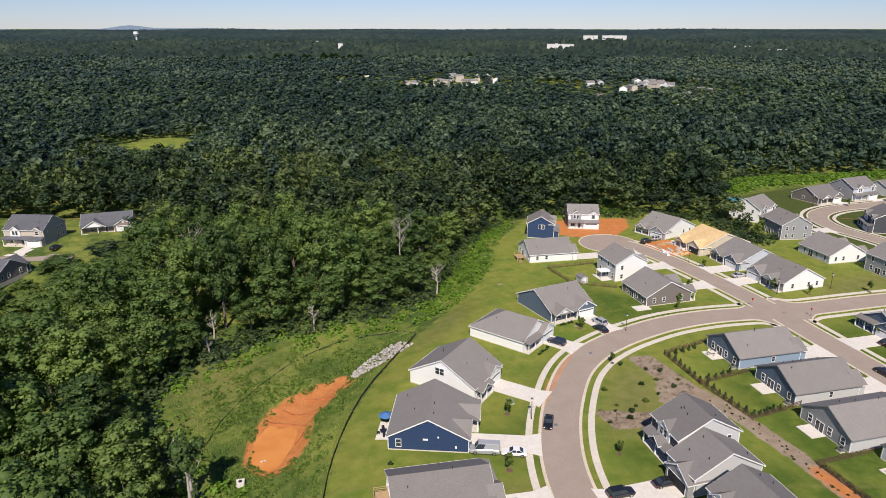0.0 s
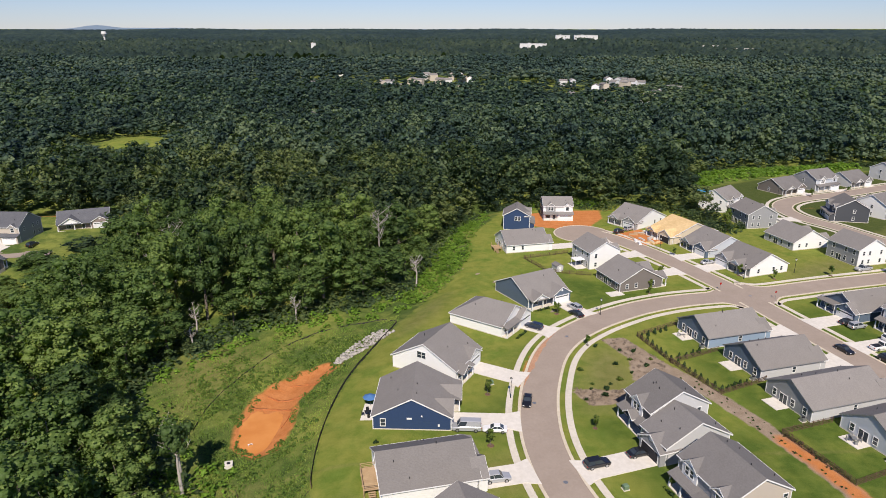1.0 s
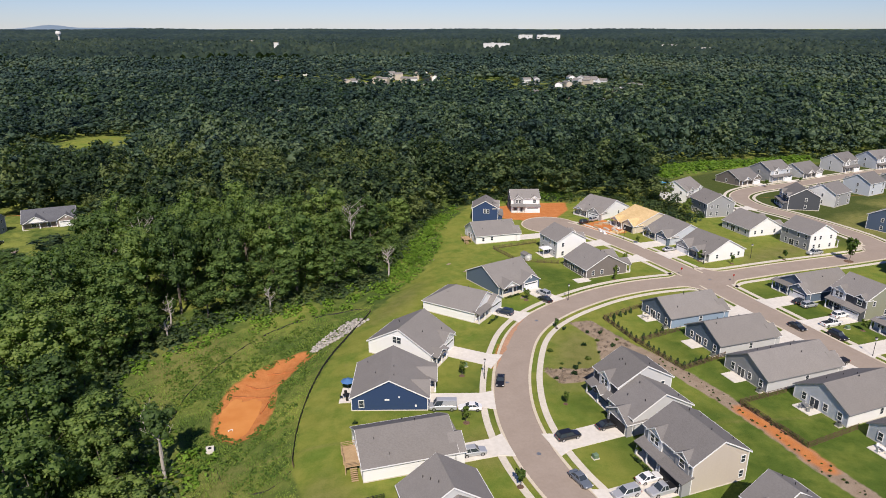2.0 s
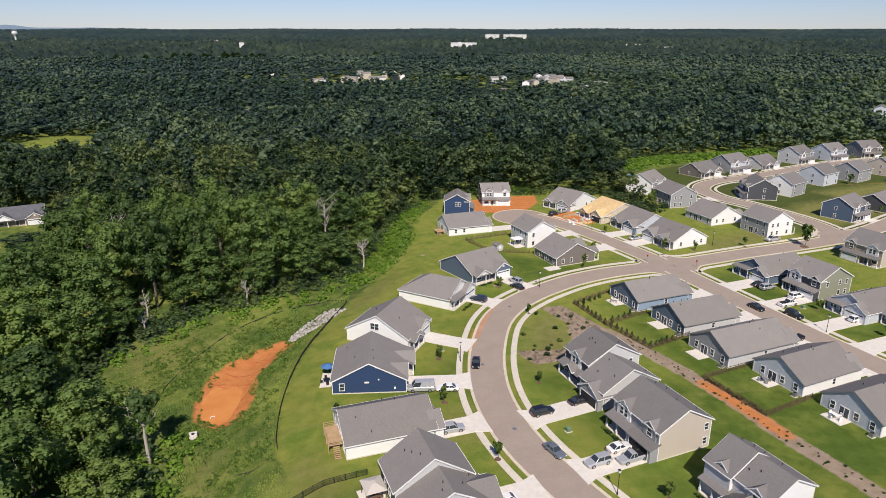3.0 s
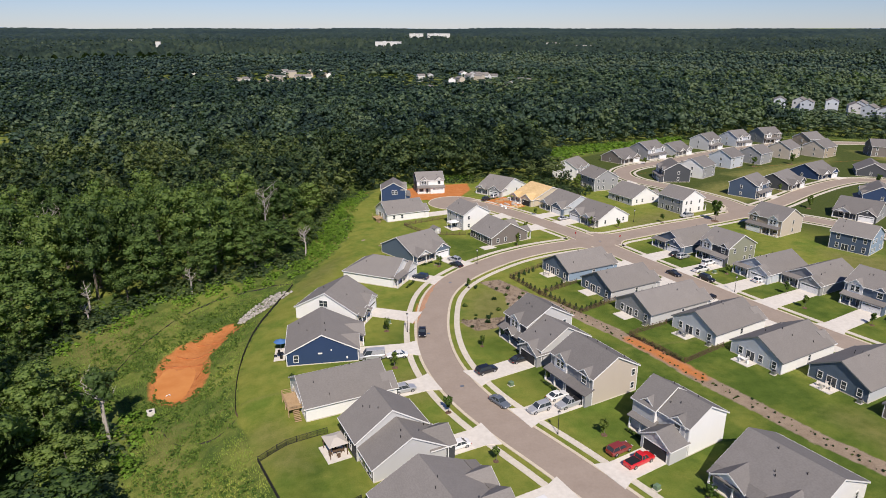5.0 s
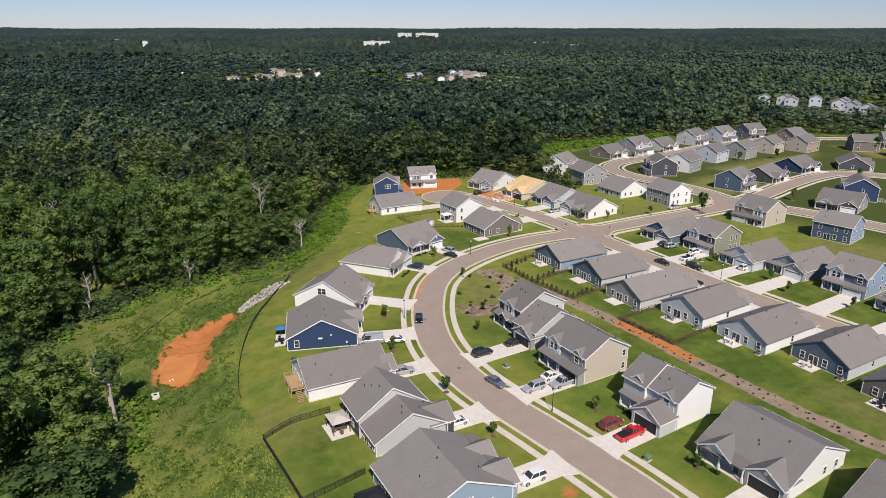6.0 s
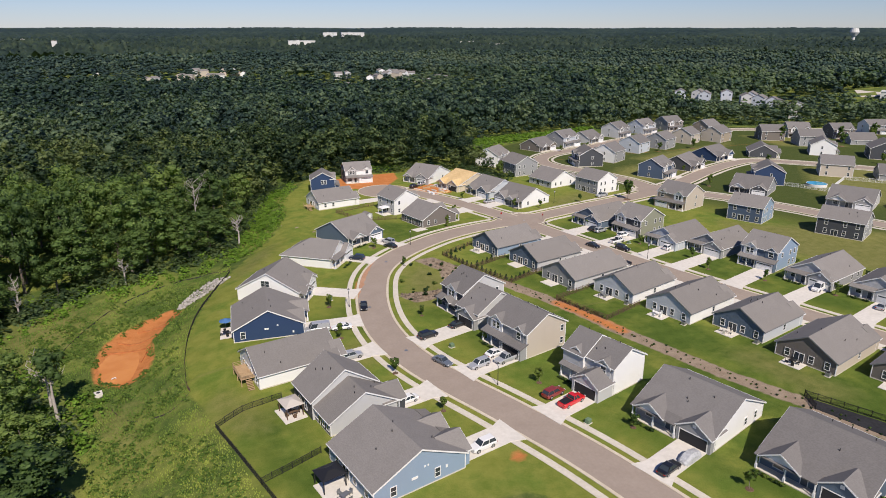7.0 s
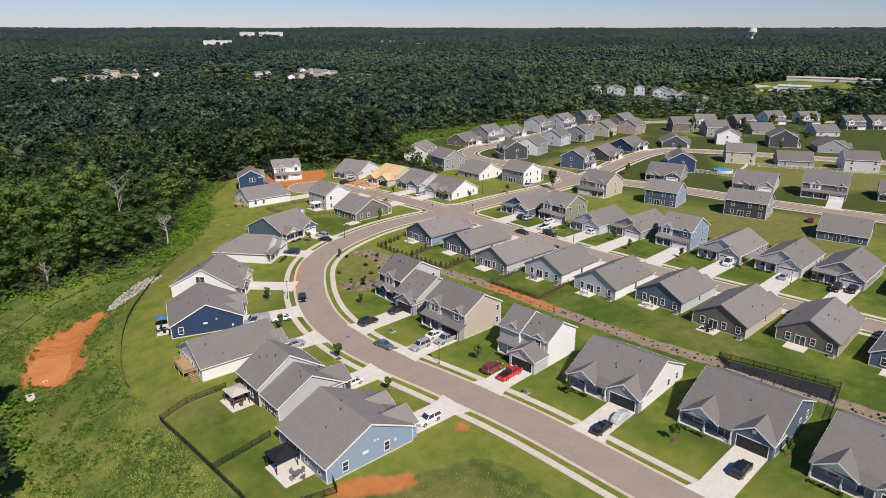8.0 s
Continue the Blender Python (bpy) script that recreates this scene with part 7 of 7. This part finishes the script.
def flat_building(x, y, turn, w, d, h, roof, label, base=-6):
    z = h1(x, y)
    g = thing("building", pose(x, y, z, 0, 0, turn), label, "building", "distant buildings")
    part("wall", Mesh().box(-w / 2, w / 2, -d / 2, d / 2, base, h), WHITEWALL, g)
    part("roof", Mesh().box(-w / 2 - 0.5, w / 2 + 0.5, -d / 2 - 0.5, d / 2 + 0.5, h, h + 0.6).box(-w * 0.2, -w * 0.1, -2, 2, h + 0.6, h + 2), roof, g)
    n = max(2, int(w / 16))
    for i in range(n):
        u = -w / 2 + w * (i + 0.5) / n
        part("window", Mesh().box(u - w / n * 0.3, u + w / n * 0.3, -d / 2 - 0.1, -d / 2, h * 0.3, h * 0.45), GLASS, g)


flat_building(501, 655, -35, 26, 16, 8, REDROOF, "distant low building with a red roof")
flat_building(480, 640, -35, 12, 10, 7, ROOF, "distant white building beside a red roof")
flat_building(632, 405, -58, 30, 20, 5, WHITEWALL, "long low white shop building")
flat_building(765, 470, -58, 60, 26, 7, CANVAS, "long low pale warehouse with a flat roof")
flat_building(772, 415, -60, 50, 26, 7, CANVAS, "long low pale shop with a flat roof")
tagged(part("car_park", Mesh().add([(x, y, h1(x, y) + 0.3) for x, y in [(615, 432), (640, 395), (775, 385), (815, 468), (765, 495), (655, 470)]], [(0, 1, 2, 3, 4, 5)]), CONCRETE), "pale paved car park beside the shops", "car park", kind="structure")
flat_building(345, 2010, -10, 78, 24, 23, WHITEWALL, "long white industrial building above the trees", -20)
flat_building(478, 2230, -8, 46, 26, 26, WHITEWALL, "large white industrial block above the forest", -20)
flat_building(553, 2222, -8, 76, 26, 26, WHITEWALL, "large white industrial block on the skyline", -20)
flat_building(868, 1985, -20, 45, 30, 21, CANVAS, "distant beige industrial building above trees", -20)
flat_building(900, 1880, -22, 80, 30, 17, CANVAS, "distant white warehouse above the trees", -20)
flat_building(-380, 2080, 5, 14, 12, 22, CANVAS, "distant pale tower block above trees", -20)
flat_building(-274, 1830, 5, 12, 12, 27, CANVAS, "distant white tower block above trees", -20)


def water_tower(x, y, base, top, r, label):
    g = thing("water_tower", pose(x, y, 0), label, "water tower")
    part("stem", Mesh().tube((0, 0, base), (0, 0, top - r), r * 0.35, r * 0.3, 14), WHITEWALL, g)
    part("tank", Mesh().loft([(r * 0.5 * math.cos(a * 0.4488), r * 0.5 * math.sin(a * 0.4488), top - 1.7 * r) for a in range(14)], [(r * math.cos(a * 0.4488), r * math.sin(a * 0.4488), top - 0.9 * r) for a in range(14)]).loft(
        [(r * math.cos(a * 0.4488), r * math.sin(a * 0.4488), top - 0.9 * r) for a in range(14)], [(r * 0.75 * math.cos(a * 0.4488), r * 0.75 * math.sin(a * 0.4488), top) for a in range(14)]), WHITEWALL, g)


water_tower(-1115, 2500, 0, 64, 9.5, "white water tower on a slender stem")
water_tower(2150, 1630, 0, 66, 15, "white water tower standing above the forest")
# the rim of hills that closes the view, distance haze painted in as blue
HAZED_HILL = mottled("hazed_hills", (0.19, 0.26, 0.35), (0.22, 0.29, 0.38), 0.004, 1.0, 0.0)
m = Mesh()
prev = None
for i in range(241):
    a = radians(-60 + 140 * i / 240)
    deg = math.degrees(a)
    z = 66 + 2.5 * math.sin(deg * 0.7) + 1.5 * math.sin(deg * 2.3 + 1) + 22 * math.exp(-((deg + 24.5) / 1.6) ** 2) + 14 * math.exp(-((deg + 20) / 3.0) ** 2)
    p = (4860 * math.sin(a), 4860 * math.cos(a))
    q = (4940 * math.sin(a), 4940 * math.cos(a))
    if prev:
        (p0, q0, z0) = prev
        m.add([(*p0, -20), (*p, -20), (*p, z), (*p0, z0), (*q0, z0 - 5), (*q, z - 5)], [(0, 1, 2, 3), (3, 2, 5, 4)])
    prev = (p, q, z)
tagged(part("backdrop", m, HAZED_HILL), "low hills along the horizon, coloured with blue haze", "hills", kind="structure")
